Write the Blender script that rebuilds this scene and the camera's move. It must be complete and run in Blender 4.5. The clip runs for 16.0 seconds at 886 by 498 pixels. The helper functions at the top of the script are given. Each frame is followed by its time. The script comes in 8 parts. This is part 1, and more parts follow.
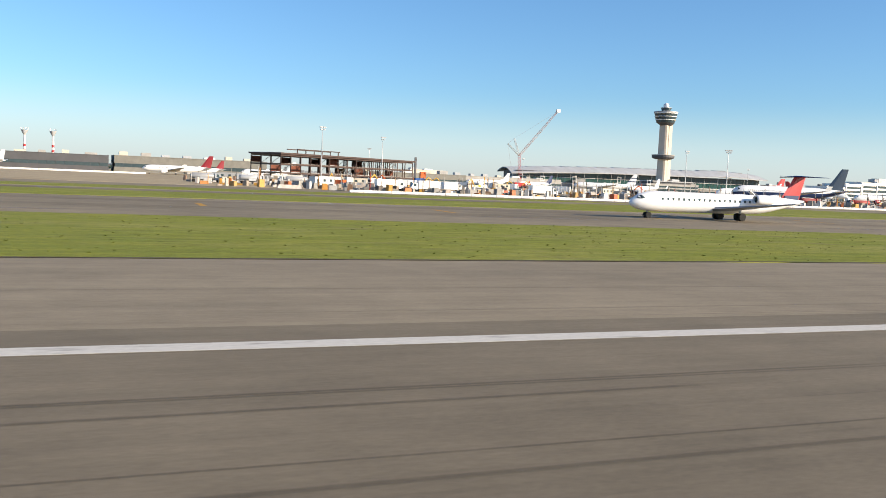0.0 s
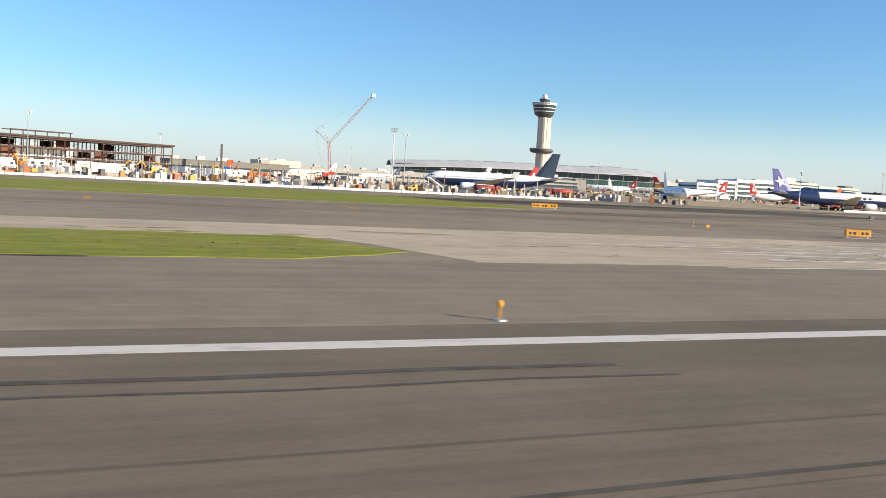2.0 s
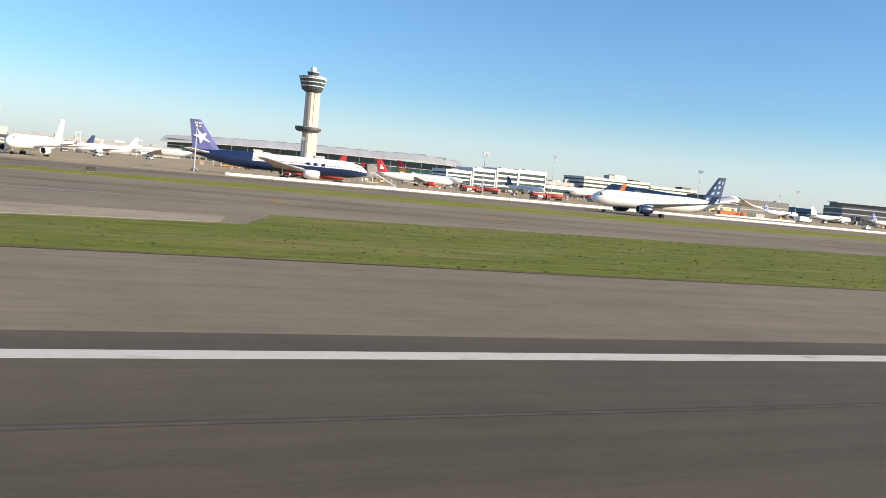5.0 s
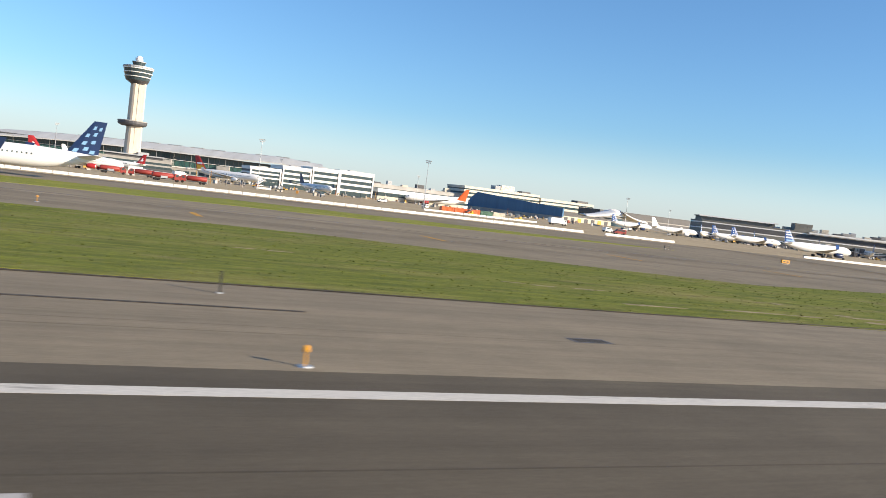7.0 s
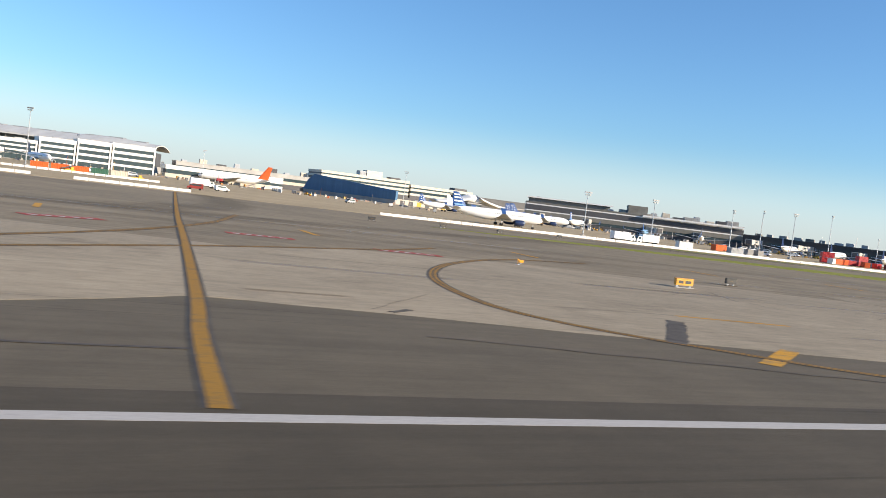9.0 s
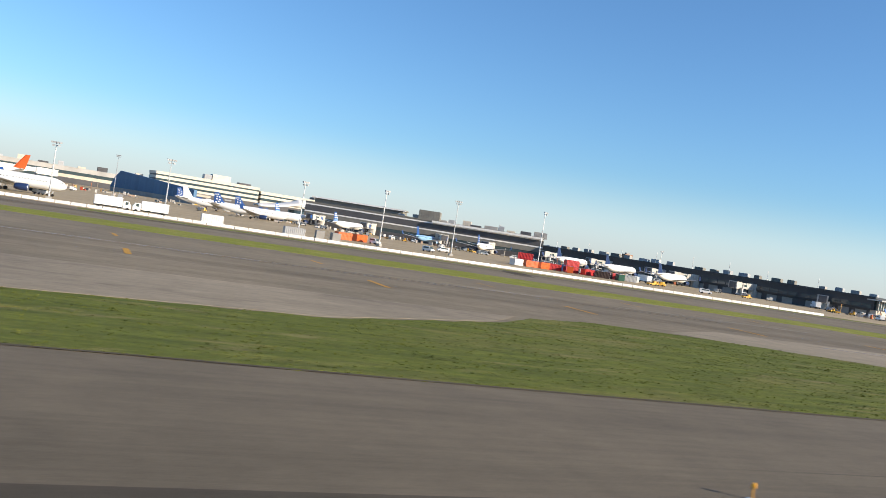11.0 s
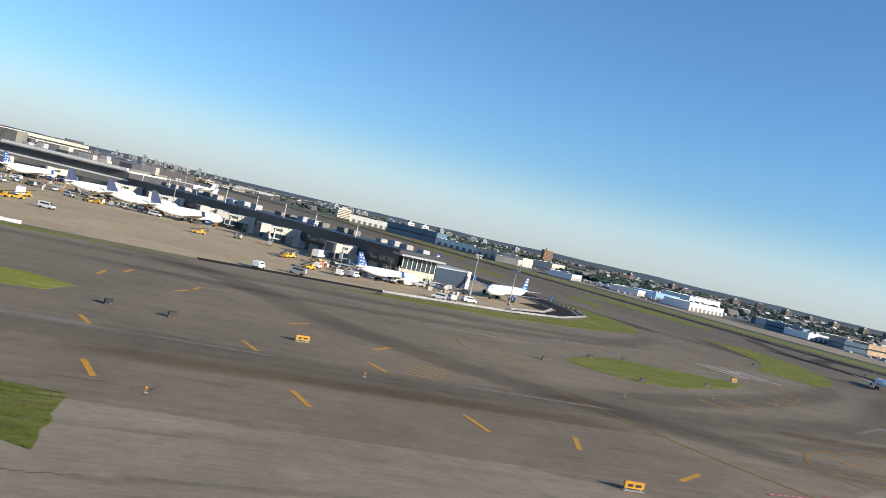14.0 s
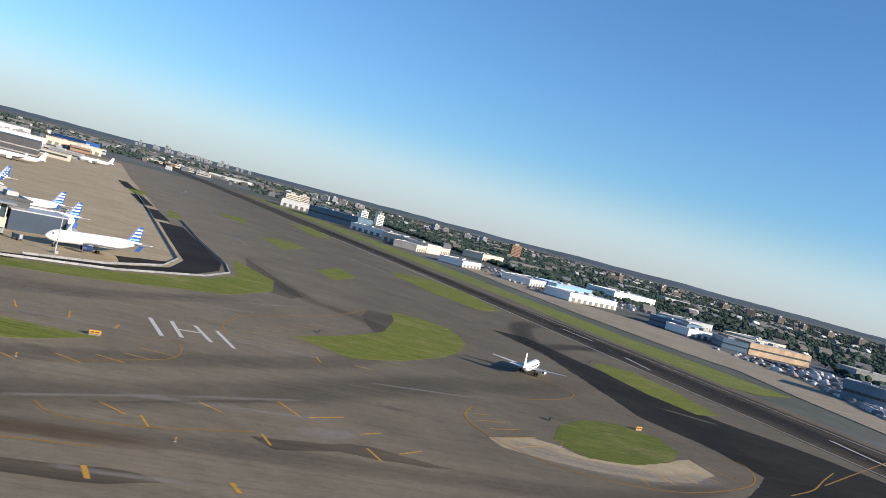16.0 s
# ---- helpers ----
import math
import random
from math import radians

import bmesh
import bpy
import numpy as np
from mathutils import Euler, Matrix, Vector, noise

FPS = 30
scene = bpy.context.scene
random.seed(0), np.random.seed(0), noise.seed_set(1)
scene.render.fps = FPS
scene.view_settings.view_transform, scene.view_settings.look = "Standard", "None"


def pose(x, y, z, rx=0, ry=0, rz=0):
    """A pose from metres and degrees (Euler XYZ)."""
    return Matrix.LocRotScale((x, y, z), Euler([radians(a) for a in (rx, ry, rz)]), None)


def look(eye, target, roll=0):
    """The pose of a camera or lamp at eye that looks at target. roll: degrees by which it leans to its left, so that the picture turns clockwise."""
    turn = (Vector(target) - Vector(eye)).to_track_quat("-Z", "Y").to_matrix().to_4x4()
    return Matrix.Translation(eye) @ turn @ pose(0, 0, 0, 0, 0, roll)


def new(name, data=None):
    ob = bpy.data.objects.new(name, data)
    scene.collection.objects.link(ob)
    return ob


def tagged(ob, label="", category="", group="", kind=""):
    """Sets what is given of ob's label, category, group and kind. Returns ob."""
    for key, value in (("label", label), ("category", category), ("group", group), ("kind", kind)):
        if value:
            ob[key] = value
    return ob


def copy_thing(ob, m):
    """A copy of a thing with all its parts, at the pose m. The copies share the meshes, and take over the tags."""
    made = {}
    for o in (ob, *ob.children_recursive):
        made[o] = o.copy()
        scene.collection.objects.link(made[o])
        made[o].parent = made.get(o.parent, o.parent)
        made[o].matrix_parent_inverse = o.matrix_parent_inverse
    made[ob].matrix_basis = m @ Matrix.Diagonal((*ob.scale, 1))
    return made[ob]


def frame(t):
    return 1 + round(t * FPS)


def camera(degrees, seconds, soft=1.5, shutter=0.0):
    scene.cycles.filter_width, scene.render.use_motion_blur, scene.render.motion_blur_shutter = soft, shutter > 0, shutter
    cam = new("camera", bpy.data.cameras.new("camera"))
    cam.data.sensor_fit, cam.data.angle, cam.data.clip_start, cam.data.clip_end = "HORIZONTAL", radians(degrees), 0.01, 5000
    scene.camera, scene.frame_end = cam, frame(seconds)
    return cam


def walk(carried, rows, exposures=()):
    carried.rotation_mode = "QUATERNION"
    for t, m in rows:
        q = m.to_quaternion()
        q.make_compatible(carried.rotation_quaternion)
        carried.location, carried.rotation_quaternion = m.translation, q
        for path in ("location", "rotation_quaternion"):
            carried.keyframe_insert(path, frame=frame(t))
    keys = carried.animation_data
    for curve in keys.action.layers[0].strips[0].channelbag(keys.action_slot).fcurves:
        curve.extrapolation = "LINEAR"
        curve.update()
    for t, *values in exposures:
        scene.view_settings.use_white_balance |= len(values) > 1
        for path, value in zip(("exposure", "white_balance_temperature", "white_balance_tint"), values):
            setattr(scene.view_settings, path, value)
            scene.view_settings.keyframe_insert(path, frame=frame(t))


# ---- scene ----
# The whole airfield is drawn in field metres and set down at one scale, S, so that the
# fast take-off run keeps a pace that the camera is allowed to go.
S = 0.44
cam = camera(53.3, 16.0, soft=0.65, shutter=0.07)
# seconds, metres along the runway, height of the eye, yaw, pitch, roll
ROWS = [
    (0, 13.2, 3.95, -21.42, -4.45, 2.42),
    (0.5, 45.2, 3.98, -21.11, -5.03, 2.52),
    (1, 77.5, 4.00, -20.98, -5.15, 2.70),
    (1.5, 110.3, 4.04, -21.49, -4.71, 2.86),
    (2, 143.5, 4.07, -22.43, -4.50, 3.10),
    (2.5, 177.2, 4.08, -22.37, -4.68, 3.44),
    (3, 211.7, 4.09, -21.98, -5.14, 3.46),
    (3.5, 247.2, 4.21, -23.58, -5.20, 4.36),
    (4, 283.6, 4.32, -24.73, -4.73, 4.88),
    (4.2, 298.4, 4.34, -24.59, -4.78, 4.91),
    (4.5, 320.9, 4.38, -24.59, -4.69, 5.08),
    (5, 358.9, 4.47, -24.61, -4.46, 5.55),
    (5.5, 397.7, 4.57, -24.63, -4.22, 6.03),
    (6, 437.2, 4.68, -24.65, -3.98, 6.51),
    (6.3, 461.3, 4.73, -24.66, -3.90, 6.68),
    (6.5, 477.5, 4.78, -24.26, -3.69, 6.65),
    (7, 518.4, 4.97, -24.36, -3.10, 6.89),
    (7.5, 559.7, 5.22, -24.11, -2.45, 7.04),
    (8, 601.3, 5.27, -23.85, -2.80, 5.65),
    (8.5, 643.3, 5.22, -23.97, -2.94, 6.65),
    (9, 685.5, 5.52, -24.08, -2.92, 7.11),
    (9.2, 702.5, 5.61, -24.52, -2.79, 7.54),
    (9.5, 728.1, 5.72, -24.39, -2.59, 7.70),
    (10, 770.8, 5.91, -24.05, -2.04, 8.15),
    (10.5, 813.8, 6.37, -23.71, -1.48, 8.60),
    (11, 857.0, 7.40, -23.37, -0.93, 9.04),
    (11.3, 883.1, 8.35, -23.25, -0.73, 9.20),
    (11.5, 900.6, 9.09, -23.58, -0.70, 9.59),
    (12, 944.5, 11.36, -23.15, -0.83, 9.84),
    (12.5, 988.6, 13.78, -24.44, -1.08, 11.20),
    (13, 1033.0, 15.81, -24.31, -2.16, 12.56),
    (13.5, 1077.2, 18.48, -23.42, -1.22, 12.37),
    (14, 1121.2, 21.98, -22.03, -1.26, 13.20),
    (14.5, 1163.8, 25.90, -21.30, -1.46, 13.07),
    (15, 1205.3, 30.45, -20.57, -1.67, 13.54),
    (15.5, 1246.0, 34.81, -19.84, -1.81, 14.22),
    (16, 1286.4, 39.77, -19.65, -1.78, 14.81),
]
walk(cam, [(t, pose(x * S, 0, z * S, 90 + p, 0, yaw) @ pose(0, 0, 0, 0, 0, roll)) for t, x, z, yaw, p, roll in ROWS],
     [(0.0, 0.83, 6640, 10), (7.0, 0.84, 6620, 10), (9.0, 0.84, 6520, 10), (11.5, 0.78, 6480, 10), (13.0, 0.70, 6330, 10), (16.0, 0.66, 6180, 10)])

# ---- light: low clear morning sun from ahead of the nose, on the runway's side ----
SUN_DIR = Vector((0.73, -0.66, 0.355)).normalized()
world = bpy.data.worlds.new("sky")
scene.world = world
world.use_nodes = True
wn = world.node_tree
sky = wn.nodes.new("ShaderNodeTexSky")
sky.sky_type = "NISHITA"
sky.sun_disc = False
sky.sun_elevation = math.asin(SUN_DIR.z)
sky.sun_rotation = math.atan2(SUN_DIR.x, SUN_DIR.y)
sky.air_density, sky.dust_density, sky.ozone_density = 1.0, 0.40, 6.3
# thin morning haze whitens the lowest degrees of the sky all the way round
coord, height, haze = (wn.nodes.new(k) for k in ("ShaderNodeTexCoord", "ShaderNodeSeparateXYZ", "ShaderNodeMix"))
fade = wn.nodes.new("ShaderNodeMapRange")
fade.interpolation_type = "SMOOTHERSTEP"
for i, v in ((1, 0.0), (2, 0.11), (3, 0.7), (4, 0.0)):
    fade.inputs[i].default_value = v
haze.data_type = "RGBA"
veil = wn.nodes.new("ShaderNodeValToRGB")
veil.color_ramp.elements[0].color, veil.color_ramp.elements[1].color = (0.69, 0.69, 0.69, 1), (0.76, 0.83, 0.87, 1)
veil.color_ramp.elements[1].position = 0.045
lift = wn.nodes.new("ShaderNodeVectorMath")
lift.operation = "SCALE"
lift.inputs[3].default_value = 5.9
wn.links.new(height.outputs[2], veil.inputs[0])
wn.links.new(veil.outputs[0], lift.inputs[0])
wn.links.new(lift.outputs[0], haze.inputs[7])
wn.links.new(coord.outputs["Generated"], height.inputs[0])
wn.links.new(height.outputs[2], fade.inputs[0])
wn.links.new(fade.outputs[0], haze.inputs[0])
wn.links.new(sky.outputs[0], haze.inputs[6])
tint = wn.nodes.new("ShaderNodeVectorMath")
tint.operation = "MULTIPLY"
tint.inputs[1].default_value = (0.94, 1.0, 1.0)
wn.links.new(haze.outputs[2], tint.inputs[0])
wn.links.new(tint.outputs[0], wn.nodes["Background"].inputs[0])
wn.nodes["Background"].inputs[1].default_value = 0.104
lamp = bpy.data.lights.new("sun", "SUN")
lamp.energy, lamp.angle, lamp.color = 5.0, radians(0.55), (1.0, 0.85, 0.66)
sun = new("sun", lamp)
sun.matrix_world = look(SUN_DIR * 100, (0, 0, 0))


# ---- materials ----
def nodes_of(name):
    m = bpy.data.materials.new(name)
    m.use_nodes = True
    t = m.node_tree
    return m, t, t.nodes["Principled BSDF"]


def noise_of(t, scale, detail=4.0, stretch=None, rough=0.6):
    tc = t.nodes.new("ShaderNodeTexCoord")
    n = t.nodes.new("ShaderNodeTexNoise")
    n.inputs["Scale"].default_value, n.inputs["Detail"].default_value, n.inputs["Roughness"].default_value = scale, detail, rough
    src = tc.outputs["Object"]
    if stretch:
        mp = t.nodes.new("ShaderNodeMapping")
        mp.inputs["Scale"].default_value = stretch
        t.links.new(src, mp.inputs[0])
        src = mp.outputs[0]
    t.links.new(src, n.inputs["Vector"])
    return n


def ramp_of(t, src, stops):
    r = t.nodes.new("ShaderNodeValToRGB")
    e = r.color_ramp.elements
    e[0].position, e[0].color = stops[0][0], (*stops[0][1], 1)
    e[1].position, e[1].color = stops[-1][0], (*stops[-1][1], 1)
    for p, c in stops[1:-1]:
        x = e.new(p)
        x.color = (*c, 1)
    t.links.new(src, r.inputs[0])
    return r


def mixed(t, a, b, fac, mode="MIX"):
    m = t.nodes.new("ShaderNodeMix")
    m.data_type, m.blend_type = "RGBA", mode
    for sock, v in ((m.inputs[6], a), (m.inputs[7], b)):
        if isinstance(v, tuple):
            sock.default_value = (*v, 1)
        else:
            t.links.new(v, sock)
    if isinstance(fac, float):
        m.inputs[0].default_value = fac
    else:
        t.links.new(fac, m.inputs[0])
    return m.outputs[2]


def bumped(t, b, src, strength, dist=0.02):
    n = t.nodes.new("ShaderNodeBump")
    n.inputs["Strength"].default_value, n.inputs["Distance"].default_value = strength, dist
    t.links.new(src, n.inputs["Height"])
    t.links.new(n.outputs[0], b.inputs["Normal"])


def grey(v):
    return (v, v, v)


def mat(name, col, rough=0.6, metal=0.0, vary=0.12, scale=0.6, fine=6.0, rnd=0.0, bump=0.0, stretch=None):
    """A plain real surface with stains at one scale and grain at another."""
    m, t, b = nodes_of(name)
    big, small = noise_of(t, scale, 3, stretch), noise_of(t, fine, 5)
    c = mixed(t, col, ramp_of(t, big.outputs[0], ((0.3, grey(1 - vary)), (0.7, grey(1 + vary)))).outputs[0], 1.0, "MULTIPLY")
    c = mixed(t, c, ramp_of(t, small.outputs[0], ((0.25, grey(1 - vary * 0.6)), (0.75, grey(1 + vary * 0.6)))).outputs[0], 1.0, "MULTIPLY")
    if rnd:
        oi = t.nodes.new("ShaderNodeObjectInfo")
        c = mixed(t, c, ramp_of(t, oi.outputs["Random"], ((0.0, grey(1 - rnd)), (1.0, grey(1 + rnd)))).outputs[0], 1.0, "MULTIPLY")
    t.links.new(c, b.inputs["Base Color"])
    b.inputs["Roughness"].default_value, b.inputs["Metallic"].default_value = rough, metal
    b.inputs["Specular IOR Level"].default_value = 0.2 if rough >= 0.8 else 0.5
    if bump:
        bumped(t, b, small.outputs[0], bump)
    return m


def asphalt(name, dark, light, streak=0.35, warm=1.05, along=None, mottle=1.0):
    """Worn paving: patches, long tyre and drainage streaks along the runway, stone grain."""
    m, t, b = nodes_of(name)
    patch = noise_of(t, 0.035, 5)
    run = noise_of(t, 1.0, 5, (0.012, 0.55, 1))
    run2 = noise_of(t, 1.0, 4, (0.05, 2.3, 1))
    grain = noise_of(t, 9.0, 6, rough=0.75)
    blot = noise_of(t, 0.25, 6, rough=0.7)
    oil = noise_of(t, 0.11, 6, (0.6, 1, 1), 0.72)
    fray = noise_of(t, 1.6, 6, (0.35, 1, 1), 0.75)
    tone = lambda v: (v * (1 + (warm - 1) * 1.38), v * (1 + (warm - 1) * 0.06), v * (1 - (warm - 1) * 1.9))
    c = mixed(t, tone(dark), tone(light), ramp_of(t, patch.outputs[0], ((0.35, grey(0)), (0.65, grey(1)))).outputs[0])
    c = mixed(t, c, ramp_of(t, run.outputs[0], ((0.3, grey(1 - streak)), (0.5, grey(1)), (0.72, grey(1 + streak * 0.6)))).outputs[0], 1.0, "MULTIPLY")
    c = mixed(t, c, ramp_of(t, run2.outputs[0], ((0.3, grey(1 - streak * 0.5)), (0.6, grey(1.03)))).outputs[0], 1.0, "MULTIPLY")
    c = mixed(t, c, ramp_of(t, blot.outputs[0], ((0.3, grey(0.86)), (0.7, grey(1.1)))).outputs[0], 1.0, "MULTIPLY")
    c = mixed(t, c, ramp_of(t, oil.outputs[0], ((0.30, grey(1 - 0.30 * mottle)), (0.44, grey(1)), (0.62, grey(1)), (0.72, grey(1 + 0.18 * mottle)))).outputs[0], 1.0, "MULTIPLY")
    c = mixed(t, c, ramp_of(t, fray.outputs[0], ((0.30, grey(1 - 0.20 * mottle)), (0.5, grey(1)), (0.70, grey(1 + 0.12 * mottle)))).outputs[0], 1.0, "MULTIPLY")
    c = mixed(t, c, ramp_of(t, grain.outputs[0], ((0.3, grey(0.82)), (0.7, grey(1.15)))).outputs[0], 1.0, "MULTIPLY")
    if along:  # base colour is multiplied by set factors along the runway's length
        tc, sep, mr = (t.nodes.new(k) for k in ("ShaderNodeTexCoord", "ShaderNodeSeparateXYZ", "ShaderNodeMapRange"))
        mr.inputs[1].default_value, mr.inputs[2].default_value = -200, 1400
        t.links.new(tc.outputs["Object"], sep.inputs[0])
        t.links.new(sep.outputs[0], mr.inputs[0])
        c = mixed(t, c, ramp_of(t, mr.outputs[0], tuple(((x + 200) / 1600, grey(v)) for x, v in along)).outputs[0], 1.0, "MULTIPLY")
    t.links.new(c, b.inputs["Base Color"])
    b.inputs["Roughness"].default_value = 0.85
    b.inputs["Specular IOR Level"].default_value = 0.25 if dark > 0.04 else 0.1
    bumped(t, b, grain.outputs[0], 0.35, 0.01)
    return m


def turf(name, fresh=(0.240, 0.246, 0.036), dull=(0.31, 0.29, 0.085), deep=(0.145, 0.182, 0.026)):
    m, t, b = nodes_of(name)
    big = noise_of(t, 0.09, 5, (0.5, 1, 1), 0.68)
    mow = noise_of(t, 1.0, 5, (0.10, 0.85, 1))
    tuft = noise_of(t, 2.2, 6, rough=0.8)
    fleck = noise_of(t, 9.0, 4, rough=0.8)
    clump = noise_of(t, 0.7, 6, (0.45, 1, 1), 0.75)
    bare = noise_of(t, 0.22, 6, (0.35, 1, 1), 0.7)
    c = mixed(t, deep, fresh, ramp_of(t, mow.outputs[0], ((0.28, grey(0)), (0.62, grey(1)))).outputs[0])
    c = mixed(t, c, dull, ramp_of(t, big.outputs[0], ((0.50, grey(0)), (0.74, grey(0.85)))).outputs[0])
    c = mixed(t, c, (0.24, 0.20, 0.09), ramp_of(t, bare.outputs[0], ((0.56, grey(0)), (0.70, grey(0.75)))).outputs[0])
    c = mixed(t, c, ramp_of(t, clump.outputs[0], ((0.30, grey(0.72)), (0.5, grey(1)), (0.70, grey(1.18)))).outputs[0], 1.0, "MULTIPLY")
    c = mixed(t, c, ramp_of(t, tuft.outputs[0], ((0.3, grey(0.74)), (0.7, grey(1.22)))).outputs[0], 1.0, "MULTIPLY")
    c = mixed(t, c, ramp_of(t, fleck.outputs[0], ((0.3, grey(0.7)), (0.7, grey(1.25)))).outputs[0], 1.0, "MULTIPLY")
    t.links.new(c, b.inputs["Base Color"])
    b.inputs["Roughness"].default_value = 0.9
    b.inputs["Specular IOR Level"].default_value = 0.15
    bumped(t, b, tuft.outputs[0], 0.5, 0.08)
    return m


def worn_paint(name, col, under, keep=0.62):
    """Road paint, scuffed through to the paving in places."""
    m, t, b = nodes_of(name)
    scuff, grain = noise_of(t, 1.3, 6, (0.4, 1, 1), 0.75), noise_of(t, 8.0, 5)
    f = ramp_of(t, scuff.outputs[0], ((keep - 0.06, grey(0)), (keep + 0.1, grey(0.85))))
    c = mixed(t, col, under, f.outputs[0])
    c = mixed(t, c, ramp_of(t, grain.outputs[0], ((0.3, grey(0.85)), (0.7, grey(1.1)))).outputs[0], 1.0, "MULTIPLY")
    t.links.new(c, b.inputs["Base Color"])
    b.inputs["Roughness"].default_value, b.inputs["Specular IOR Level"].default_value = 0.75, 0.25
    return m


def tyre_film(name, col, most):
    """Rubber or bleaching that thins out to both edges of a wheel lane."""
    m, t, b = nodes_of(name)
    tc, sep = t.nodes.new("ShaderNodeTexCoord"), t.nodes.new("ShaderNodeSeparateXYZ")
    t.links.new(tc.outputs["UV"], sep.inputs[0])
    edge = ramp_of(t, sep.outputs[1], ((0.0, grey(0)), (0.22, grey(0.8)), (0.5, grey(1)), (0.78, grey(0.8)), (1.0, grey(0))))
    ends = ramp_of(t, sep.outputs[0], ((0.0, grey(0)), (0.12, grey(1)), (0.88, grey(1)), (1.0, grey(0))))
    run, blot = noise_of(t, 1.0, 5, (0.04, 0.9, 1), 0.7), noise_of(t, 0.35, 6, rough=0.75)
    f = mixed(t, edge.outputs[0], ends.outputs[0], 1.0, "MULTIPLY")
    f = mixed(t, f, ramp_of(t, run.outputs[0], ((0.28, grey(0.62)), (0.5, grey(1)))).outputs[0], 1.0, "MULTIPLY")
    f = mixed(t, f, ramp_of(t, blot.outputs[0], ((0.28, grey(0.7 * most)), (0.55, grey(most)))).outputs[0], 1.0, "MULTIPLY")
    b.inputs["Base Color"].default_value = (*col, 1)
    b.inputs["Roughness"].default_value, b.inputs["Specular IOR Level"].default_value = 0.85, 0.2
    t.links.new(f, b.inputs["Alpha"])
    return m


def glass(name, col=(0.03, 0.045, 0.05), rough=0.08):
    m, t, b = nodes_of(name)
    n = noise_of(t, 0.25, 2)
    t.links.new(mixed(t, col, tuple(v * 2.2 for v in col), n.outputs[0]), b.inputs["Base Color"])
    b.inputs["Roughness"].default_value, b.inputs["IOR"].default_value = rough, 1.5
    return m


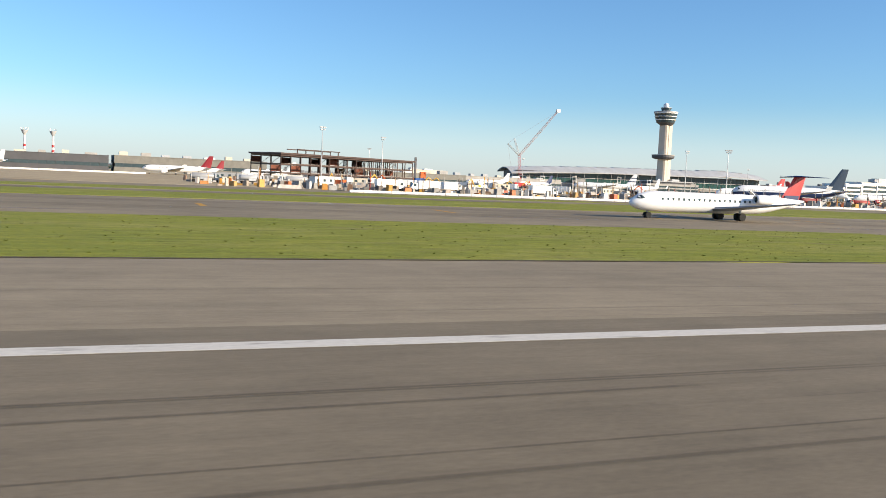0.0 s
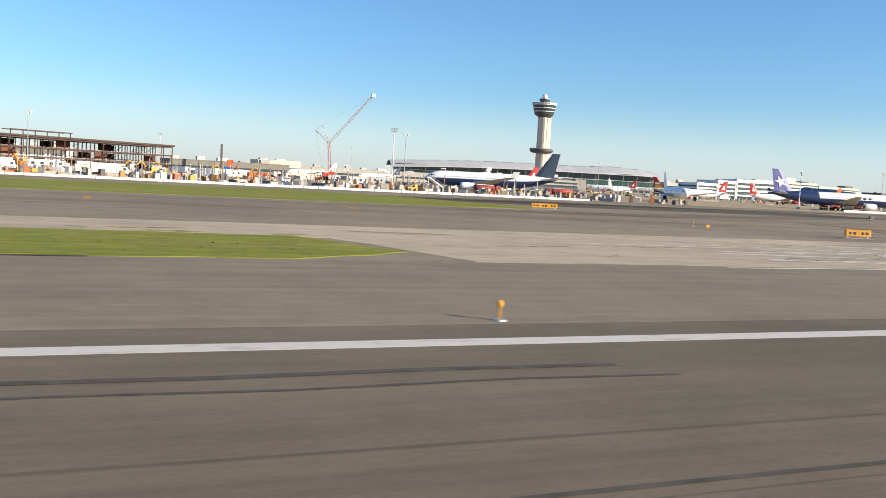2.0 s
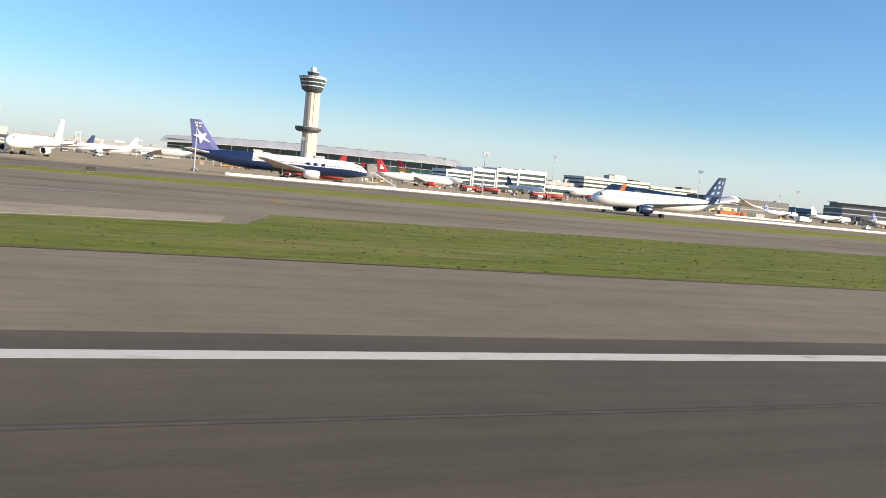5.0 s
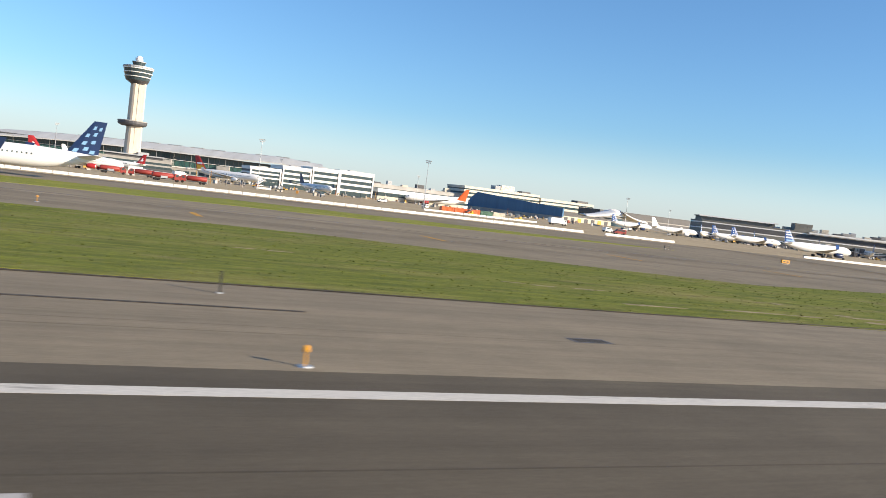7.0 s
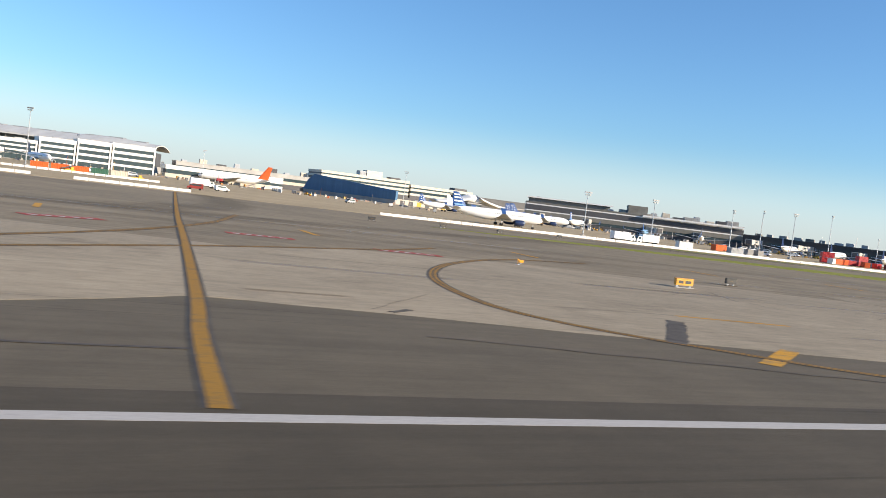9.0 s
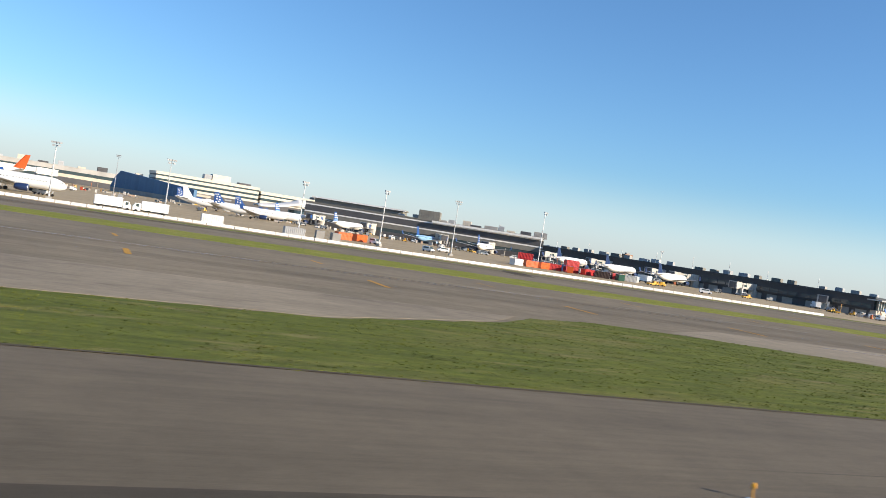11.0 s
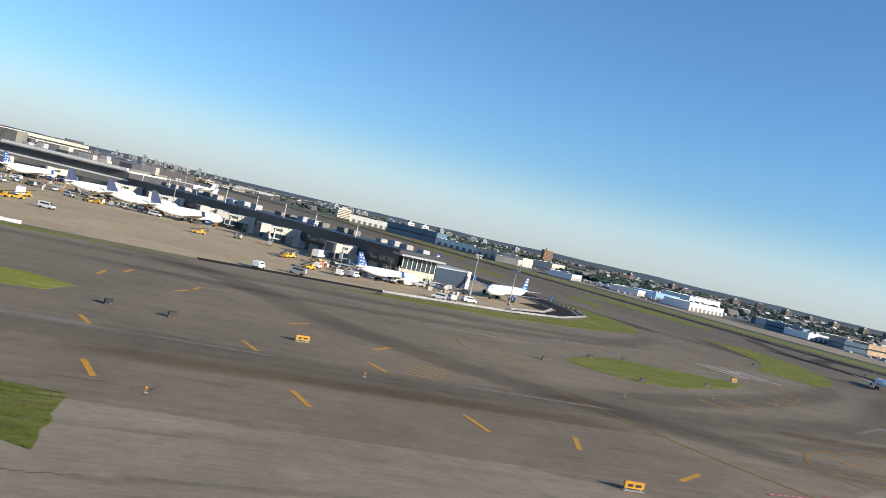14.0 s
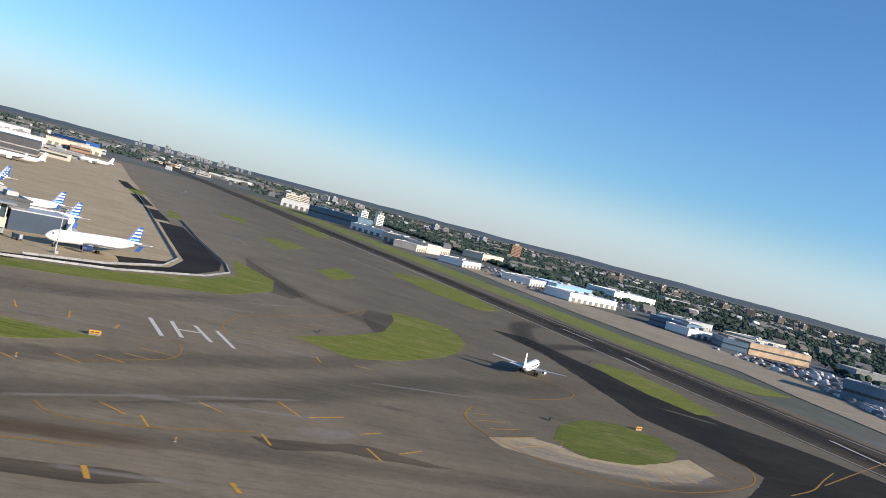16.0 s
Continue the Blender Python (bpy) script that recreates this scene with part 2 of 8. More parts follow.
M = dict(
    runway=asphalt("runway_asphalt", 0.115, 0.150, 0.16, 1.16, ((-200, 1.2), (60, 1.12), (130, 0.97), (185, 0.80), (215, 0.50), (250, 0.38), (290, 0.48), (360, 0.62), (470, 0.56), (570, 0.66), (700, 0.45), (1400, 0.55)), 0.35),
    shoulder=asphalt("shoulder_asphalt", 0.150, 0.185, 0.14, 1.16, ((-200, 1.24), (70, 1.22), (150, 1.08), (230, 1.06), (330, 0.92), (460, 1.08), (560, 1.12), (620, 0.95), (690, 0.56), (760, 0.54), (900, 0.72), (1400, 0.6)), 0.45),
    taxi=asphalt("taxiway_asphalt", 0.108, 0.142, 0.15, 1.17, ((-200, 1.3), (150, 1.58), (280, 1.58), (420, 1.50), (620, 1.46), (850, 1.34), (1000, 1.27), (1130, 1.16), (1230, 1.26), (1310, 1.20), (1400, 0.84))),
    dark=asphalt("dark_asphalt", 0.015, 0.028, 0.30, 1.12),
    rubber=asphalt("rubbered_asphalt", 0.062, 0.092, 0.35, 1.20),
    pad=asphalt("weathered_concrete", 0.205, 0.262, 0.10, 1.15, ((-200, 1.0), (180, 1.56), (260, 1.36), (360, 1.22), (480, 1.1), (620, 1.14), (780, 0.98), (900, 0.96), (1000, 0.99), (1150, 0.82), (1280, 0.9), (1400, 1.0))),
    crossing=asphalt("crossing_runway_asphalt", 0.036, 0.066, 0.40, 1.16),
    apron=asphalt("apron_concrete", 0.275, 0.335, 0.14, 1.20),
    land=None,
    grass=turf("mown_grass"),
    grass_far=turf("coarse_field_grass", (0.132, 0.150, 0.024), (0.21, 0.185, 0.066), (0.070, 0.092, 0.016)),
    grass_mid=turf("rough_island_grass", (0.172, 0.190, 0.028), (0.26, 0.222, 0.078), (0.088, 0.110, 0.017)),
    grass_dry=turf("patchy_grass", (0.17, 0.19, 0.037), (0.27, 0.24, 0.10), (0.11, 0.14, 0.028)),
    soil=mat("bare_soil", (0.25, 0.205, 0.125), 0.95, vary=0.25, scale=0.5, bump=0.5),
    white_line=worn_paint("white_line_paint", (0.56, 0.535, 0.48), (0.20, 0.19, 0.165), 0.62),
    white_block=worn_paint("rubbed_white_block_paint", (0.41, 0.395, 0.375), (0.20, 0.19, 0.18), 0.68),
    bleached_line=worn_paint("bleached_white_paint", (0.72, 0.68, 0.62), (0.42, 0.39, 0.35), 0.66),
    pale_line=worn_paint("old_pale_paint", (0.30, 0.29, 0.27), (0.13, 0.125, 0.118), 0.5),
    yellow_line=worn_paint("yellow_line_paint", (0.52, 0.27, 0.025), (0.20, 0.15, 0.08), 0.54),
    brown_line=worn_paint("old_yellow_paint", (0.30, 0.16, 0.022), (0.14, 0.10, 0.05), 0.58),
    faded_line=worn_paint("nearly_gone_yellow_paint", (0.17, 0.10, 0.035), (0.085, 0.07, 0.055), 0.5),
    black_line=mat("black_line_paint", (0.075, 0.068, 0.06), 0.8, vary=0.25, scale=1.0),
    red_line=worn_paint("red_line_paint", (0.33, 0.06, 0.045), (0.14, 0.12, 0.11), 0.58),
    film_dark=tyre_film("tyre_rubber_film", (0.030, 0.028, 0.027), 0.5),
    film_soft=tyre_film("thin_tyre_film", (0.035, 0.032, 0.030), 0.20),
    film_mid=tyre_film("tyre_lane_film", (0.032, 0.030, 0.028), 0.24),
    film_faint=tyre_film("faint_weather_film", (0.05, 0.042, 0.036), 0.13),
    film_pale=tyre_film("bleached_paving_film", (0.32, 0.285, 0.245), 0.5),
    film_white=tyre_film("old_white_paint_film", (0.50, 0.46, 0.41), 0.5),
    film_brown=tyre_film("rusty_brown_film", (0.13, 0.08, 0.035), 0.4),
    # sealing tar, also the dark of the painted sign shadows
    tar=mat("tar_and_shadow_dark", (0.085, 0.074, 0.063), 0.8, vary=0.3, scale=1.0),
    steel=mat("galvanised_steel", (0.45, 0.46, 0.47), 0.45, 0.7, vary=0.1),
    rust=mat("primed_steel_beam", (0.060, 0.035, 0.028), 0.75, vary=0.25, scale=0.3),
    brickdust=mat("red_oxide_primer", (0.15, 0.055, 0.035), 0.8, vary=0.25, scale=0.4),
    fireproof=mat("pale_fireproofed_steel", (0.16, 0.13, 0.10), 0.85, vary=0.2, scale=0.3),
    white=mat("white_aircraft_paint", (0.80, 0.80, 0.79), 0.28, vary=0.03, scale=0.25),
    offwhite=mat("weathered_white_paint", (0.70, 0.69, 0.66), 0.6, vary=0.08, scale=0.2),
    panel=mat("white_wall_panel", (0.74, 0.73, 0.70), 0.55, vary=0.06, scale=0.12),
    ivory=mat("ivory_precast_band", (0.60, 0.56, 0.47), 0.7, vary=0.07, scale=0.12),
    cream=mat("cream_wall", (0.55, 0.49, 0.40), 0.75, vary=0.10, scale=0.12),
    tan=mat("tan_precast_concrete", (0.60, 0.51, 0.41), 0.8, vary=0.06, scale=0.15, bump=0.2),
    brick=mat("red_brown_brick", (0.33, 0.19, 0.12), 0.85, vary=0.18, scale=0.2, bump=0.3),
    # far brick, greyed by haze mixed into its colour
    farbrick=mat("hazy_brown_brick", (0.17, 0.130, 0.115), 0.85, vary=0.15, scale=0.1),
    tanbrick=mat("tan_orange_brick", (0.36, 0.265, 0.185), 0.85, vary=0.25, scale=0.15, bump=0.3),
    bridgewall=mat("beige_grey_bridge_cladding", (0.46, 0.44, 0.40), 0.65, vary=0.15, scale=0.3),
    conc=mat("grey_concrete", (0.34, 0.33, 0.31), 0.85, vary=0.12, scale=0.2),
    darkconc=mat("olive_grey_cladding", (0.19, 0.185, 0.165), 0.8, vary=0.15, scale=0.2),
    greyroof=mat("grey_metal_roof", (0.30, 0.305, 0.31), 0.42, 0.35, vary=0.10, scale=0.08, stretch=(1, 0.1, 1)),
    palemetal=mat("light_metal_roof", (0.50, 0.50, 0.48), 0.65, 0.0, vary=0.12, scale=0.08, stretch=(1, 0.1, 1)),
    paleroof=mat("pale_flat_roof", (0.42, 0.41, 0.39), 0.8, vary=0.15, scale=0.08),
    darkroof=mat("dark_roof_panel", (0.035, 0.037, 0.042), 0.45, 0.1, vary=0.15, scale=0.1),
    darkwall=mat("dark_grey_wall", (0.075, 0.075, 0.08), 0.6, vary=0.15, scale=0.15),
    bluewall=mat("blue_metal_wall", (0.06, 0.15, 0.27), 0.6, 0.0, vary=0.12, scale=0.1, stretch=(3, 1, 0.2)),
    bluegrey=mat("blue_grey_wall", (0.10, 0.16, 0.22), 0.5, vary=0.12, scale=0.1),
    glass=glass("dark_facade_glass"),
    greenglass=glass("green_tinted_glass", (0.03, 0.07, 0.065)),
    black=mat("black_rubber", (0.022, 0.022, 0.022), 0.8, vary=0.2),
    metal=mat("bare_aluminium", (0.62, 0.63, 0.64), 0.3, 0.9, vary=0.06),
    navy=mat("navy_blue_paint", (0.018, 0.035, 0.10), 0.3, vary=0.06),
    blue=mat("bright_blue_paint", (0.024, 0.085, 0.28), 0.32, vary=0.08),
    skyblue=mat("light_blue_paint", (0.22, 0.40, 0.62), 0.35, vary=0.08),
    darkfin=mat("dark_slate_blue_paint", (0.035, 0.055, 0.085), 0.3, vary=0.06),
    violet=mat("violet_blue_paint", (0.15, 0.16, 0.36), 0.35, vary=0.15, scale=0.3),
    red=mat("red_paint", (0.42, 0.028, 0.03), 0.35, vary=0.08),
    darkred=mat("dark_red_paint", (0.24, 0.018, 0.025), 0.4, vary=0.1),
    fadedred=mat("faded_red_lattice_paint", (0.34, 0.20, 0.18), 0.6, vary=0.2),
    orange=mat("orange_red_paint", (0.62, 0.11, 0.02), 0.4, vary=0.08),
    truckred=mat("faded_red_truck_paint", (0.25, 0.030, 0.024), 0.6, vary=0.2, rnd=0.25),
    yellow=mat("yellow_plant_paint", (0.62, 0.34, 0.03), 0.5, vary=0.12),
    green=mat("dark_green_paint", (0.03, 0.11, 0.07), 0.5, vary=0.1),
    greypaint=mat("light_grey_paint", (0.36, 0.37, 0.38), 0.45, vary=0.08, rnd=0.15),
    sign_yellow=mat("yellow_sign_face", (0.62, 0.29, 0.012), 0.45, vary=0.08, scale=1.5),
    sign_black=mat("black_sign_face", (0.018, 0.018, 0.018), 0.5, vary=0.2, scale=1.5),
    sign_case=mat("orange_sign_case", (0.52, 0.25, 0.02), 0.5, vary=0.12, scale=1.5),
    sign_dim=mat("dim_sign_legend", (0.10, 0.06, 0.02), 0.5, vary=0.2, scale=1.5),
    fence_sheet=mat("grey_fence_sheet", (0.20, 0.20, 0.20), 0.6, vary=0.2, scale=0.5, rnd=0.2),
    lamp_amber=mat("amber_lens", (0.75, 0.36, 0.04), 0.2, vary=0.05),
    barrier=mat("white_barrier_plastic", (0.62, 0.61, 0.58), 0.55, vary=0.2, scale=0.5, rnd=0.16),
    # dark leaf green, turned bluish to paint in distance haze
    leaves=mat("hazed_summer_foliage", (0.040, 0.060, 0.046), 0.9, vary=0.35, scale=0.03, fine=0.3),
    # woodland green shifted to blue-grey: distance haze put into the colour
    ridge=mat("hazed_wooded_rise", (0.075, 0.100, 0.118), 0.95, vary=0.2, scale=0.004, fine=0.02),
    # far walls whose blue-grey is painted distance haze
    haze_block=mat("hazed_far_walls", (0.30, 0.31, 0.33), 0.8, vary=0.15, scale=0.02),
)


def land_material():
    """Open ground and far suburbs: scrub, bare earth, roofs and streets run together with distance."""
    m, t, b = nodes_of("open_land")
    big, mid, small = noise_of(t, 0.003, 5), noise_of(t, 0.02, 6, rough=0.7), noise_of(t, 0.15, 5, rough=0.7)
    c = mixed(t, (0.040, 0.050, 0.030), (0.075, 0.078, 0.055), ramp_of(t, mid.outputs[0], ((0.35, grey(0)), (0.65, grey(1)))).outputs[0])
    c = mixed(t, c, (0.105, 0.103, 0.10), ramp_of(t, big.outputs[0], ((0.48, grey(0)), (0.6, grey(1)))).outputs[0])
    c = mixed(t, c, ramp_of(t, small.outputs[0], ((0.3, grey(0.75)), (0.7, grey(1.25)))).outputs[0], 1.0, "MULTIPLY")
    t.links.new(c, b.inputs["Base Color"])
    b.inputs["Roughness"].default_value = 0.95
    return m


M["land"] = land_material()


# ---- shaping tools ----
def obj(name, bm, material, smooth=False):
    me = bpy.data.meshes.new(name)
    bmesh.ops.recalc_face_normals(bm, faces=bm.faces)
    bm.to_mesh(me)
    bm.free()
    for m in material if isinstance(material, (list, tuple)) else (material,):
        me.materials.append(m)
    if smooth:
        for p in me.polygons:
            p.use_smooth = True
    return new(name, me)


def part(name, bm, material, parent, label="", smooth=False, at=None):
    o = obj(name, bm, material, smooth)
    o.parent = parent
    if at is not None:
        o.matrix_basis = at
    if label:
        o["label"] = label
    return o


def again(o, at, parent=None):
    """One more object on the same mesh, under the same thing."""
    c = o.copy()
    scene.collection.objects.link(c)
    c.parent = parent or o.parent
    c.matrix_basis = at
    return c


def thing(name, label, category, at, group=""):
    o = new(name)
    o.empty_display_size = 0.5
    o.matrix_basis = at
    return tagged(o, label, category, group)


def box(bm, x0, x1, y0, y1, z0, z1, taper=0.0):
    vs = []
    for z, k in ((z0, 0.0), (z1, taper)):
        vs.append([bm.verts.new(p) for p in ((x0 + k, y0 + k, z), (x1 - k, y0 + k, z), (x1 - k, y1 - k, z), (x0 + k, y1 - k, z))])
    a, b = vs
    fs = [bm.faces.new(a[::-1]), bm.faces.new(b)]
    for i in range(4):
        fs.append(bm.faces.new((a[i], a[(i + 1) % 4], b[(i + 1) % 4], b[i])))
    return fs


def boxed(*sizes):
    bm = bmesh.new()
    for s in sizes:
        box(bm, *s)
    return bm


def tube(bm, p, q, r0, r1=None, n=8):
    p, q = Vector(p), Vector(q)
    r1 = r0 if r1 is None else r1
    d = (q - p).normalized()
    u = d.orthogonal().normalized()
    v = d.cross(u)
    rings = []
    for c, r in ((p, r0), (q, r1)):
        rings.append([bm.verts.new(c + (u * math.cos(k * math.tau / n) + v * math.sin(k * math.tau / n)) * r) for k in range(n)])
    for k in range(n):
        bm.faces.new((rings[0][k], rings[0][(k + 1) % n], rings[1][(k + 1) % n], rings[1][k]))
    bm.faces.new(rings[0][::-1])
    bm.faces.new(rings[1])


def tubed(*rods, n=8):
    bm = bmesh.new()
    for r in rods:
        tube(bm, *r, n=n)
    return bm


def loft(bm, rings, caps=True):
    vs = [[bm.verts.new(p) for p in r] for r in rings]
    n = len(vs[0])
    fs = []
    for a, b in zip(vs, vs[1:]):
        for k in range(n):
            fs.append(bm.faces.new((a[k], a[(k + 1) % n], b[(k + 1) % n], b[k])))
    if caps:
        fs += [bm.faces.new(vs[0][::-1]), bm.faces.new(vs[-1])]
    return fs


def prism(bm, pts, z0, z1):
    loft(bm, [[(x, y, z0) for x, y in pts], [(x, y, z1) for x, y in pts]])


def rough_outline(pts, step=2.0, amount=0.35, seed=0):
    """The outline walked in short steps with an uneven edge."""
    rng = random.Random(seed)
    out = []
    for (ax, ay), (bx, by) in zip(pts, pts[1:] + pts[:1]):
        n = max(1, int(math.hypot(bx - ax, by - ay) / step))
        for k in range(n):
            f = k / n
            out.append((ax + (bx - ax) * f + rng.uniform(-amount, amount), ay + (by - ay) * f + rng.uniform(-amount, amount)))
    return out


def curve_through(pts, steps=6):
    """A smooth line through the points (Catmull-Rom)."""
    p = [Vector((*q, 0)) for q in pts]
    p = [2 * p[0] - p[1]] + p + [2 * p[-1] - p[-2]]
    out = []
    for a, b, c, d in zip(p, p[1:], p[2:], p[3:]):
        for k in range(steps):
            t = k / steps
            out.append(0.5 * (2 * b + (c - a) * t + (2 * a - 5 * b + 4 * c - d) * t * t + (3 * b - 3 * c + d - a) * t ** 3))
    return [(v.x, v.y) for v in out] + [tuple(pts[-1])]


def ribbon(bm, pts, width, z, lift=0.006, jitter=0.0, seed=0):
    """A flat strip along a line, with a thin edge."""
    rng = random.Random(seed)
    rows = []
    for i, (x, y) in enumerate(pts):
        ax, ay = pts[max(i - 1, 0)]
        bx, by = pts[min(i + 1, len(pts) - 1)]
        d = Vector((bx - ax, by - ay, 0)).normalized()
        n = Vector((-d.y, d.x, 0)) * width / 2
        j = rng.uniform(-jitter, jitter)
        rows.append([Vector((x + j, y + j, z)) + n * (1 + rng.uniform(-jitter, jitter)), Vector((x + j, y + j, z)) - n])
    vs = [[bm.verts.new(p) for p in r] for r in rows]
    for a, b in zip(vs, vs[1:]):
        bm.faces.new((a[0], a[1], b[1], b[0]))


def flat(name, pts, z, material, label, category="ground", rough=0.0, step=2.5, seed=1, depth=0.3):
    """A laid surface with its own thickness, its top at z."""
    bm = bmesh.new()
    prism(bm, rough_outline(pts, step, rough, seed) if rough else pts, z - depth, z)
    return tagged(obj(name, bm, material), label, category, kind="structure")


# ---- ground ----
bm = bmesh.new()
bmesh.ops.create_grid(bm, x_segments=24, y_segments=24, size=10500)
for v in bm.verts:
    v.co += Vector((900, 2500, -0.35))
ground = tagged(obj("ground", bm, M["land"]), "flat open land with scrub, streets and suburbs reaching to the horizon", "ground", kind="structure")
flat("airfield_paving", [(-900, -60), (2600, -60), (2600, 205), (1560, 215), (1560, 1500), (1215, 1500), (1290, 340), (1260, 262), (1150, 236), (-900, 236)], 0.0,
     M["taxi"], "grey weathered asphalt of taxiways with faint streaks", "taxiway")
flat("apron", [(-900, 236), (1150, 236), (1208, 246), (1256, 265), (1290, 287), (1312, 318), (1318, 345), (1317, 380), (1309, 500), (1298, 690), (1281, 960), (1262, 1370), (-900, 1370)], 0.03,
     M["apron"], "pale concrete apron beside the terminals", "apron")
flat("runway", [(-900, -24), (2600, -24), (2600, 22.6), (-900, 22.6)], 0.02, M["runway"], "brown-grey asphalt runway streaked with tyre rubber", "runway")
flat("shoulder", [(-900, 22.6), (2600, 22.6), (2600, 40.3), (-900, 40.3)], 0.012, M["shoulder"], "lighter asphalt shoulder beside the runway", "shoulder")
for x0, x1, y0, m in ((-900, 440, 19.65, "white_line"), (440, 640, 19.7, "white_line"), (640, 2600, 19.8, "white_block")):
    bm = bmesh.new()
    box(bm, x0, x1, y0, 20.5, 0.0, 0.024)
    tagged(obj("runway_edge_line", bm, M[m]), "long scuffed white edge line painted on the runway", "marking", kind="structure")
bm = bmesh.new()
for x0 in (472.5, 1080):
    box(bm, x0, x0 + 46, 4.0, 13.8, 0.0, 0.024)
tagged(obj("aiming_point_marking", bm, M["white_block"]), "broad white block painted on the runway", "marking", kind="structure")

# the crossing runway and its dark, rubbered taxiway
flat("crossing_runway", [(1508, 150), (1560, 150), (1540, 380), (1520, 500), (1500, 720), (1485, 865), (1440, 1300), (1320, 2500), (1270, 2500), (1405, 1300), (1450, 865), (1487, 590), (1497, 400)], 0.016,
     M["crossing"], "grey asphalt runway crossing the field, dark with rubber", "runway")
flat("rubbered_taxiway", [(1412, 142), (1438, 154), (1480, 166), (1500, 186), (1489, 214), (1476, 232), (1462, 300), (1456, 345), (1440, 345), (1446, 305), (1440, 262), (1433, 213), (1440, 190), (1440, 168), (1430, 158)], 0.010, M["dark"], "taxiway bend blackened by tyres", "taxiway", 0.5)
flat("dark_road_loop", [(1150, 238), (1208, 250), (1254, 268), (1284, 290), (1304, 316), (1310, 345), (1306, 430), (1303, 500), (1316, 500), (1320, 440), (1326, 365),
     (1323, 338), (1312, 312), (1288, 283), (1256, 262), (1208, 244), (1150, 232)], 0.05, M["dark"], "dark asphalt service road curving round the pier", "road")
for y0, y1 in ((515, 585), (610, 700), (760, 860)):
    x0, x1 = 1302 - (y0 - 500) * 0.085, 1302 - (y1 - 500) * 0.085
    flat("dark_road_loop", [(x0, y0), (x0 + 9, y0), (x1 + 9, y1), (x1, y1)], 0.05, M["dark"], "dark asphalt slab of the service road", "road", 0.4, 4, int(y0))
flat("dark_road_loop", [(1288, 300), (1301, 318), (1306, 333), (1298, 326), (1286, 316)], 0.052, M["dark"], "dark asphalt bay inside the bend of the service road", "road", 0.3, 3, 9)

for x0, y0, x1, y1, w in ((1529.4, 240, 1526.6, 205, 1.6), (1512.4, 352, 1509.6, 326, 1.4), (1517.5, 392, 1514, 420, 1.4), (1509, 190, 1492, 470, 0.7), (1553, 190, 1519, 480, 0.7), (1492, 470, 1455, 820, 0.8)):
    d = Vector((x1 - x0, y1 - y0)).normalized() * w / 2
    flat("runway_marking", [(x0 + d.y, y0 - d.x), (x1 + d.y, y1 - d.x), (x1 - d.y, y1 + d.x), (x0 - d.y, y0 + d.x)], 0.030, M["white_block"], "scuffed white line painted along the crossing runway", "marking", depth=0.02)

# pale concrete
PADS = [
    ([(-300, 55), (92, 56), (158, 54), (162, 40.3), (226, 40.3), (232, 44), (229, 58), (224, 66), (140, 67), (-300, 68)], "exit_pad"),
    ([(268, 40.3), (320, 40.3), (346, 42), (352, 57), (370, 63), (372, 70), (318, 66), (309, 69), (300, 72), (288, 70), (276, 67), (270, 57), (267, 46)], "exit_pad"),
    ([(600, 40.3), (641, 40.3), (660, 41), (683, 35), (692, 41), (713, 36), (740, 31), (772, 33), (798, 40.4), (799, 50), (796, 58), (770, 74), (735, 84), (712, 82), (700, 72), (672, 81), (655, 84), (644, 74), (627, 54), (612, 45)], "exit_pad"),
    ([(796.5, 57.6), (842, 58.4), (875.5, 63), (895, 74.4), (902, 82), (870, 82), (830, 84), (772, 80), (772, 74)], "exit_pad"),
    ([(925, 86), (962, 65), (993, 43), (1000, 40.3), (1190, 40.3), (1204, 62), (1168, 79), (1106, 83), (1075, 88), (1034, 94), (985, 96), (940, 96)], "concrete_pad"),
    ([(1215, 66), (1262, 70), (1275, 86), (1230, 90), (1214, 80)], "concrete_pad"),
    ([(1363, 160), (1364, 154), (1371.5, 150.6), (1382, 148.2), (1395, 148), (1408.6, 152), (1420.5, 161.5), (1421, 172), (1412, 167), (1397, 159), (1384, 158), (1380.5, 164), (1375.5, 165.8)], "bleached_pad"),
    ([(1253, 103.2), (1260.6, 107.3), (1269, 110.8), (1270.2, 107.6), (1259.6, 102.4)], "concrete_pad"),
    ([(1600, 900), (1598, 570), (1612, 447), (1626, 412), (1612, 350), (1592, 200), (2300, 160), (2300, 200), (1665, 330), (1690, 411), (1706, 514), (1708, 630), (1660, 700), (1650, 900)], "concrete_pad"),
]
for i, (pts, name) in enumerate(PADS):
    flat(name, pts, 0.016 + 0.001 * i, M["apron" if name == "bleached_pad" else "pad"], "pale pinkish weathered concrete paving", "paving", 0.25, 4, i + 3)

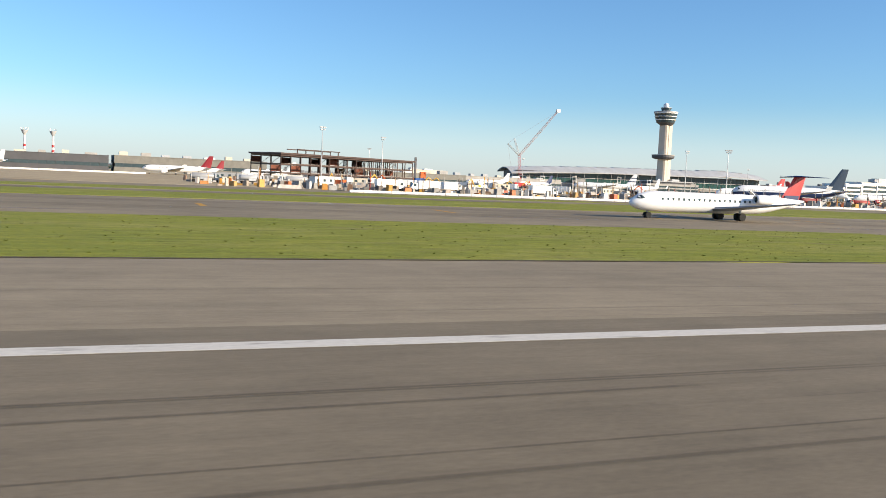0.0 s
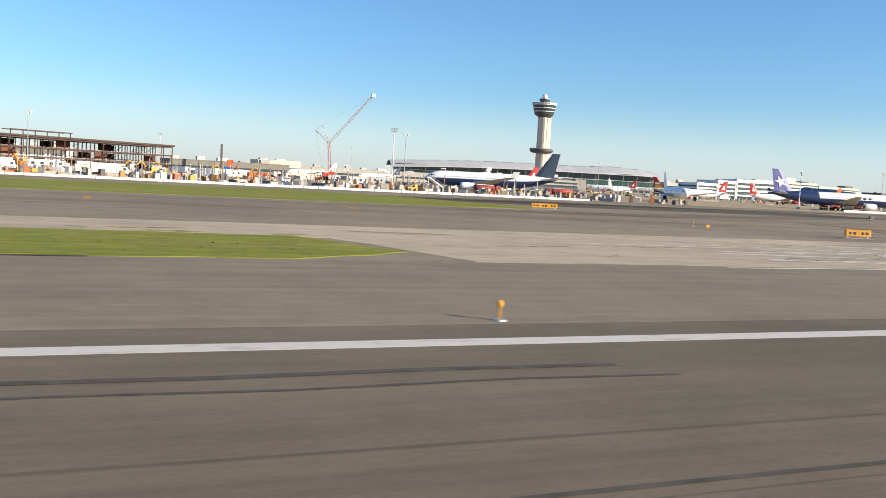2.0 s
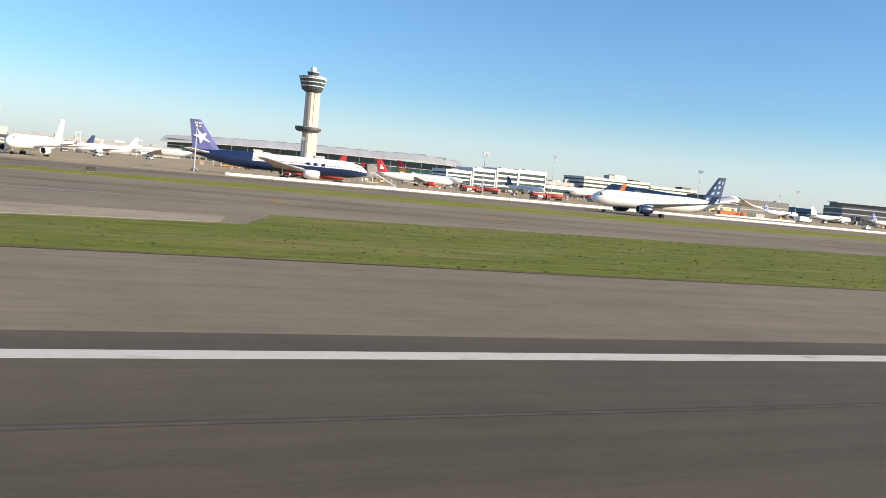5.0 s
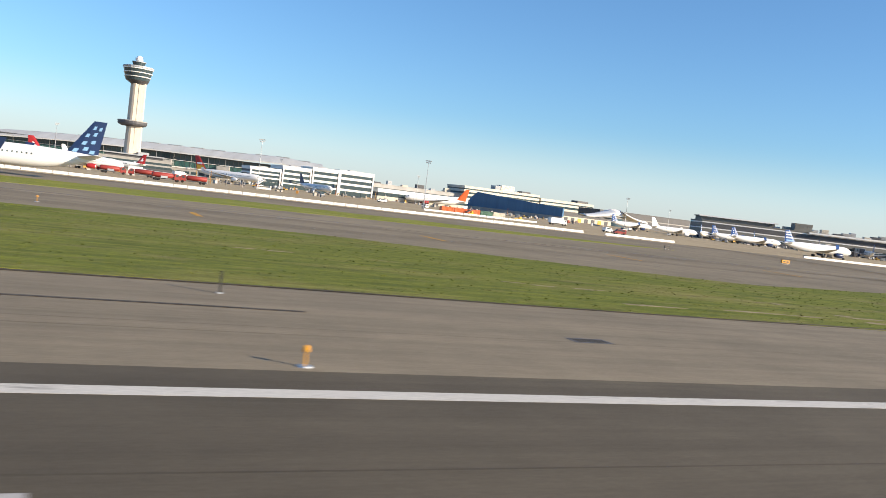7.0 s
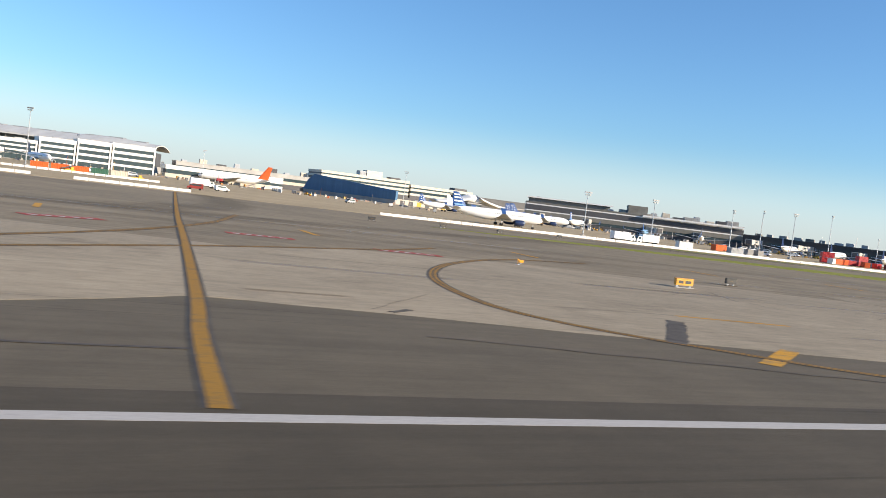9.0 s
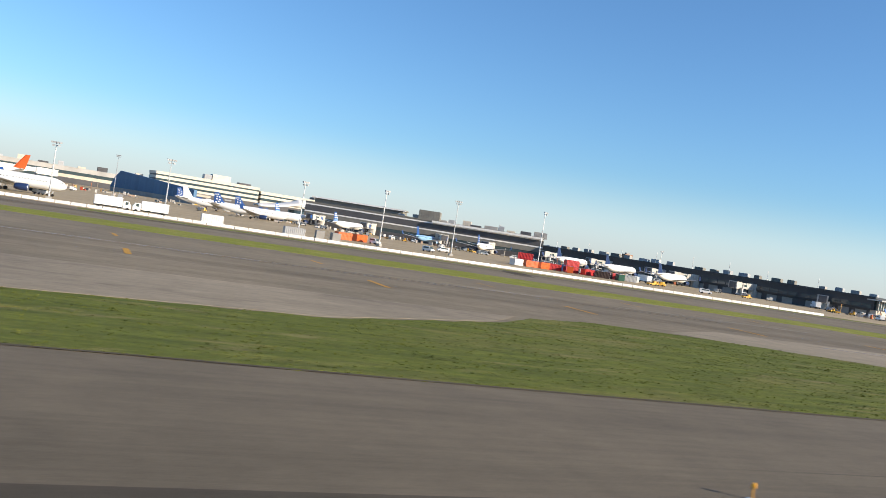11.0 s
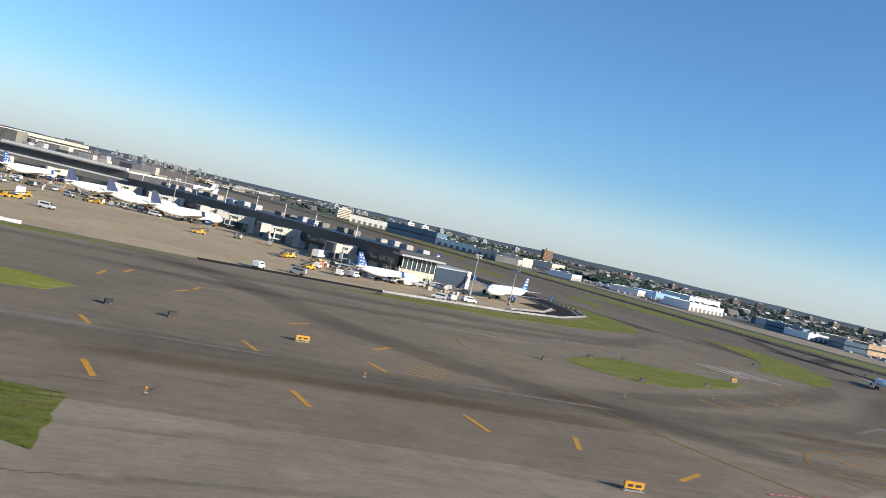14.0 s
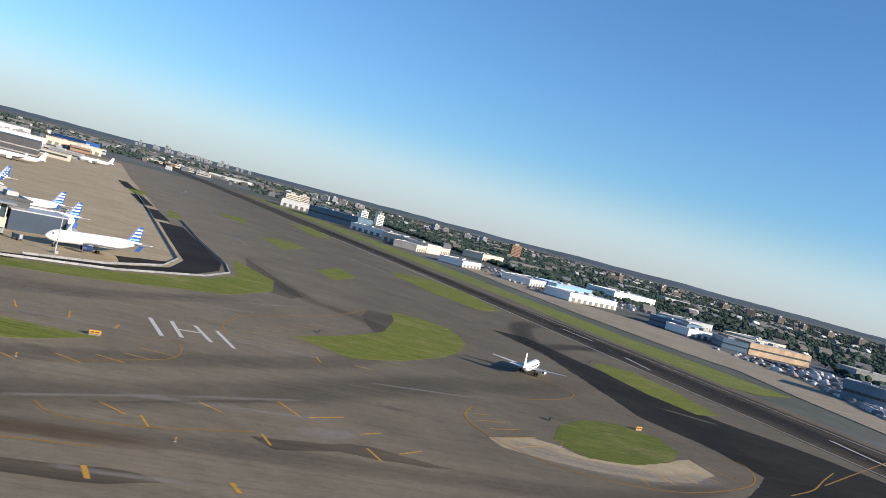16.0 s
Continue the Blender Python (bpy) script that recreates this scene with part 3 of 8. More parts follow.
# dark asphalt beside the pads and worn patches
for i, pts in enumerate([
    [(1236, 74), (1250, 72), (1262, 76), (1250, 79), (1240, 78)],
    [(1246, 96.4), (1259.6, 101), (1270.7, 100), (1264.1, 95.4), (1244.1, 91.6)],
    [(235, 150), (330, 160), (335, 190), (250, 190), (150, 170)],
    [(1333, 311), (1346, 304), (1352, 317), (1348, 352), (1341, 412), (1337, 372), (1339, 345)],
    [(966, 203), (970, 198), (979, 222), (974, 226), (968, 214)],
    [(1370, 298), (1366, 266), (1377, 277), (1388, 319), (1378, 321)],
    [(1311.5, 135), (1317, 135), (1332, 139.5), (1346, 134), (1341, 132.4), (1326, 133.7), (1314.4, 129.7)],
    [(1271, 109), (1285, 111), (1295, 111.7), (1298, 109), (1288, 105.6), (1274, 105.8)],
]):
    flat("asphalt_patch", pts, 0.014 + 0.001 * i, M["rubber"], "dark patch of newer asphalt in the paving", "paving", 0.4, 3, i + 20)

# ---- grass ----
GRASS = [
    [(-900, 40.5), (153, 40.5), (160, 45), (156, 55), (94, 57), (92, 74), (6, 78), (-900, 78)],
    [(347, 40.5), (350, 50), (352, 56), (372, 62), (377, 75), (420, 80), (458, 82), (510, 90), (545, 87), (569, 77), (587, 72), (609, 77), (635, 84), (645, 84), (640, 73), (626, 54), (612, 45), (598, 40.5)],
    [(812, 40.5), (803, 46), (799, 57), (842, 57.8), (876, 62.5), (896, 74), (904, 82), (914, 86), (926, 84), (945, 77), (961, 67), (976, 56), (991, 45), (992, 42), (988, 40.5)],
    [(1106, 83), (1115, 86), (1123, 84), (1121, 67), (1114, 73)],
    [(-900, 128), (160, 125.5), (197, 124.6), (211, 128), (217, 140), (213, 150), (205, 175), (186, 190), (152, 186), (84, 158), (-900, 152)],
    [(-900, 172), (80, 176), (138, 190), (130, 201), (-900, 205)],
    [(328, 146), (345, 145), (410, 144), (470, 140), (500, 142), (520, 146), (560, 149), (590, 154), (650, 163), (642, 168), (590, 180), (550, 183), (500, 177), (470, 174), (405, 176), (340, 158)],
    [(763, 181), (790, 175), (870, 157), (935, 150), (960, 149), (985, 146), (1010, 144), (1030, 138.5), (1060, 136.5), (1082, 135.5), (1102, 138), (1118, 141), (1122, 150), (1114, 156), (1060, 158), (1030, 163), (990, 168.5), (955, 176), (870, 180), (800, 186)],
    [(860, 222), (1000, 226), (1110, 224), (1150, 229), (1110, 231), (860, 231)],
    [(1180, 226), (1240, 238), (1285, 258), (1322, 282), (1340, 312), (1345, 345), (1334, 392), (1331, 365), (1330, 337), (1318, 311), (1288, 279), (1256, 259), (1208, 240)],
    [(1224, 169), (1236, 181), (1251, 188), (1268, 187), (1287, 184), (1275, 172), (1262, 165), (1248, 157), (1235, 154), (1226, 160)],
    [(1334, 230), (1352, 248), (1371, 272), (1384, 305), (1390, 330), (1402, 328), (1410, 315), (1407, 290), (1398, 268), (1383, 246), (1364, 226), (1347, 215)],
    [(1382, 168), (1392, 184), (1405, 195), (1416, 197), (1424, 190), (1422, 178), (1412, 166), (1397, 158), (1385, 157)],
    [(1464, 284), (1466, 300), (1474, 312), (1487, 306), (1490, 284), (1484, 243), (1470, 237), (1464, 257)],
    [(1552, 330), (1564, 322), (1600, 340), (1592, 393), (1578, 461), (1574, 534), (1567, 594), (1560, 752), (1537, 929), (1480, 1400), (1450, 1400), (1500, 900), (1516, 740), (1528, 620), (1536, 540), (1540, 456), (1546, 395)],
    [(1368, 575), (1385, 588), (1399, 566), (1373, 508)],
    [(1443, 505), (1449, 540), (1478, 548), (1490, 509), (1486, 440), (1464, 416), (1451, 445)],
    [(1379, 432), (1399, 472), (1402, 439), (1381, 399)],
    [(1276, 809), (1290, 785), (1299, 741), (1289, 694)],
    [(1428, 839), (1454, 866), (1458, 760), (1433, 718)],
    [(1350, 726), (1377, 724), (1367, 668), (1352, 690)],
    [(1309, 549), (1312, 627), (1320, 559)],
]
TURF = []
for i, pts in enumerate(GRASS):
    bm = bmesh.new()
    prism(bm, rough_outline(pts, 1.6, 0.30, i + 40), -0.1, 0.034)
    TURF.append(tagged(obj("grass_verge", bm, M["grass_dry"] if i in (8, 14) else M["grass_far"] if i in (2, 3, 12) else M["grass_mid"] if i == 1 or i > 8 else M["grass"]),
                       "mown green grass with yellowed patches between the pavings", "grass", "grass verges", "structure"))

# bare soil worn into the verge
SOIL = ((562, 44.6, 9, 0.9), (574, 46.4, 6, 0.7), (548, 52, 6, 0.5), (578.5, 43.4, 6.5, 0.8), (571, 52.1, 3.2, 0.45), (590, 42.2, 8, 0.9), (604, 43.5, 4, 0.7), (583, 45.6, 3.0, 0.5), (530, 62, 4, 0.6), (988, 43.4, 4.5, 1.6), (978, 49.5, 5, 0.9), (484, 62, 2.4, 0.6), (143, 58.4, 6, 0.7), (152, 56.5, 4, 0.8))
rng = random.Random(17)
n = 0
for x, y, a, b in SOIL:
    for k in range(3):
        cx, cy, ca, cb = x + rng.uniform(-a, a), y + rng.uniform(-b, b), a * rng.uniform(0.14, 0.34), b * rng.uniform(0.25, 0.6)
        n += 1
        pts = [(cx + ca * math.cos(q * 0.52), cy + cb * math.sin(q * 0.52)) for q in range(12)]
        flat("bare_patch", pts, 0.045, M["soil"], "bare brown soil worn into the grass", "soil", 0.16, 0.35, n + 70, 0.1)


# ---- lines ----
def line(name, pts, width, material, label, z=0.03, smooth=True, jitter=0.0, seed=0):
    bm = bmesh.new()
    ribbon(bm, curve_through(pts) if smooth else pts, width, z, jitter=jitter, seed=seed)
    return tagged(obj(name, bm, material), label, "marking", kind="structure")


def double_line(pts, width=0.21, gap=0.15, edge=True, paint="brown_line"):
    c = curve_through(pts)
    bm = bmesh.new()
    ribbon(bm, c, width * 2 + gap + (0.36 if edge else 0.1), 0.030)
    tagged(obj("line_border", bm, M["black_line"]), "black border painted under a yellow line", "marking", kind="structure")
    bm = bmesh.new()
    for s in (-1, 1):
        off = []
        for i, (x, y) in enumerate(c):
            ax, ay = c[max(i - 1, 0)]
            bx, by = c[min(i + 1, len(c) - 1)]
            d = Vector((bx - ax, by - ay)).normalized()
            off.append((x - d.y * s * (width + gap) / 2, y + d.x * s * (width + gap) / 2))
        ribbon(bm, off, width, 0.036)
    tagged(obj("taxiway_line", bm, M[paint]), "faded double yellow taxiway line curving over paving", "marking", "taxiway lines", "structure")


ARCS = [
    [(206, 21.5), (209.9, 21.8), (215, 23), (223, 26.6), (229.7, 31.5), (235.4, 38.4), (239.3, 48), (240.7, 59), (242, 75), (246, 92)],
    [(243, 28.4), (245.5, 30.2), (247.1, 32.8), (249.2, 38.3), (250.8, 44.2), (251.7, 49.1)],
    [(252, 52), (253, 47), (257.5, 35.3), (261.7, 27.5), (265.5, 22.6), (269, 21.2)],
    [(262, 80), (261.2, 66), (261.8, 54), (264.3, 46.6), (267.3, 41), (272, 35), (278.5, 30.4), (283, 26.5), (289, 23.2), (299, 21.4), (312, 21.2)],
    [(598, 24.1), (600, 24.5), (608, 26.3), (616, 29.3), (626, 33.8), (639, 41.4), (654, 53.4), (668, 69), (672, 78), (671.5, 85), (666, 87), (655, 88)],
    [(630, 21.4), (642.5, 23.4), (649, 28), (660.6, 37), (670.5, 47), (682.5, 63.6), (693, 82), (703, 106), (711, 134)],
    [(664.5, 40), (678, 51.6), (697, 70), (717, 86), (728, 98)],
    [(752, 21.6), (735, 23.6), (722.5, 28.7), (716.5, 33.5), (711, 39.6), (709.2, 47), (712, 60.5), (720, 75), (734, 90), (750, 98)],
]
for i, a in enumerate(ARCS):
    double_line(a, paint="faded_line" if i > 7 else "brown_line")


def yellow_bar(pts, name="taxiway_centre_line", width=0.56):
    double = bmesh.new()
    ribbon(double, curve_through(pts), width + 0.34, 0.031)
    tagged(obj("line_border", double, M["black_line"]), "black border painted under a yellow line", "marking", kind="structure")
    line(name, pts, width, M["brown_line"], "broad faded yellow line leading off the runway", 0.040)


yellow_bar([(252.9, 20.9), (252.7, 25), (252.5, 31), (252.1, 48), (252.0, 64.7), (251.4, 78), (252.5, 100), (254.4, 113)])
yellow_bar([(689.6, 20.9), (690.6, 31), (692, 42), (695.9, 77), (701, 124), (714, 236)])

SINGLE = [
    [(1198, 128), (1201.5, 114), (1205.5, 95), (1209.5, 84), (1214, 70), (1222, 50), (1226, 24)],
    [(1196, 158), (1196.5, 166), (1200, 172), (1207, 171)],
    [(1229, 87), (1226.5, 94), (1228, 100), (1234, 107), (1242, 111), (1262, 115.5), (1290, 119)],
    [(1369.3, 185.4), (1364, 176), (1362.8, 167), (1366, 155.6), (1374, 146.4), (1385.7, 142.5), (1401, 144), (1421.9, 154), (1434, 164), (1441, 177), (1436, 181), (1430, 192)],
    [(1295, 191.6), (1302, 194), (1303, 185.5), (1300.5, 177), (1292, 169), (1281, 160)],
    [(1180, 128), (1178.5, 135), (1177, 141.5), (1172, 142)],
    [(1315, 215.6), (1315.2, 226.3), (1322.3, 245.8), (1336, 262), (1349, 275.3), (1362, 293), (1373.7, 313.7)],
    [(1280.4, 135), (1284, 129.8), (1295.3, 130.6), (1312.6, 137)],
    [(1412, 247), (1420, 238), (1418, 226), (1408, 216), (1392, 206)],
]
SINGLE += [[(1437.2, 155.4), (1452, 164.4), (1466, 176), (1480.5, 187.6)], [(1461.9, 171.1), (1490, 190), (1532.7, 218.5)]]
for a in SINGLE:
    line("taxiway_edge_line", a, 0.42, M["brown_line"], "faded yellow line looping round the taxiway edge", 0.034)

# short yellow shoulder bars
BARS = []
for k in range(-20, 44):
    x = 24 + 30 * k
    if x < 1085 and not 236 < x < 262 and not 688 < x < 704:
        BARS.append(((x, 100.2), (x + 0.2, 108.6), 0.75))
        if x > 860:
            BARS.append(((x + 0.3, 131.6), (x, 137.8), 0.6))
        if x > 1000:
            BARS.append(((x + 0.3, 172), (x, 178), 0.6))
BARS += [((209.3, 27.2), (211.5, 22.6), 1.3), ((218.3, 31.6), (222.7, 26.6), 0.8), ((225, 36.5), (229, 34.4), 0.55), ((227, 44), (233, 40), 0.5), ((228, 52), (237, 46), 0.5), ((229, 63), (238, 58), 0.5),
         ((289.8, 22.8), (291.7, 29.1), 1.2), ((273.6, 33.9), (278.1, 36.9), 1.0), ((600.6, 31), (602.9, 25.2), 1.1), ((611, 34.4), (614.3, 28.6), 0.9), ((621, 38), (630, 36.6), 0.5), ((630, 46), (640, 43), 0.5),
         ((716.2, 30.5), (722, 35), 1.0), ((724, 47), (733, 46), 0.5), ((668, 62), (660, 60), 0.5)]
BARS = [b for b in BARS if b[0][0] < 1020]
BARS += [((a[0] + 0.9, a[1] + 0.7), (b[0] + 0.9, b[1] + 0.7), 0.75) for a, b in (
    ((1036, 101.8), (1036.9, 94.7)), ((1035.8, 128.2), (1036.8, 122.7)), ((1064.1, 100.9), (1064.6, 94.3)), ((1092.2, 100.6), (1092, 92.6)), ((1064.2, 128.3), (1064.5, 122.2)), ((1041, 184), (1042, 177)),
    ((1069.2, 184.9), (1070.8, 177.9)), ((1131.2, 184.4), (1129.3, 177.3)), ((1091.8, 127.7), (1093.3, 122)), ((1143.6, 176), (1142, 171)), ((1123.2, 98.1), (1124.3, 90.9)), ((1122.4, 123.9), (1123.7, 118.5)),
    ((1124.4, 168), (1126, 175)), ((1137.7, 163.6), (1140.7, 168.7)), ((1145.9, 97.7), (1146.5, 90.9)), ((1144.3, 124.8), (1145.3, 118.4)), ((1156.2, 148.9), (1160.6, 153.1)), ((1163.2, 124.3), (1164.4, 118.3)),
    ((1168.1, 136.8), (1172.6, 141.7)), ((1168.2, 98.4), (1168.5, 91.2)), ((1182.5, 95), (1179.5, 88.6)), ((1188.6, 80.7), (1194.5, 84.8)),
    ((1238.5, 107.5), (1240.5, 103)), ((1241.8, 144.6), (1244, 139.6)), ((1253.1, 149), (1256.6, 145.1)), ((1287.7, 110.8), (1288.4, 106.5)), ((1305.9, 112), (1306.6, 108.6)))]
BARS += [(a, b, 0.6) for a, b in (
    ((1271.4, 159.8), (1275.1, 156.2)), ((1280.6, 165), (1285, 161.4)), ((1287.2, 169.6), (1292.2, 167)), ((1292, 175), (1297.3, 173)), ((1295, 181.6), (1301.4, 180.3)), ((1238.5, 197.6), (1242.6, 195.4)),
    ((1248.6, 202.6), (1251.6, 199)), ((1259.4, 206.7), (1261.3, 201.3)), ((1268.6, 205.4), (1270, 198)), ((1280, 205.2), (1280.2, 197.4)), ((1290.4, 200.8), (1289.8, 196)), ((1289.2, 139.6), (1293.2, 135.2)),
    ((1295.2, 136.2), (1296.4, 130.8)), ((1304.6, 149.2), (1308.2, 145.2)), ((1319.6, 158.8), (1322.4, 151)), ((1324.2, 151.2), (1331.6, 155.6)), ((1332.5, 146), (1337.2, 149)), ((1313.8, 136.8), (1314.5, 131.4)),
    ((1331.8, 138.2), (1332.8, 132.2)), ((1337.6, 138), (1342.8, 141.8)), ((1336.3, 208.2), (1336.3, 202.4)), ((1346, 207), (1350, 205.6)))]
for k in range(5):
    BARS.append(((1199 + 0.9 * k, 149 + 4.4 * k), (1204.5 + 0.3 * k, 150 + 3.6 * k), 0.4))
    BARS.append(((1168 + 1.2 * k, 120 + 2.4 * k), (1175 + 1.0 * k, 121 + 2.0 * k), 0.4))
    BARS.append(((1364 + 1.2 * k, 178 - 5.4 * k), (1372 + 1.8 * k, 180 - 4.4 * k), 0.4))
    BARS.append(((1392 + 8.5 * k, 144.5 + 3.6 * k), (1393 + 7.4 * k, 151 + 4.2 * k), 0.4))
    BARS.append(((1229 + 5 * k, 97 + 3 * k), (1236 + 5 * k, 92 + 3 * k), 0.4))
    BARS.append(((1318 + 6.2 * k, 224 + 8 * k), (1325 + 6.5 * k, 224 + 8.5 * k), 0.4))
for i, (a, b, w) in enumerate(BARS):
    line("shoulder_bar", [a, b], w * (0.75 if a[0] > 900 and w < 0.7 else 1.0), M["yellow_line"], "short yellow bar painted across the taxiway shoulder", 0.028, False)

for a, b in (((232.7, 50.7), (238.8, 52.5)), ((229.9, 42.7), (234.6, 41.9)), ((225.2, 36.2), (230.4, 33.1)), ((232.1, 61.3), (238.7, 63))):
    line("shoulder_bar", [a, b], 0.32, M["brown_line"], "faded yellow bar painted across the taxiway bend", 0.028, False)

# pale worn strips along the taxiways, white position marks, red hold marks
LAYER = [0]
FAR_STRIPS = (((1274.5, 134.5), (1301, 150.3), 1.8), ((1301, 150.3), (1325.8, 163.1), 1.8), ((1203, 204), (1210, 205.2), 1.6), ((1213, 207), (1234, 218.9), 1.8), ((1311, 248.7), (1325.7, 255.3), 2.0), ((1434.2, 279.4), (1434.7, 272), 1.6), ((1230, 196), (1250, 210), 2.6), ((1268, 221), (1283, 227), 2.2), ((1300, 250), (1346, 288), 2.4), ((1266, 217), (1278, 224), 2.2), ((1298.3, 193.3), (1303, 196), 1.4), ((1324, 139.2), (1331, 145), 4.2), ((1424, 569), (1443, 506), 5), ((1394, 743), (1434, 718), 5), ((1423, 546), (1470, 524), 4), ((1640, 619), (1676, 597), 8), ((1455, 640), (1478, 560), 3), ((1392, 690), (1410, 600), 5), ((1360, 640), (1348, 760), 4),
              ((1425, 900), (1440, 780), 4), ((1345, 520), (1352, 470), 3), ((1400, 420), (1425, 400), 3), ((1492, 318), (1478, 240), 3), ((1455, 235), (1470, 226), 2.4), ((1330, 880), (1340, 1000), 5), ((1300, 900), (1310, 800), 4), ((1425, 395), (1440, 350), 2.5))


def lane(name, pts, width, material, label, smooth=True):
    """A wheel lane: a thin film whose sheet carries lengthwise and crosswise coordinates."""
    c = curve_through(pts) if smooth and len(pts) > 2 else pts
    bm = bmesh.new()
    LAYER[0] += 1
    ribbon(bm, c, width, 0.021 + 0.0003 * (LAYER[0] % 24))
    uv = bm.loops.layers.uv.new("UVMap")
    bm.verts.index_update()
    for f in bm.faces:
        for l in f.loops:
            l[uv].uv = ((l.vert.index // 2) / (len(c) - 1), l.vert.index % 2)
    return tagged(obj(name, bm, M[material]), label, "marking", kind="structure")


RUBBER = "dark soft-edged lane of tyre rubber on the paving"
for pts, w, m in (
    ([(1128, 236), (1141, 220), (1156, 197), (1166, 165), (1176, 147), (1183, 136), (1191, 128), (1199, 121), (1211, 111), (1227, 100), (1250, 90)], 15, "film_mid"),
    ([(1040, 113), (1134, 113), (1160, 111), (1185, 114), (1232, 124), (1276, 137), (1306, 155), (1339, 180), (1376, 210), (1402, 222), (1440, 260)], 17, "film_mid"),
    ([(1180, 118), (1232, 139), (1290, 170), (1338, 204), (1360, 236), (1372, 277), (1362, 300), (1350, 323), (1341, 433)], 12, "film_mid"),
    ([(1160, 100), (1258, 117), (1280, 124), (1305, 126), (1346, 129), (1388, 137), (1440, 170)], 9, "film_soft"),
    ([(1533, 150), (1524, 300), (1514, 420), (1494, 640), (1460, 1000)], 16, "film_dark"),
    ([(1530, 160), (1521, 290), (1508, 440)], 26, "film_dark"),
    ([(1444, 170), (1452, 223), (1454, 257), (1450, 317), (1470, 380), (1500, 420)], 14, "film_dark"),
    ([(1452, 320), (1480, 345), (1520, 372)], 12, "film_dark"),
    ([(-300, 95), (100, 96), (240, 95), (420, 97), (690, 101), (900, 103), (1120, 106)], 8, "film_faint"),
    ([(-300, 113), (200, 114), (500, 115), (800, 118), (1100, 118)], 9, "film_faint"),
    ([(640, 112), (690, 120), (760, 150), (830, 200), (920, 222)], 13, "film_soft"),
    ([(690, 120), (716, 170), (722, 250), (720, 330)], 12, "film_soft"),
    ([(180, 110), (250, 128), (330, 170), (420, 214), (520, 226), (700, 222)], 16, "film_soft"),
    ([(60, 140), (200, 165), (330, 200), (430, 225)], 14, "film_soft"),
    ([(-200, 160), (60, 163), (230, 172), (400, 216)], 13, "film_soft"),
    ([(720, 216), (900, 214), (1060, 214), (1180, 212), (1260, 226), (1300, 250), (1330, 282)], 11, "film_soft"),
    ([(1110, 190), (1180, 190), (1250, 212), (1300, 240)], 9, "film_soft"),
):
    lane("tyre_lane", pts, w, m, RUBBER)
for x0, x1 in ((-300, 150), (350, 590), (800, 985)):
    line("soil_edge", [(x0 + 12 * k, 40.42) for k in range(int((x1 - x0) / 12) + 1)], 0.42, M["rubber"], "dark rim of washed-out soil along the grass", 0.037, False, 0.25, int(x1))
rng = random.Random(5)
# bleached and once painted strips
for i in range(74):
    x0 = -300 + 22 * i
    y = rng.choice((84.5, 92, 118, 119, 120, 121, 123)) if x0 < 1150 else rng.choice((110, 118, 186, 196, 203, 208))
    lane("worn_strip", [(x0, y), (x0 + rng.uniform(18, 46), y + rng.uniform(-0.8, 0.8))], rng.uniform(0.8, 2.6), rng.choice(("film_pale", "film_pale", "film_white")), "pale worn strip of old paint along the taxiway")
for pts, w in (([(1009, 128), (1016, 116), (1041, 112), (1089, 112)], 7), ([(1080, 104), (1116, 108)], 7), ([(1030, 106), (1075, 108)], 6), ([(1194, 185), (1202, 187.5)], 2.4), ([(1214, 209), (1235, 217)], 2.4),
               ([(1219, 194), (1258, 216)], 2.6), ([(1164, 194.5), (1173, 194)], 2.2), ([(1232, 186), (1250, 196)], 2), ([(1290, 146), (1330, 152)], 3), ([(1320, 141), (1332, 146)], 6), ([(1345, 190), (1375, 196)], 2), ([(1092, 108), (1104, 108)], 13), ([(1141, 194), (1148, 198)], 2.2), ([(1180, 225), (1192, 229)], 2.2), ([(1107, 212.6), (1122, 213)], 2.4), ([(1143, 178), (1150, 177)], 2),
               ([(1365, 156), (1380, 150), (1398, 150), (1422, 160)], 8), ([(1368, 160), (1384, 153), (1402, 154)], 6)):
    lane("bleached_strip", pts, w, "film_pale", "broad bleached strip on the grey paving")
lane("stain", [(1288, 138.5), (1304, 149), (1320.5, 159)], 1.4, "film_mid", "dark weathered stain on the pale concrete")
lane("bleached_strip", [(968.5, 94.4), (967.9, 79), (967.4, 67), (968, 62)], 2.2, "film_white", "broad bleached strip on the grey paving")
lane("stain", [(1000, 92), (988, 73.5), (979, 59)], 2.2, "film_mid", "dark weathered stain on the pale concrete")
for a, b in (((942.6, 123.1), (966, 121)), ((954, 124.7), (986, 122.5)), ((1037.7, 106.7), (1069, 102)), ((1031.4, 99.2), (1040, 97.8))):
    line("worn_strip", [a, b], 0.5, M["pale_line"], "pale worn strip of old paint along the taxiway", 0.029, False)
for a, b, w in FAR_STRIPS:
    lane("bleached_strip", [a, b], w, "film_pale", "broad bleached strip on the grey paving")
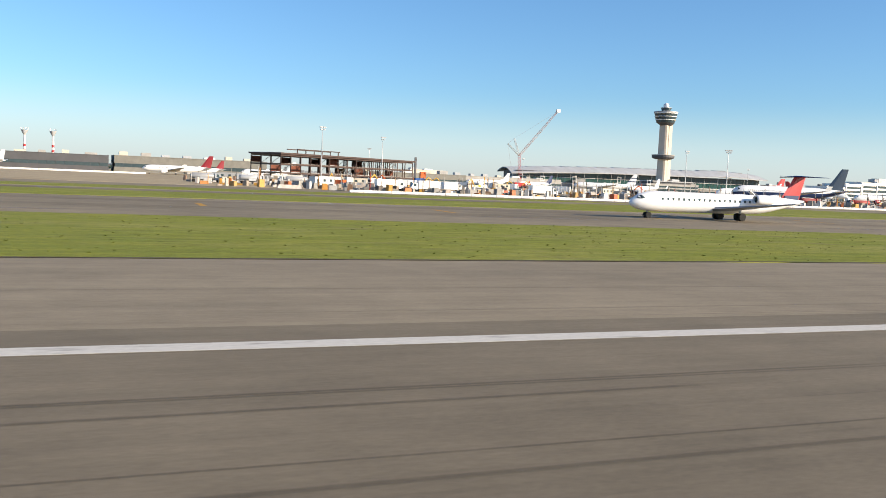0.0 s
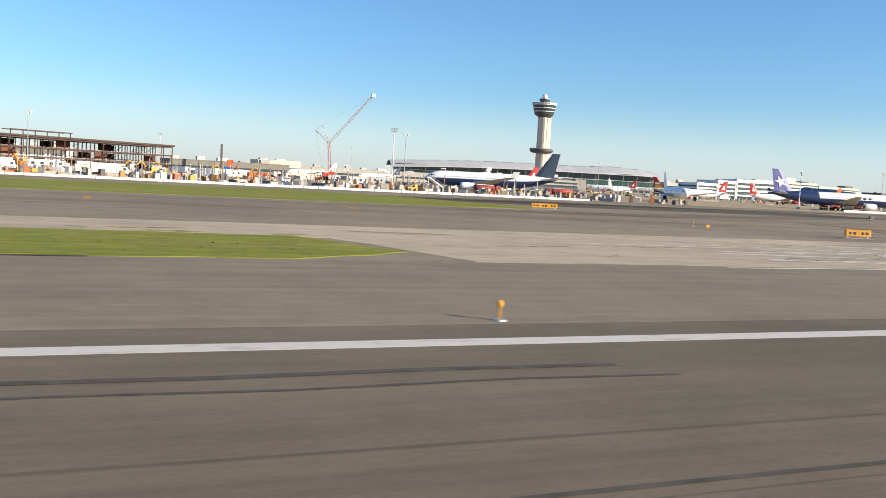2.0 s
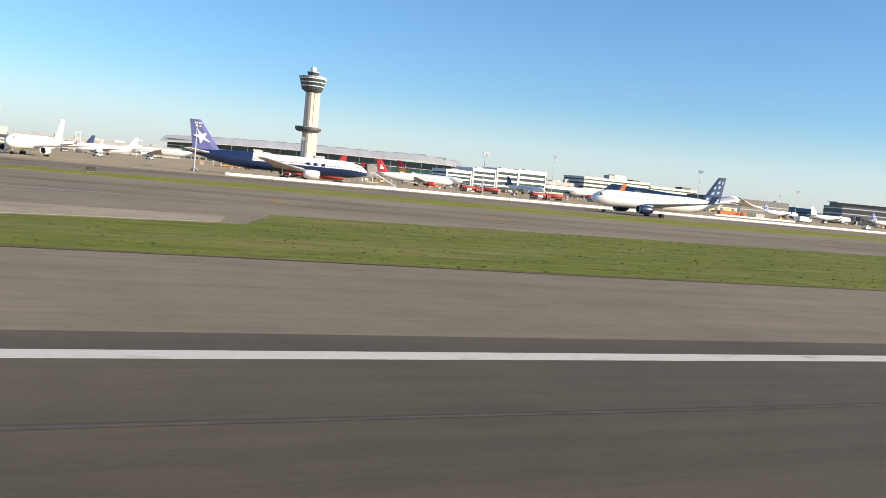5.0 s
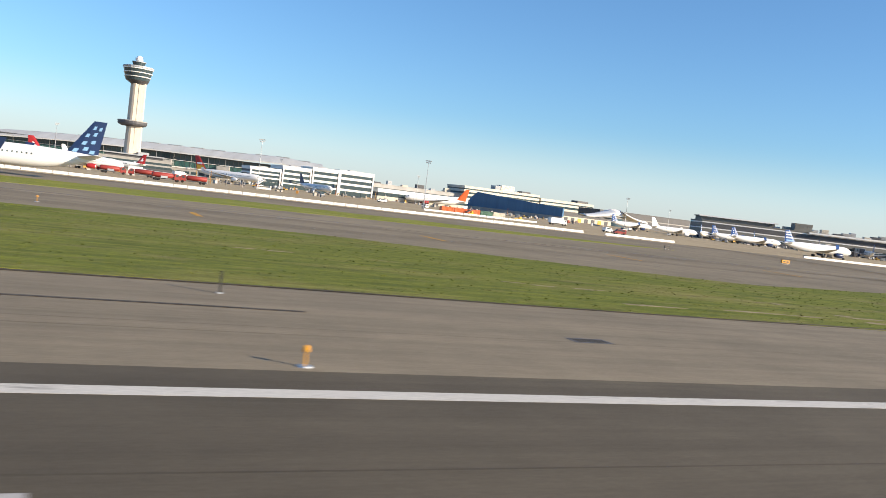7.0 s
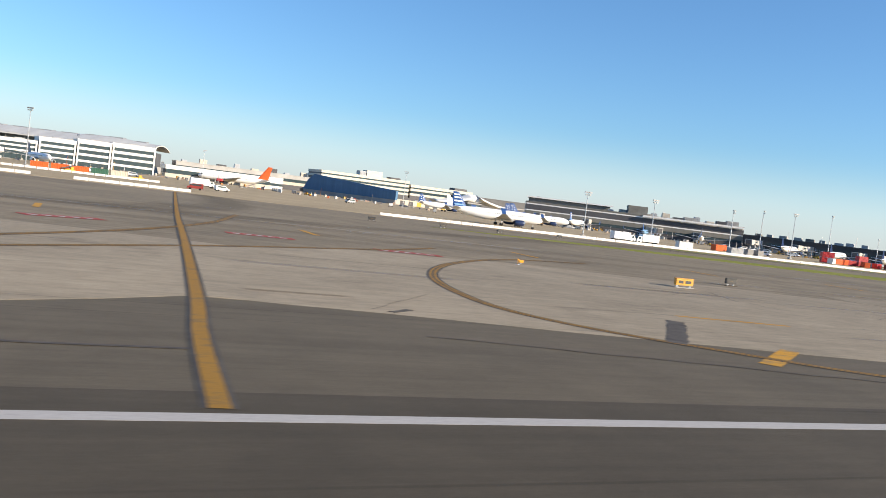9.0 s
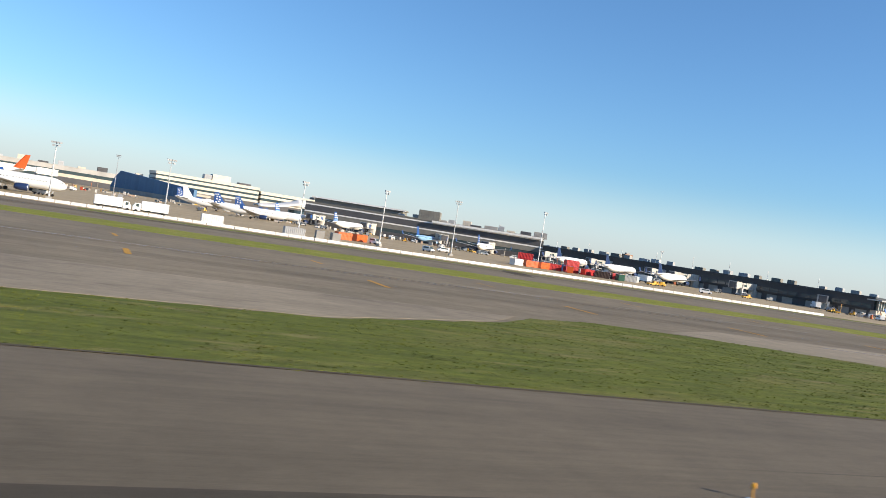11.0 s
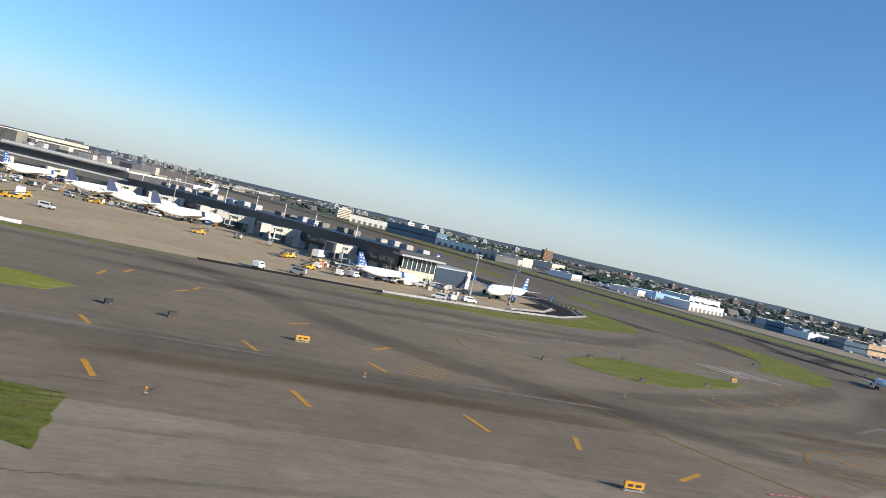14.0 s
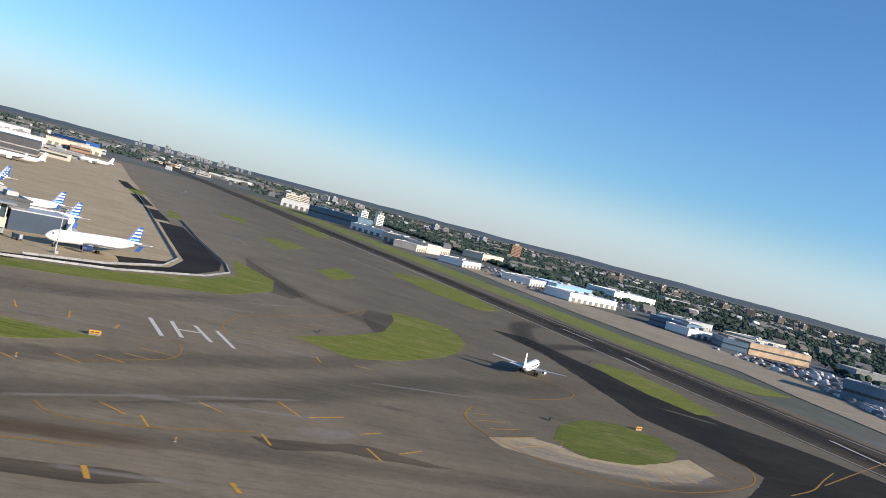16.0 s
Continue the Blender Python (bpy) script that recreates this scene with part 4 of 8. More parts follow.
for a, b in (((186, 57), (206, 52)), ((184, 49), (196, 47)), ((190, 51), (214, 52)), ((185, 45), (206, 43.5)), ((198, 60), (219, 56)), ((176, 55), (190, 54)), ((286, 60), (318, 58)), ((292, 52), (330, 51)),
             ((186, 50.4), (206.4, 50.1)), ((177, 39.2), (201, 40.1)), ((185, 44.5), (200, 42.8)), ((200, 49.2), (226, 51.4)), ((201, 40.4), (228, 39.4)), ((207, 56.4), (222, 57.8)), ((211, 44.4), (226, 46.2)), ((204, 47.2), (219, 47.6)), ((206, 53.4), (224, 54.6)),
             ((262.4, 51), (272, 51.1)), ((270, 57.6), (279, 55.6)), ((271.6, 51.4), (283, 49)), ((267, 42), (280, 42.4)), ((269, 63), (284, 64))):
    line("worn_strip", [a, b], 0.34, M["bleached_line"], "pale worn strip of old paint along the taxiway", 0.029, False)
# long streaks of rubber and drain stains along the runway and its shoulder
for i in range(110):
    x0 = rng.uniform(-260, 1240)
    y = rng.choice((rng.gauss(9, 3.2), rng.gauss(13, 3), rng.uniform(1, 19), rng.uniform(21, 40)))
    lane("runway_streak", [(x0, y), (x0 + rng.uniform(25, 160), y + rng.uniform(-0.5, 0.5))], rng.uniform(0.06, 0.24), rng.choice(("film_soft", "film_soft", "film_mid")), "long streak of rubber along the runway")
for i in range(90):
    k = rng.random()
    x, y = (rng.uniform(955, 1130), rng.uniform(44, 92)) if k < 0.5 else ((rng.uniform(600, 790), rng.uniform(40, 80)) if k < 0.75 else (rng.uniform(-60, 228), rng.uniform(56, 66)))
    lane("stain", [(x, y), (x + rng.uniform(3, 26), y + rng.uniform(-0.6, 0.6))], rng.uniform(0.3, 1.8), rng.choice(("film_faint", "film_soft", "film_faint", "film_pale", "film_brown")), "dark weathered stain on the pale concrete")
for pts, w in (([(1028, 70), (1042, 77), (1056, 79)], 13), ([(1040, 74), (1052, 80)], 8), ([(1284, 88), (1200, 74)], 9), ([(985, 46), (998, 47)], 4)):
    lane("stain", pts, w, "film_faint", "dark weathered stain on the pale concrete", False)
for x0, x1, y in ((1120, 1200, 104), (1240, 1300, 121), (1010, 1100, 122)):
    lane("rusty_stain", [(x0, y), ((x0 + x1) / 2, y + 0.8), (x1, y + 2)], 7, "film_brown", "brownish stained band along the taxiway edge")
for a, b in (((1297, 216), (1299.4, 197.6)), ((1312.7, 216), (1315.4, 199)), ((1302, 217), (1303.8, 200)), ((1307.6, 217.4), (1310.4, 201)), ((1303, 208.5), (1309, 209.5))):
    line("position_mark", [a, b], 1.0, M["white_line"], "white position mark painted on the taxiway", 0.030, False)
for x0, x1, y0, y1 in ((683, 690, 86.6, 90.1), (701.5, 708.4, 88.9, 88.6), (716, 723.2, 85.2, 84.6), (236, 243, 78, 77), (246, 254, 75, 75), (1201.5, 1208.5, 80.6, 81.2), (1212.5, 1219.5, 82.2, 83)):
    line("hold_mark", [(x0, y0), (x1, y1)], 2.4 if x0 < 1100 else 0.8, M["red_line"], "red hold mark painted on the taxiway", 0.030, False)
    for k in range(5):
        f, g = 0.1 + 0.17 * k, 0.2 + 0.17 * k
        line("hold_mark_bar", [(x0 + (x1 - x0) * f, y0 + (y1 - y0) * f), (x0 + (x1 - x0) * g, y0 + (y1 - y0) * g)], 1.0 if x0 < 1100 else 0.4, M["white_block"], "short faint white bar on a red mark", 0.034, False)

# tar-filled cracks, dark rubber scrapes and painted shadows of low signs
CRACKS = [[(1011.4, 70.2), (1018, 82), (1024.4, 93.3)], [(1063.7, 87.6), (1054.7, 71.5), (1039.4, 45.7)], [(993.9, 48.1), (1000.8, 54.9)], [(154.6, 64), (166, 58.3), (176, 57.5)], [(196, 60), (205, 52), (210, 47)], [(1014.8, 51.5), (1017, 56), (1020.3, 61)], [(1032.4, 57.5), (1036, 64), (1038.7, 68.1)],
          [(1011.8, 71.4), (1017, 80), (1023.6, 91)], [(987.3, 74.7), (992, 84), (1000.8, 96)], [(1001.6, 57.8), (1006, 56.6), (1011.7, 58)], [(735, 62), (742, 66), (752, 60), (770, 52), (790, 45)], [(746, 70), (743, 62), (744, 58)],
          [(700, 40), (707, 49)], [(1075, 46), (1082, 56), (1085, 68)], [(1066, 49), (1067, 60), (1068, 72)]]
rng = random.Random(15)
for k in range(70):
    x, y = rng.uniform(960, 1130), rng.uniform(46, 90)
    if y > 100 - (1000 - min(x, 1000)) * 0.5 or y < 92 - (x - 940) * 1.0:
        continue
    a, n = rng.choice((0.05, 0.1, -0.1, 1.2, 0.0)), rng.uniform(2, 7)
    CRACKS.append([(x, y), (x + n * math.cos(a) * 0.5, y + n * math.sin(a) * 0.5 + rng.uniform(-0.6, 0.6)), (x + n * math.cos(a), y + n * math.sin(a))])
for k in range(26):
    x, y = rng.uniform(162, 230), rng.uniform(44, 64)
    CRACKS.append([(x, y), (x + rng.uniform(1, 3), y + rng.uniform(-0.5, 0.5)), (x + rng.uniform(3, 6), y)])
for k in range(30):
    x, y = rng.uniform(740, 790), rng.uniform(38, 72)
    CRACKS.append([(x, y), (x + 2, y + rng.uniform(-0.7, 0.7)), (x + rng.uniform(3, 7), y + rng.uniform(-1, 1))])
for k in range(5):
    CRACKS.append([(1000 + 3 * k, 48 + 8.5 * k), (1040, 47.6 + 8.5 * k), (1128 - 4 * k, 47 + 8.2 * k)])
for i, c in enumerate(CRACKS):
    line("sealed_crack", c, 0.05 + 0.035 * (i % 3), M["tar"], "dark tar-sealed crack in the paving", 0.034, True, 0.5, i)
# marks at x 230-254 with y above 20 are painted sign shadows
SCRAPES_AND_SHADOWS = [((100, 17.0), (155, 17.1)), ((104, 15.8), (156, 16.0)), ((140, 9.6), (170, 9.8)), ((470, 32.3), (528, 33.4)), ((474, 26.2), (504, 28.1)), ((206, 9.5), (225, 10.6)), ((215, 13), (232, 14)), ((216, 5.5), (240, 7.2)), ((170, 11), (190, 11.6)), ((180, 13.4), (206, 14.2)), ((238, 10), (262, 10.8)), ((300, 8.5), (330, 9.4)),
           ((268, 45), (280, 46)), ((284, 52), (292, 50)), ((224, 38), (228, 39)), ((640, 27), (690, 28.2)), ((560, 8), (640, 9)), ((700, 33), (722, 27)), ((590, 31), (628, 28)), ((330, 14.5), (420, 15)),
           ((286, 40), (293, 37)), ((275, 54), (283, 52)), ((30, 9), (60, 9.6)), ((90, 12.5), (140, 13.2)), ((183, 10.4), (193, 10.6)), ((184.9, 10.0), (194, 9.6)), ((235, 26.7), (235.9, 23.6)), ((244.2, 34.4), (245.6, 31.5)), ((238.8, 25.5), (238.6, 23.5)), ((245.9, 50.5), (247.6, 49.1)), ((241.7, 49.4), (242.8, 46.8)), ((246.9, 48.2), (245.2, 39.9)), ((252.9, 47), (247.7, 33.9)), ((217.9, 33.2), (218.9, 32.8)), ((930, 34), (960, 34.3)), ((900, 28), (940, 28.5)), ((952, 31), (958, 31.2))]
for i, (a, b) in enumerate(SCRAPES_AND_SHADOWS):
    line("tyre_scrape", [a, ((a[0] + b[0]) / 2, (a[1] + b[1]) / 2 + 0.15), b], (0.16 if i % 3 else 0.3) if not 230 < a[0] < 254 or a[1] < 20 else 0.34, M["tar"], "dark tyre scrapes and painted sign shadows on the paving", 0.030, True, 0.12, i)


def inside(x, y, pts):
    hit = False
    for (ax, ay), (bx, by) in zip(pts, pts[1:] + pts[:1]):
        if (ay > y) != (by > y) and x < (bx - ax) * (y - ay) / (by - ay) + ax:
            hit = not hit
    return hit


def grass_tufts(pts, x0, x1, y0, y1, n, material, seed):
    """Uneven tufts standing out of the mown grass: three blades each."""
    rng = random.Random(seed)
    verts, faces = [], []
    while len(faces) < 3 * n:
        x, y = rng.uniform(x0, x1), y0 + (y1 - y0) * rng.random()
        clump = math.sin(x * 0.61 + 2 * math.sin(y * 0.9)) + math.sin(y * 1.7 + x * 0.23)
        if clump < rng.uniform(-1.6, 1.4) or not inside(x, y, pts):
            continue
        h = rng.uniform(0.05, 0.13)
        for k in range(3):
            a, w = rng.uniform(0, 6.28), rng.uniform(0.04, 0.09)
            dx, dy = math.cos(a) * w, math.sin(a) * w
            b = len(verts)
            verts += [(x - dx, y - dy, 0.02), (x + dx, y + dy, 0.02), (x + rng.uniform(-0.1, 0.1), y + rng.uniform(-0.1, 0.1), h)]
            faces.append((b, b + 1, b + 2))
    me = bpy.data.meshes.new("grass_tufts")
    me.from_pydata(verts, [], faces)
    me.materials.append(M[material])
    tagged(new("grass_tufts", me), "uneven tufts of grass on the mown verge", "grass", kind="stuff")


for i, x0, x1, y0, y1, n, m in ((0, -120, 160, 40.6, 76, 1500, "grass_far"), (1, 347, 645, 40.6, 88, 5000, "grass_far"), (2, 798, 992, 40.6, 86, 9000, "grass_far"), (3, 1104, 1124, 66, 87, 1500, "grass_far")):
    grass_tufts(GRASS[i], x0, x1, y0, y1, n, m, i + 200)


# dark slashes on the exits: tar cuts and low signs' shadows painted flat
for i, (x0, y0, x1, y1) in enumerate(((241.5, 49.4, 242.5, 46.4), (245.6, 50.2, 247.2, 48.6), (245.9, 46.2, 245.4, 41), (235.2, 27, 235.9, 23.9), (244.6, 34.9, 245.4, 31.7), (239, 25.8, 239.2, 23.9), (264.3, 55.8, 268, 54.1), (700.9, 39.6, 702.4, 40.8), (714.6, 35.1, 721.6, 44))):
    d = Vector((x1 - x0, y1 - y0)).normalized() * (0.55 if i == 8 else 0.2)
    pts = [(x0 + d.y, y0 - d.x), (x1 + d.y, y1 - d.x), (x1 - d.y, y1 + d.x), (x0 - d.y, y0 + d.x)]
    flat("tar_patch", pts, 0.037, M["tar"], "dark tar cuts and painted sign shadows on the grey paving", "patch", 0.10, 0.4, i + 300, 0.04)


# ---- buildings ----
def heading(a, b):
    return math.degrees(math.atan2(b[1] - a[1], b[0] - a[0]))


def standing(name, label, category, a, b, group=""):
    """A building whose front runs from a to b: local x along the front, y to the back."""
    return thing(name, label, category, pose(a[0], a[1], 0, 0, 0, heading(a, b)), group), math.hypot(b[0] - a[0], b[1] - a[1])


def pane_row(parent, x0, x1, y, z0, z1, n, material, gap=0.25, name="window", depth=0.15):
    """A row of n panes, each an object of its own, set in front of the wall plane y."""
    w = (x1 - x0) / n
    first = part(name, boxed((gap / 2, w - gap / 2, -depth, 0.3, 0, z1 - z0)), material, parent, at=pose(x0, y, z0))
    for k in range(1, n):
        again(first, pose(x0 + k * w, y, z0))
    return first


def band_block(name, label, a, b, depth, bands, roof="paleroof", category="building", bays=0, group=""):
    """A block with bands from the ground up: (top height, 'wall' or 'glass', material)."""
    t, L = standing(name, label, category, a, b, group)
    z = 0.0
    for top, kind, m in bands:
        if kind == "glass":
            part("recessed_wall", boxed((0.4, L - 0.4, 0.4, depth - 0.4, z, top)), M["darkwall"], t)
            n = bays or max(4, int(L / 6))
            pane_row(t, 0.4, L - 0.4, 0.35, z + 0.05, top - 0.05, n, M[m])
            side = part("side_window", boxed((L - 0.42, L - 0.25, 0.8, depth - 0.8, z + 0.05, top - 0.05)), M[m], t)
        else:
            part("wall_band", boxed((0, L, 0, depth, z, top)), M[m], t)
        z = top
    part("parapet", boxed((-0.15, L + 0.15, -0.15, 0.25, z, z + 0.6), (-0.15, L + 0.15, depth - 0.25, depth + 0.15, z, z + 0.6), (-0.15, 0.25, 0.25, depth - 0.25, z, z + 0.6), (L - 0.25, L + 0.15, 0.25, depth - 0.25, z, z + 0.6)),
         M[bands[-1][2] if bands[-1][1] == "wall" else "panel"], t)
    part("roof", boxed((0.25, L - 0.25, 0.25, depth - 0.25, z, z + 0.25)), M[roof], t)
    return t, L, z


def roof_unit(parent, x, y, z, sx, sy, sz, m="greypaint", name="roof_plant"):
    bm = boxed((0, sx, 0, sy, 0, sz), (0.2, sx - 0.2, 0.2, sy - 0.2, sz, sz + 0.25))
    for k in range(max(1, int(sx / 1.6))):
        box(bm, 0.4 + k * 1.6, 1.3 + k * 1.6, -0.08, 0, sz * 0.3, sz * 0.8)
    return part(name, bm, M[m], parent, at=pose(x, y, z))


def ring(r, z, n=24, flat_y=1.0):
    return [(r * math.cos(k * math.tau / n), r * flat_y * math.sin(k * math.tau / n), z) for k in range(n)]


def control_tower():
    t = thing("control_tower", "tall tan concrete airport control tower with banded round cab", "tower", pose(581, 806, 0, 0, 0, 12))
    bm = bmesh.new()
    shaft = [(-5.6, -4.2), (-4.2, -5.6), (4.2, -5.6), (5.6, -4.2), (5.6, 4.2), (4.2, 5.6), (-4.2, 5.6), (-5.6, 4.2)]
    loft(bm, [[(x * k, y * k, z) for x, y in shaft] for z, k in ((0, 1.12), (16, 1.06), (34, 1.0), (74.5, 0.97))])
    part("shaft", bm, M["tan"], t)
    bm = bmesh.new()
    box(bm, -1.1, 1.1, -5.95, -5.4, 15, 72)
    box(bm, 5.4, 5.85, -1.1, 1.1, 15, 72)
    part("stair_slot", bm, M["cream"], t, "pale vertical strip up the shaft")
    off = lambda r, z, dx: [(x + dx, y, zz) for x, y, zz in ring(r, z)]
    bm = bmesh.new()
    loft(bm, [off(8.6, 36.4, -2), off(11.4, 37.4, -2), off(12.0, 38.6, -2), off(12.0, 40.6, -2), off(11.6, 40.9, -2)])
    part("lower_ring", bm, M["darkwall"], t, "dark grey gallery ring round the shaft")
    bm = bmesh.new()
    loft(bm, [off(12.05, 40.3, -2), off(12.25, 40.4, -2), off(12.25, 41.0, -2), off(11.6, 41.2, -2)])
    part("ring_rim", bm, M["conc"], t)
    bm = bmesh.new()
    loft(bm, [off(6.2, 72.4, 0), off(8.4, 74.4, -0.8), off(9.6, 75.4, -1.4)])
    part("cab_soffit", bm, M["darkwall"], t)
    z, dx = 75.4, -1.4
    for r0, r1, g, h in ((9.6, 10.4, 2.6, 0.75), (10.5, 11.3, 2.7, 0.75), (11.4, 12.0, 2.6, 0.9)):
        bm = bmesh.new()
        loft(bm, [off(r0, z, dx), off(r1, z + g, dx)])
        part("cab_glazing", bm, M["glass"], t, "dark sloping glass band")
        bm = bmesh.new()
        loft(bm, [off(r1 + 0.1, z + g, dx), off(r1 + 0.45, z + g + 0.1, dx), off(r1 + 0.5, z + g + h, dx), off(r1 - 0.1, z + g + h + 0.05, dx)])
        part("cab_band", bm, M["panel"], t, "thin white spandrel band")
        z += g + h
    bm = bmesh.new()
    loft(bm, [off(12.3, z, dx), off(12.8, z + 0.3, dx), off(12.7, z + 1.5, dx), off(12.0, z + 1.7, dx), off(6.0, z + 1.9, dx)])
    part("cab_roof", bm, M["greypaint"], t)
    bm = bmesh.new()
    loft(bm, [off(4.2, z + 1.4, dx), off(4.4, z + 2.4, dx)])
    part("lookout_base", bm, M["panel"], t)
    bm = bmesh.new()
    loft(bm, [off(4.4, z + 2.4, dx), off(5.6, z + 5.2, dx)])
    part("lookout_glazing", bm, M["glass"], t, "dark outward-sloping lookout glass")
    bm = bmesh.new()
    loft(bm, [off(5.8, z + 5.2, dx), off(5.8, z + 5.8, dx), off(3.0, z + 6.2, dx)])
    part("lookout_roof", bm, M["greypaint"], t)
    bm = bmesh.new()
    bmesh.ops.create_uvsphere(bm, u_segments=20, v_segments=12, radius=2.9)
    part("radome", bm, M["white"], t, "white round radome", True, pose(dx, 0, z + 8.0))
    for x, y, h in ((2.0, 0, 5), (-4.6, 1, 4), (-0.4, -3.6, 4.6)):
        part("antenna", tubed(((x, y, z + 5.6), (x, y, z + 5.6 + h), 0.09)), M["steel"], t)
    b, L, z = band_block("tower_base_building", "low grey banded office block round the tower foot", (549, 789), (613, 786), 30,
                         [(2.6, "wall", "darkwall"), (4.6, "glass", "glass"), (6.0, "wall", "conc"), (7.8, "glass", "glass"), (9.4, "wall", "conc")], "greyroof")
    part("upper_storey", boxed((10, 56, 3, 27, z, z + 2.6)), M["darkwall"], b, "dark recessed top storey")
    part("flat_roof", boxed((8, 58, 1.5, 28, z + 2.6, z + 3.6)), M["greypaint"], b)
    roof_unit(b, 36, 8, z + 3.6, 9, 8, 2.0)


control_tower()


def main_terminal():
    a, b = (470, 941), (760, 861)
    t, L = standing("terminal_building", "long glass terminal with a curved grey metal roof", "terminal", a, b)
    part("podium", boxed((0, L, 0, 90, 0, 6.5)), M["conc"], t)
    part("hall", boxed((1, L - 1, 1.2, 89, 6.5, 20)), M["darkwall"], t)
    n = 64
    pane_row(t, 2, L - 2, 1.1, 7.4, 13.2, n, M["greenglass"], 0.5)
    pane_row(t, 2, L - 2, 1.1, 13.6, 18.8, n, M["glass"], 0.5, "upper_window")
    pane_row(t, 4, L - 4, 0.0, 1.0, 3.6, 40, M["glass"], 1.6, "ground_window")
    part("spandrel", boxed((0, L, -0.5, 0.6, 6.3, 7.3), (0, L, -0.2, 0.6, 13.2, 13.6)), M["panel"], t)
    lift = lambda f: -3.6 * (1 - f) ** 4 + 1.3 * math.sin(math.pi * f) + 2.0 * math.exp(-((f - 0.85) / 0.09) ** 2)
    over = lambda f, g: 13.2 + lift(f) + 14.4 * math.sin(math.pi * (0.15 + 0.62 * g))
    bm = bmesh.new()
    rows = []
    for k in range(41):
        f = k / 40
        x = -6 + (L + 12) * f
        row = [(x, -7 + 106 * j / 10, over(f, j / 10)) for j in range(11)]
        rows.append(row + [(p[0], p[1], p[2] - 0.9) for p in row[::-1]])
    loft(bm, rows)
    part("curved_roof", bm, M["palemetal"], t, "light grey metal roof bowed along its length")
    rng = random.Random(31)
    for k in range(13):
        x = 20 + k * (L - 40) / 12
        bm = bmesh.new()
        w = 13.0
        loft(bm, [[(0, 0, -1.6), (0, 14, -0.6), (0, 14, 0.7), (0, 0, 0.2)], [(w, 0, -1.6), (w, 14, -0.6), (w, 14, 0.9), (w, 0, 0.4)]])
        part("roof_light", bm, M["greyroof"], t, "raised dark roof light", at=pose(x, 36, over(x / L, 0.46)))
    seam = part("roof_seam", boxed((-0.25, 0.25, 0, 0.6, 0, 0.5)), M["greyroof"], t, at=pose(4, -6.4, over(0.01, 0.02)))
    for k in range(1, 24):
        again(seam, pose(4 + k * (L - 8) / 23, -6.4, over(k / 23, 0.02)))
    col = part("roof_strut", tubed(((0, -2.0, 6.4), (0, -5.0, 19.4), 0.22)), M["steel"], t, at=pose(16, 0, 0))
    for k in range(1, 18):
        again(col, pose(16 + k * (L - 22) / 17, 0, 0))
    for x in (70, 150, 205):
        part("entrance_block", boxed((0, 12, -9, 0, 0, 12.5), (1, 11, -9.3, -9, 1, 11)), M["conc"], t, "grey projecting block", at=pose(x, 0, 0))


main_terminal()


def white_concourse():
    for a, b, h in (((650, 644), (673.5, 645), 13.0), ((674, 645), (697, 648), 16.2), ((697.5, 648), (719.5, 650), 18.0), ((720, 652), (749, 655), 18.6)):
        k = h / 18.0
        t, L, z = band_block("concourse", "white banded concourse building with window strips", a, b, 26,
                             [(3.4, "glass", "glass"), (4.8 * k, "wall", "panel"), (7.6 * k, "glass", "glass"), (9.2 * k, "wall", "panel"), (11.6 * k, "glass", "glass"), (13.4 * k, "wall", "panel"), (15.6 * k, "glass", "glass"), (h, "wall", "panel")], "paleroof", bays=6, group="concourses")
        roof_unit(t, L * 0.4, 8, z, 6, 5, 1.2)
        col = part("column", boxed((0, 1.0, -0.5, 0.4, 0, h - 1)), M["panel"], t, at=pose(0.2, 0, 0))
        again(col, pose(L - 1.2, 0, 0))
    t, L, z = band_block("link_building", "low pale link building with window strip", (758, 668), (836, 672), 14, [(3, "wall", "cream"), (6, "glass", "glass"), (8.4, "wall", "panel")])
    t, L, z = band_block("distant_terminal", "long low pale terminal beyond the apron", (790, 880), (932, 884), 26, [(5, "wall", "darkwall"), (8, "wall", "cream"), (11, "glass", "glass"), (14.5, "wall", "paleroof")])
    for k in range(8):
        roof_unit(t, 6 + k * 17, 6, z, 5 + (k % 3) * 2, 5, 2 + (k % 2) * 2.5, ("greypaint", "cream", "darkwall")[k % 3])


white_concourse()


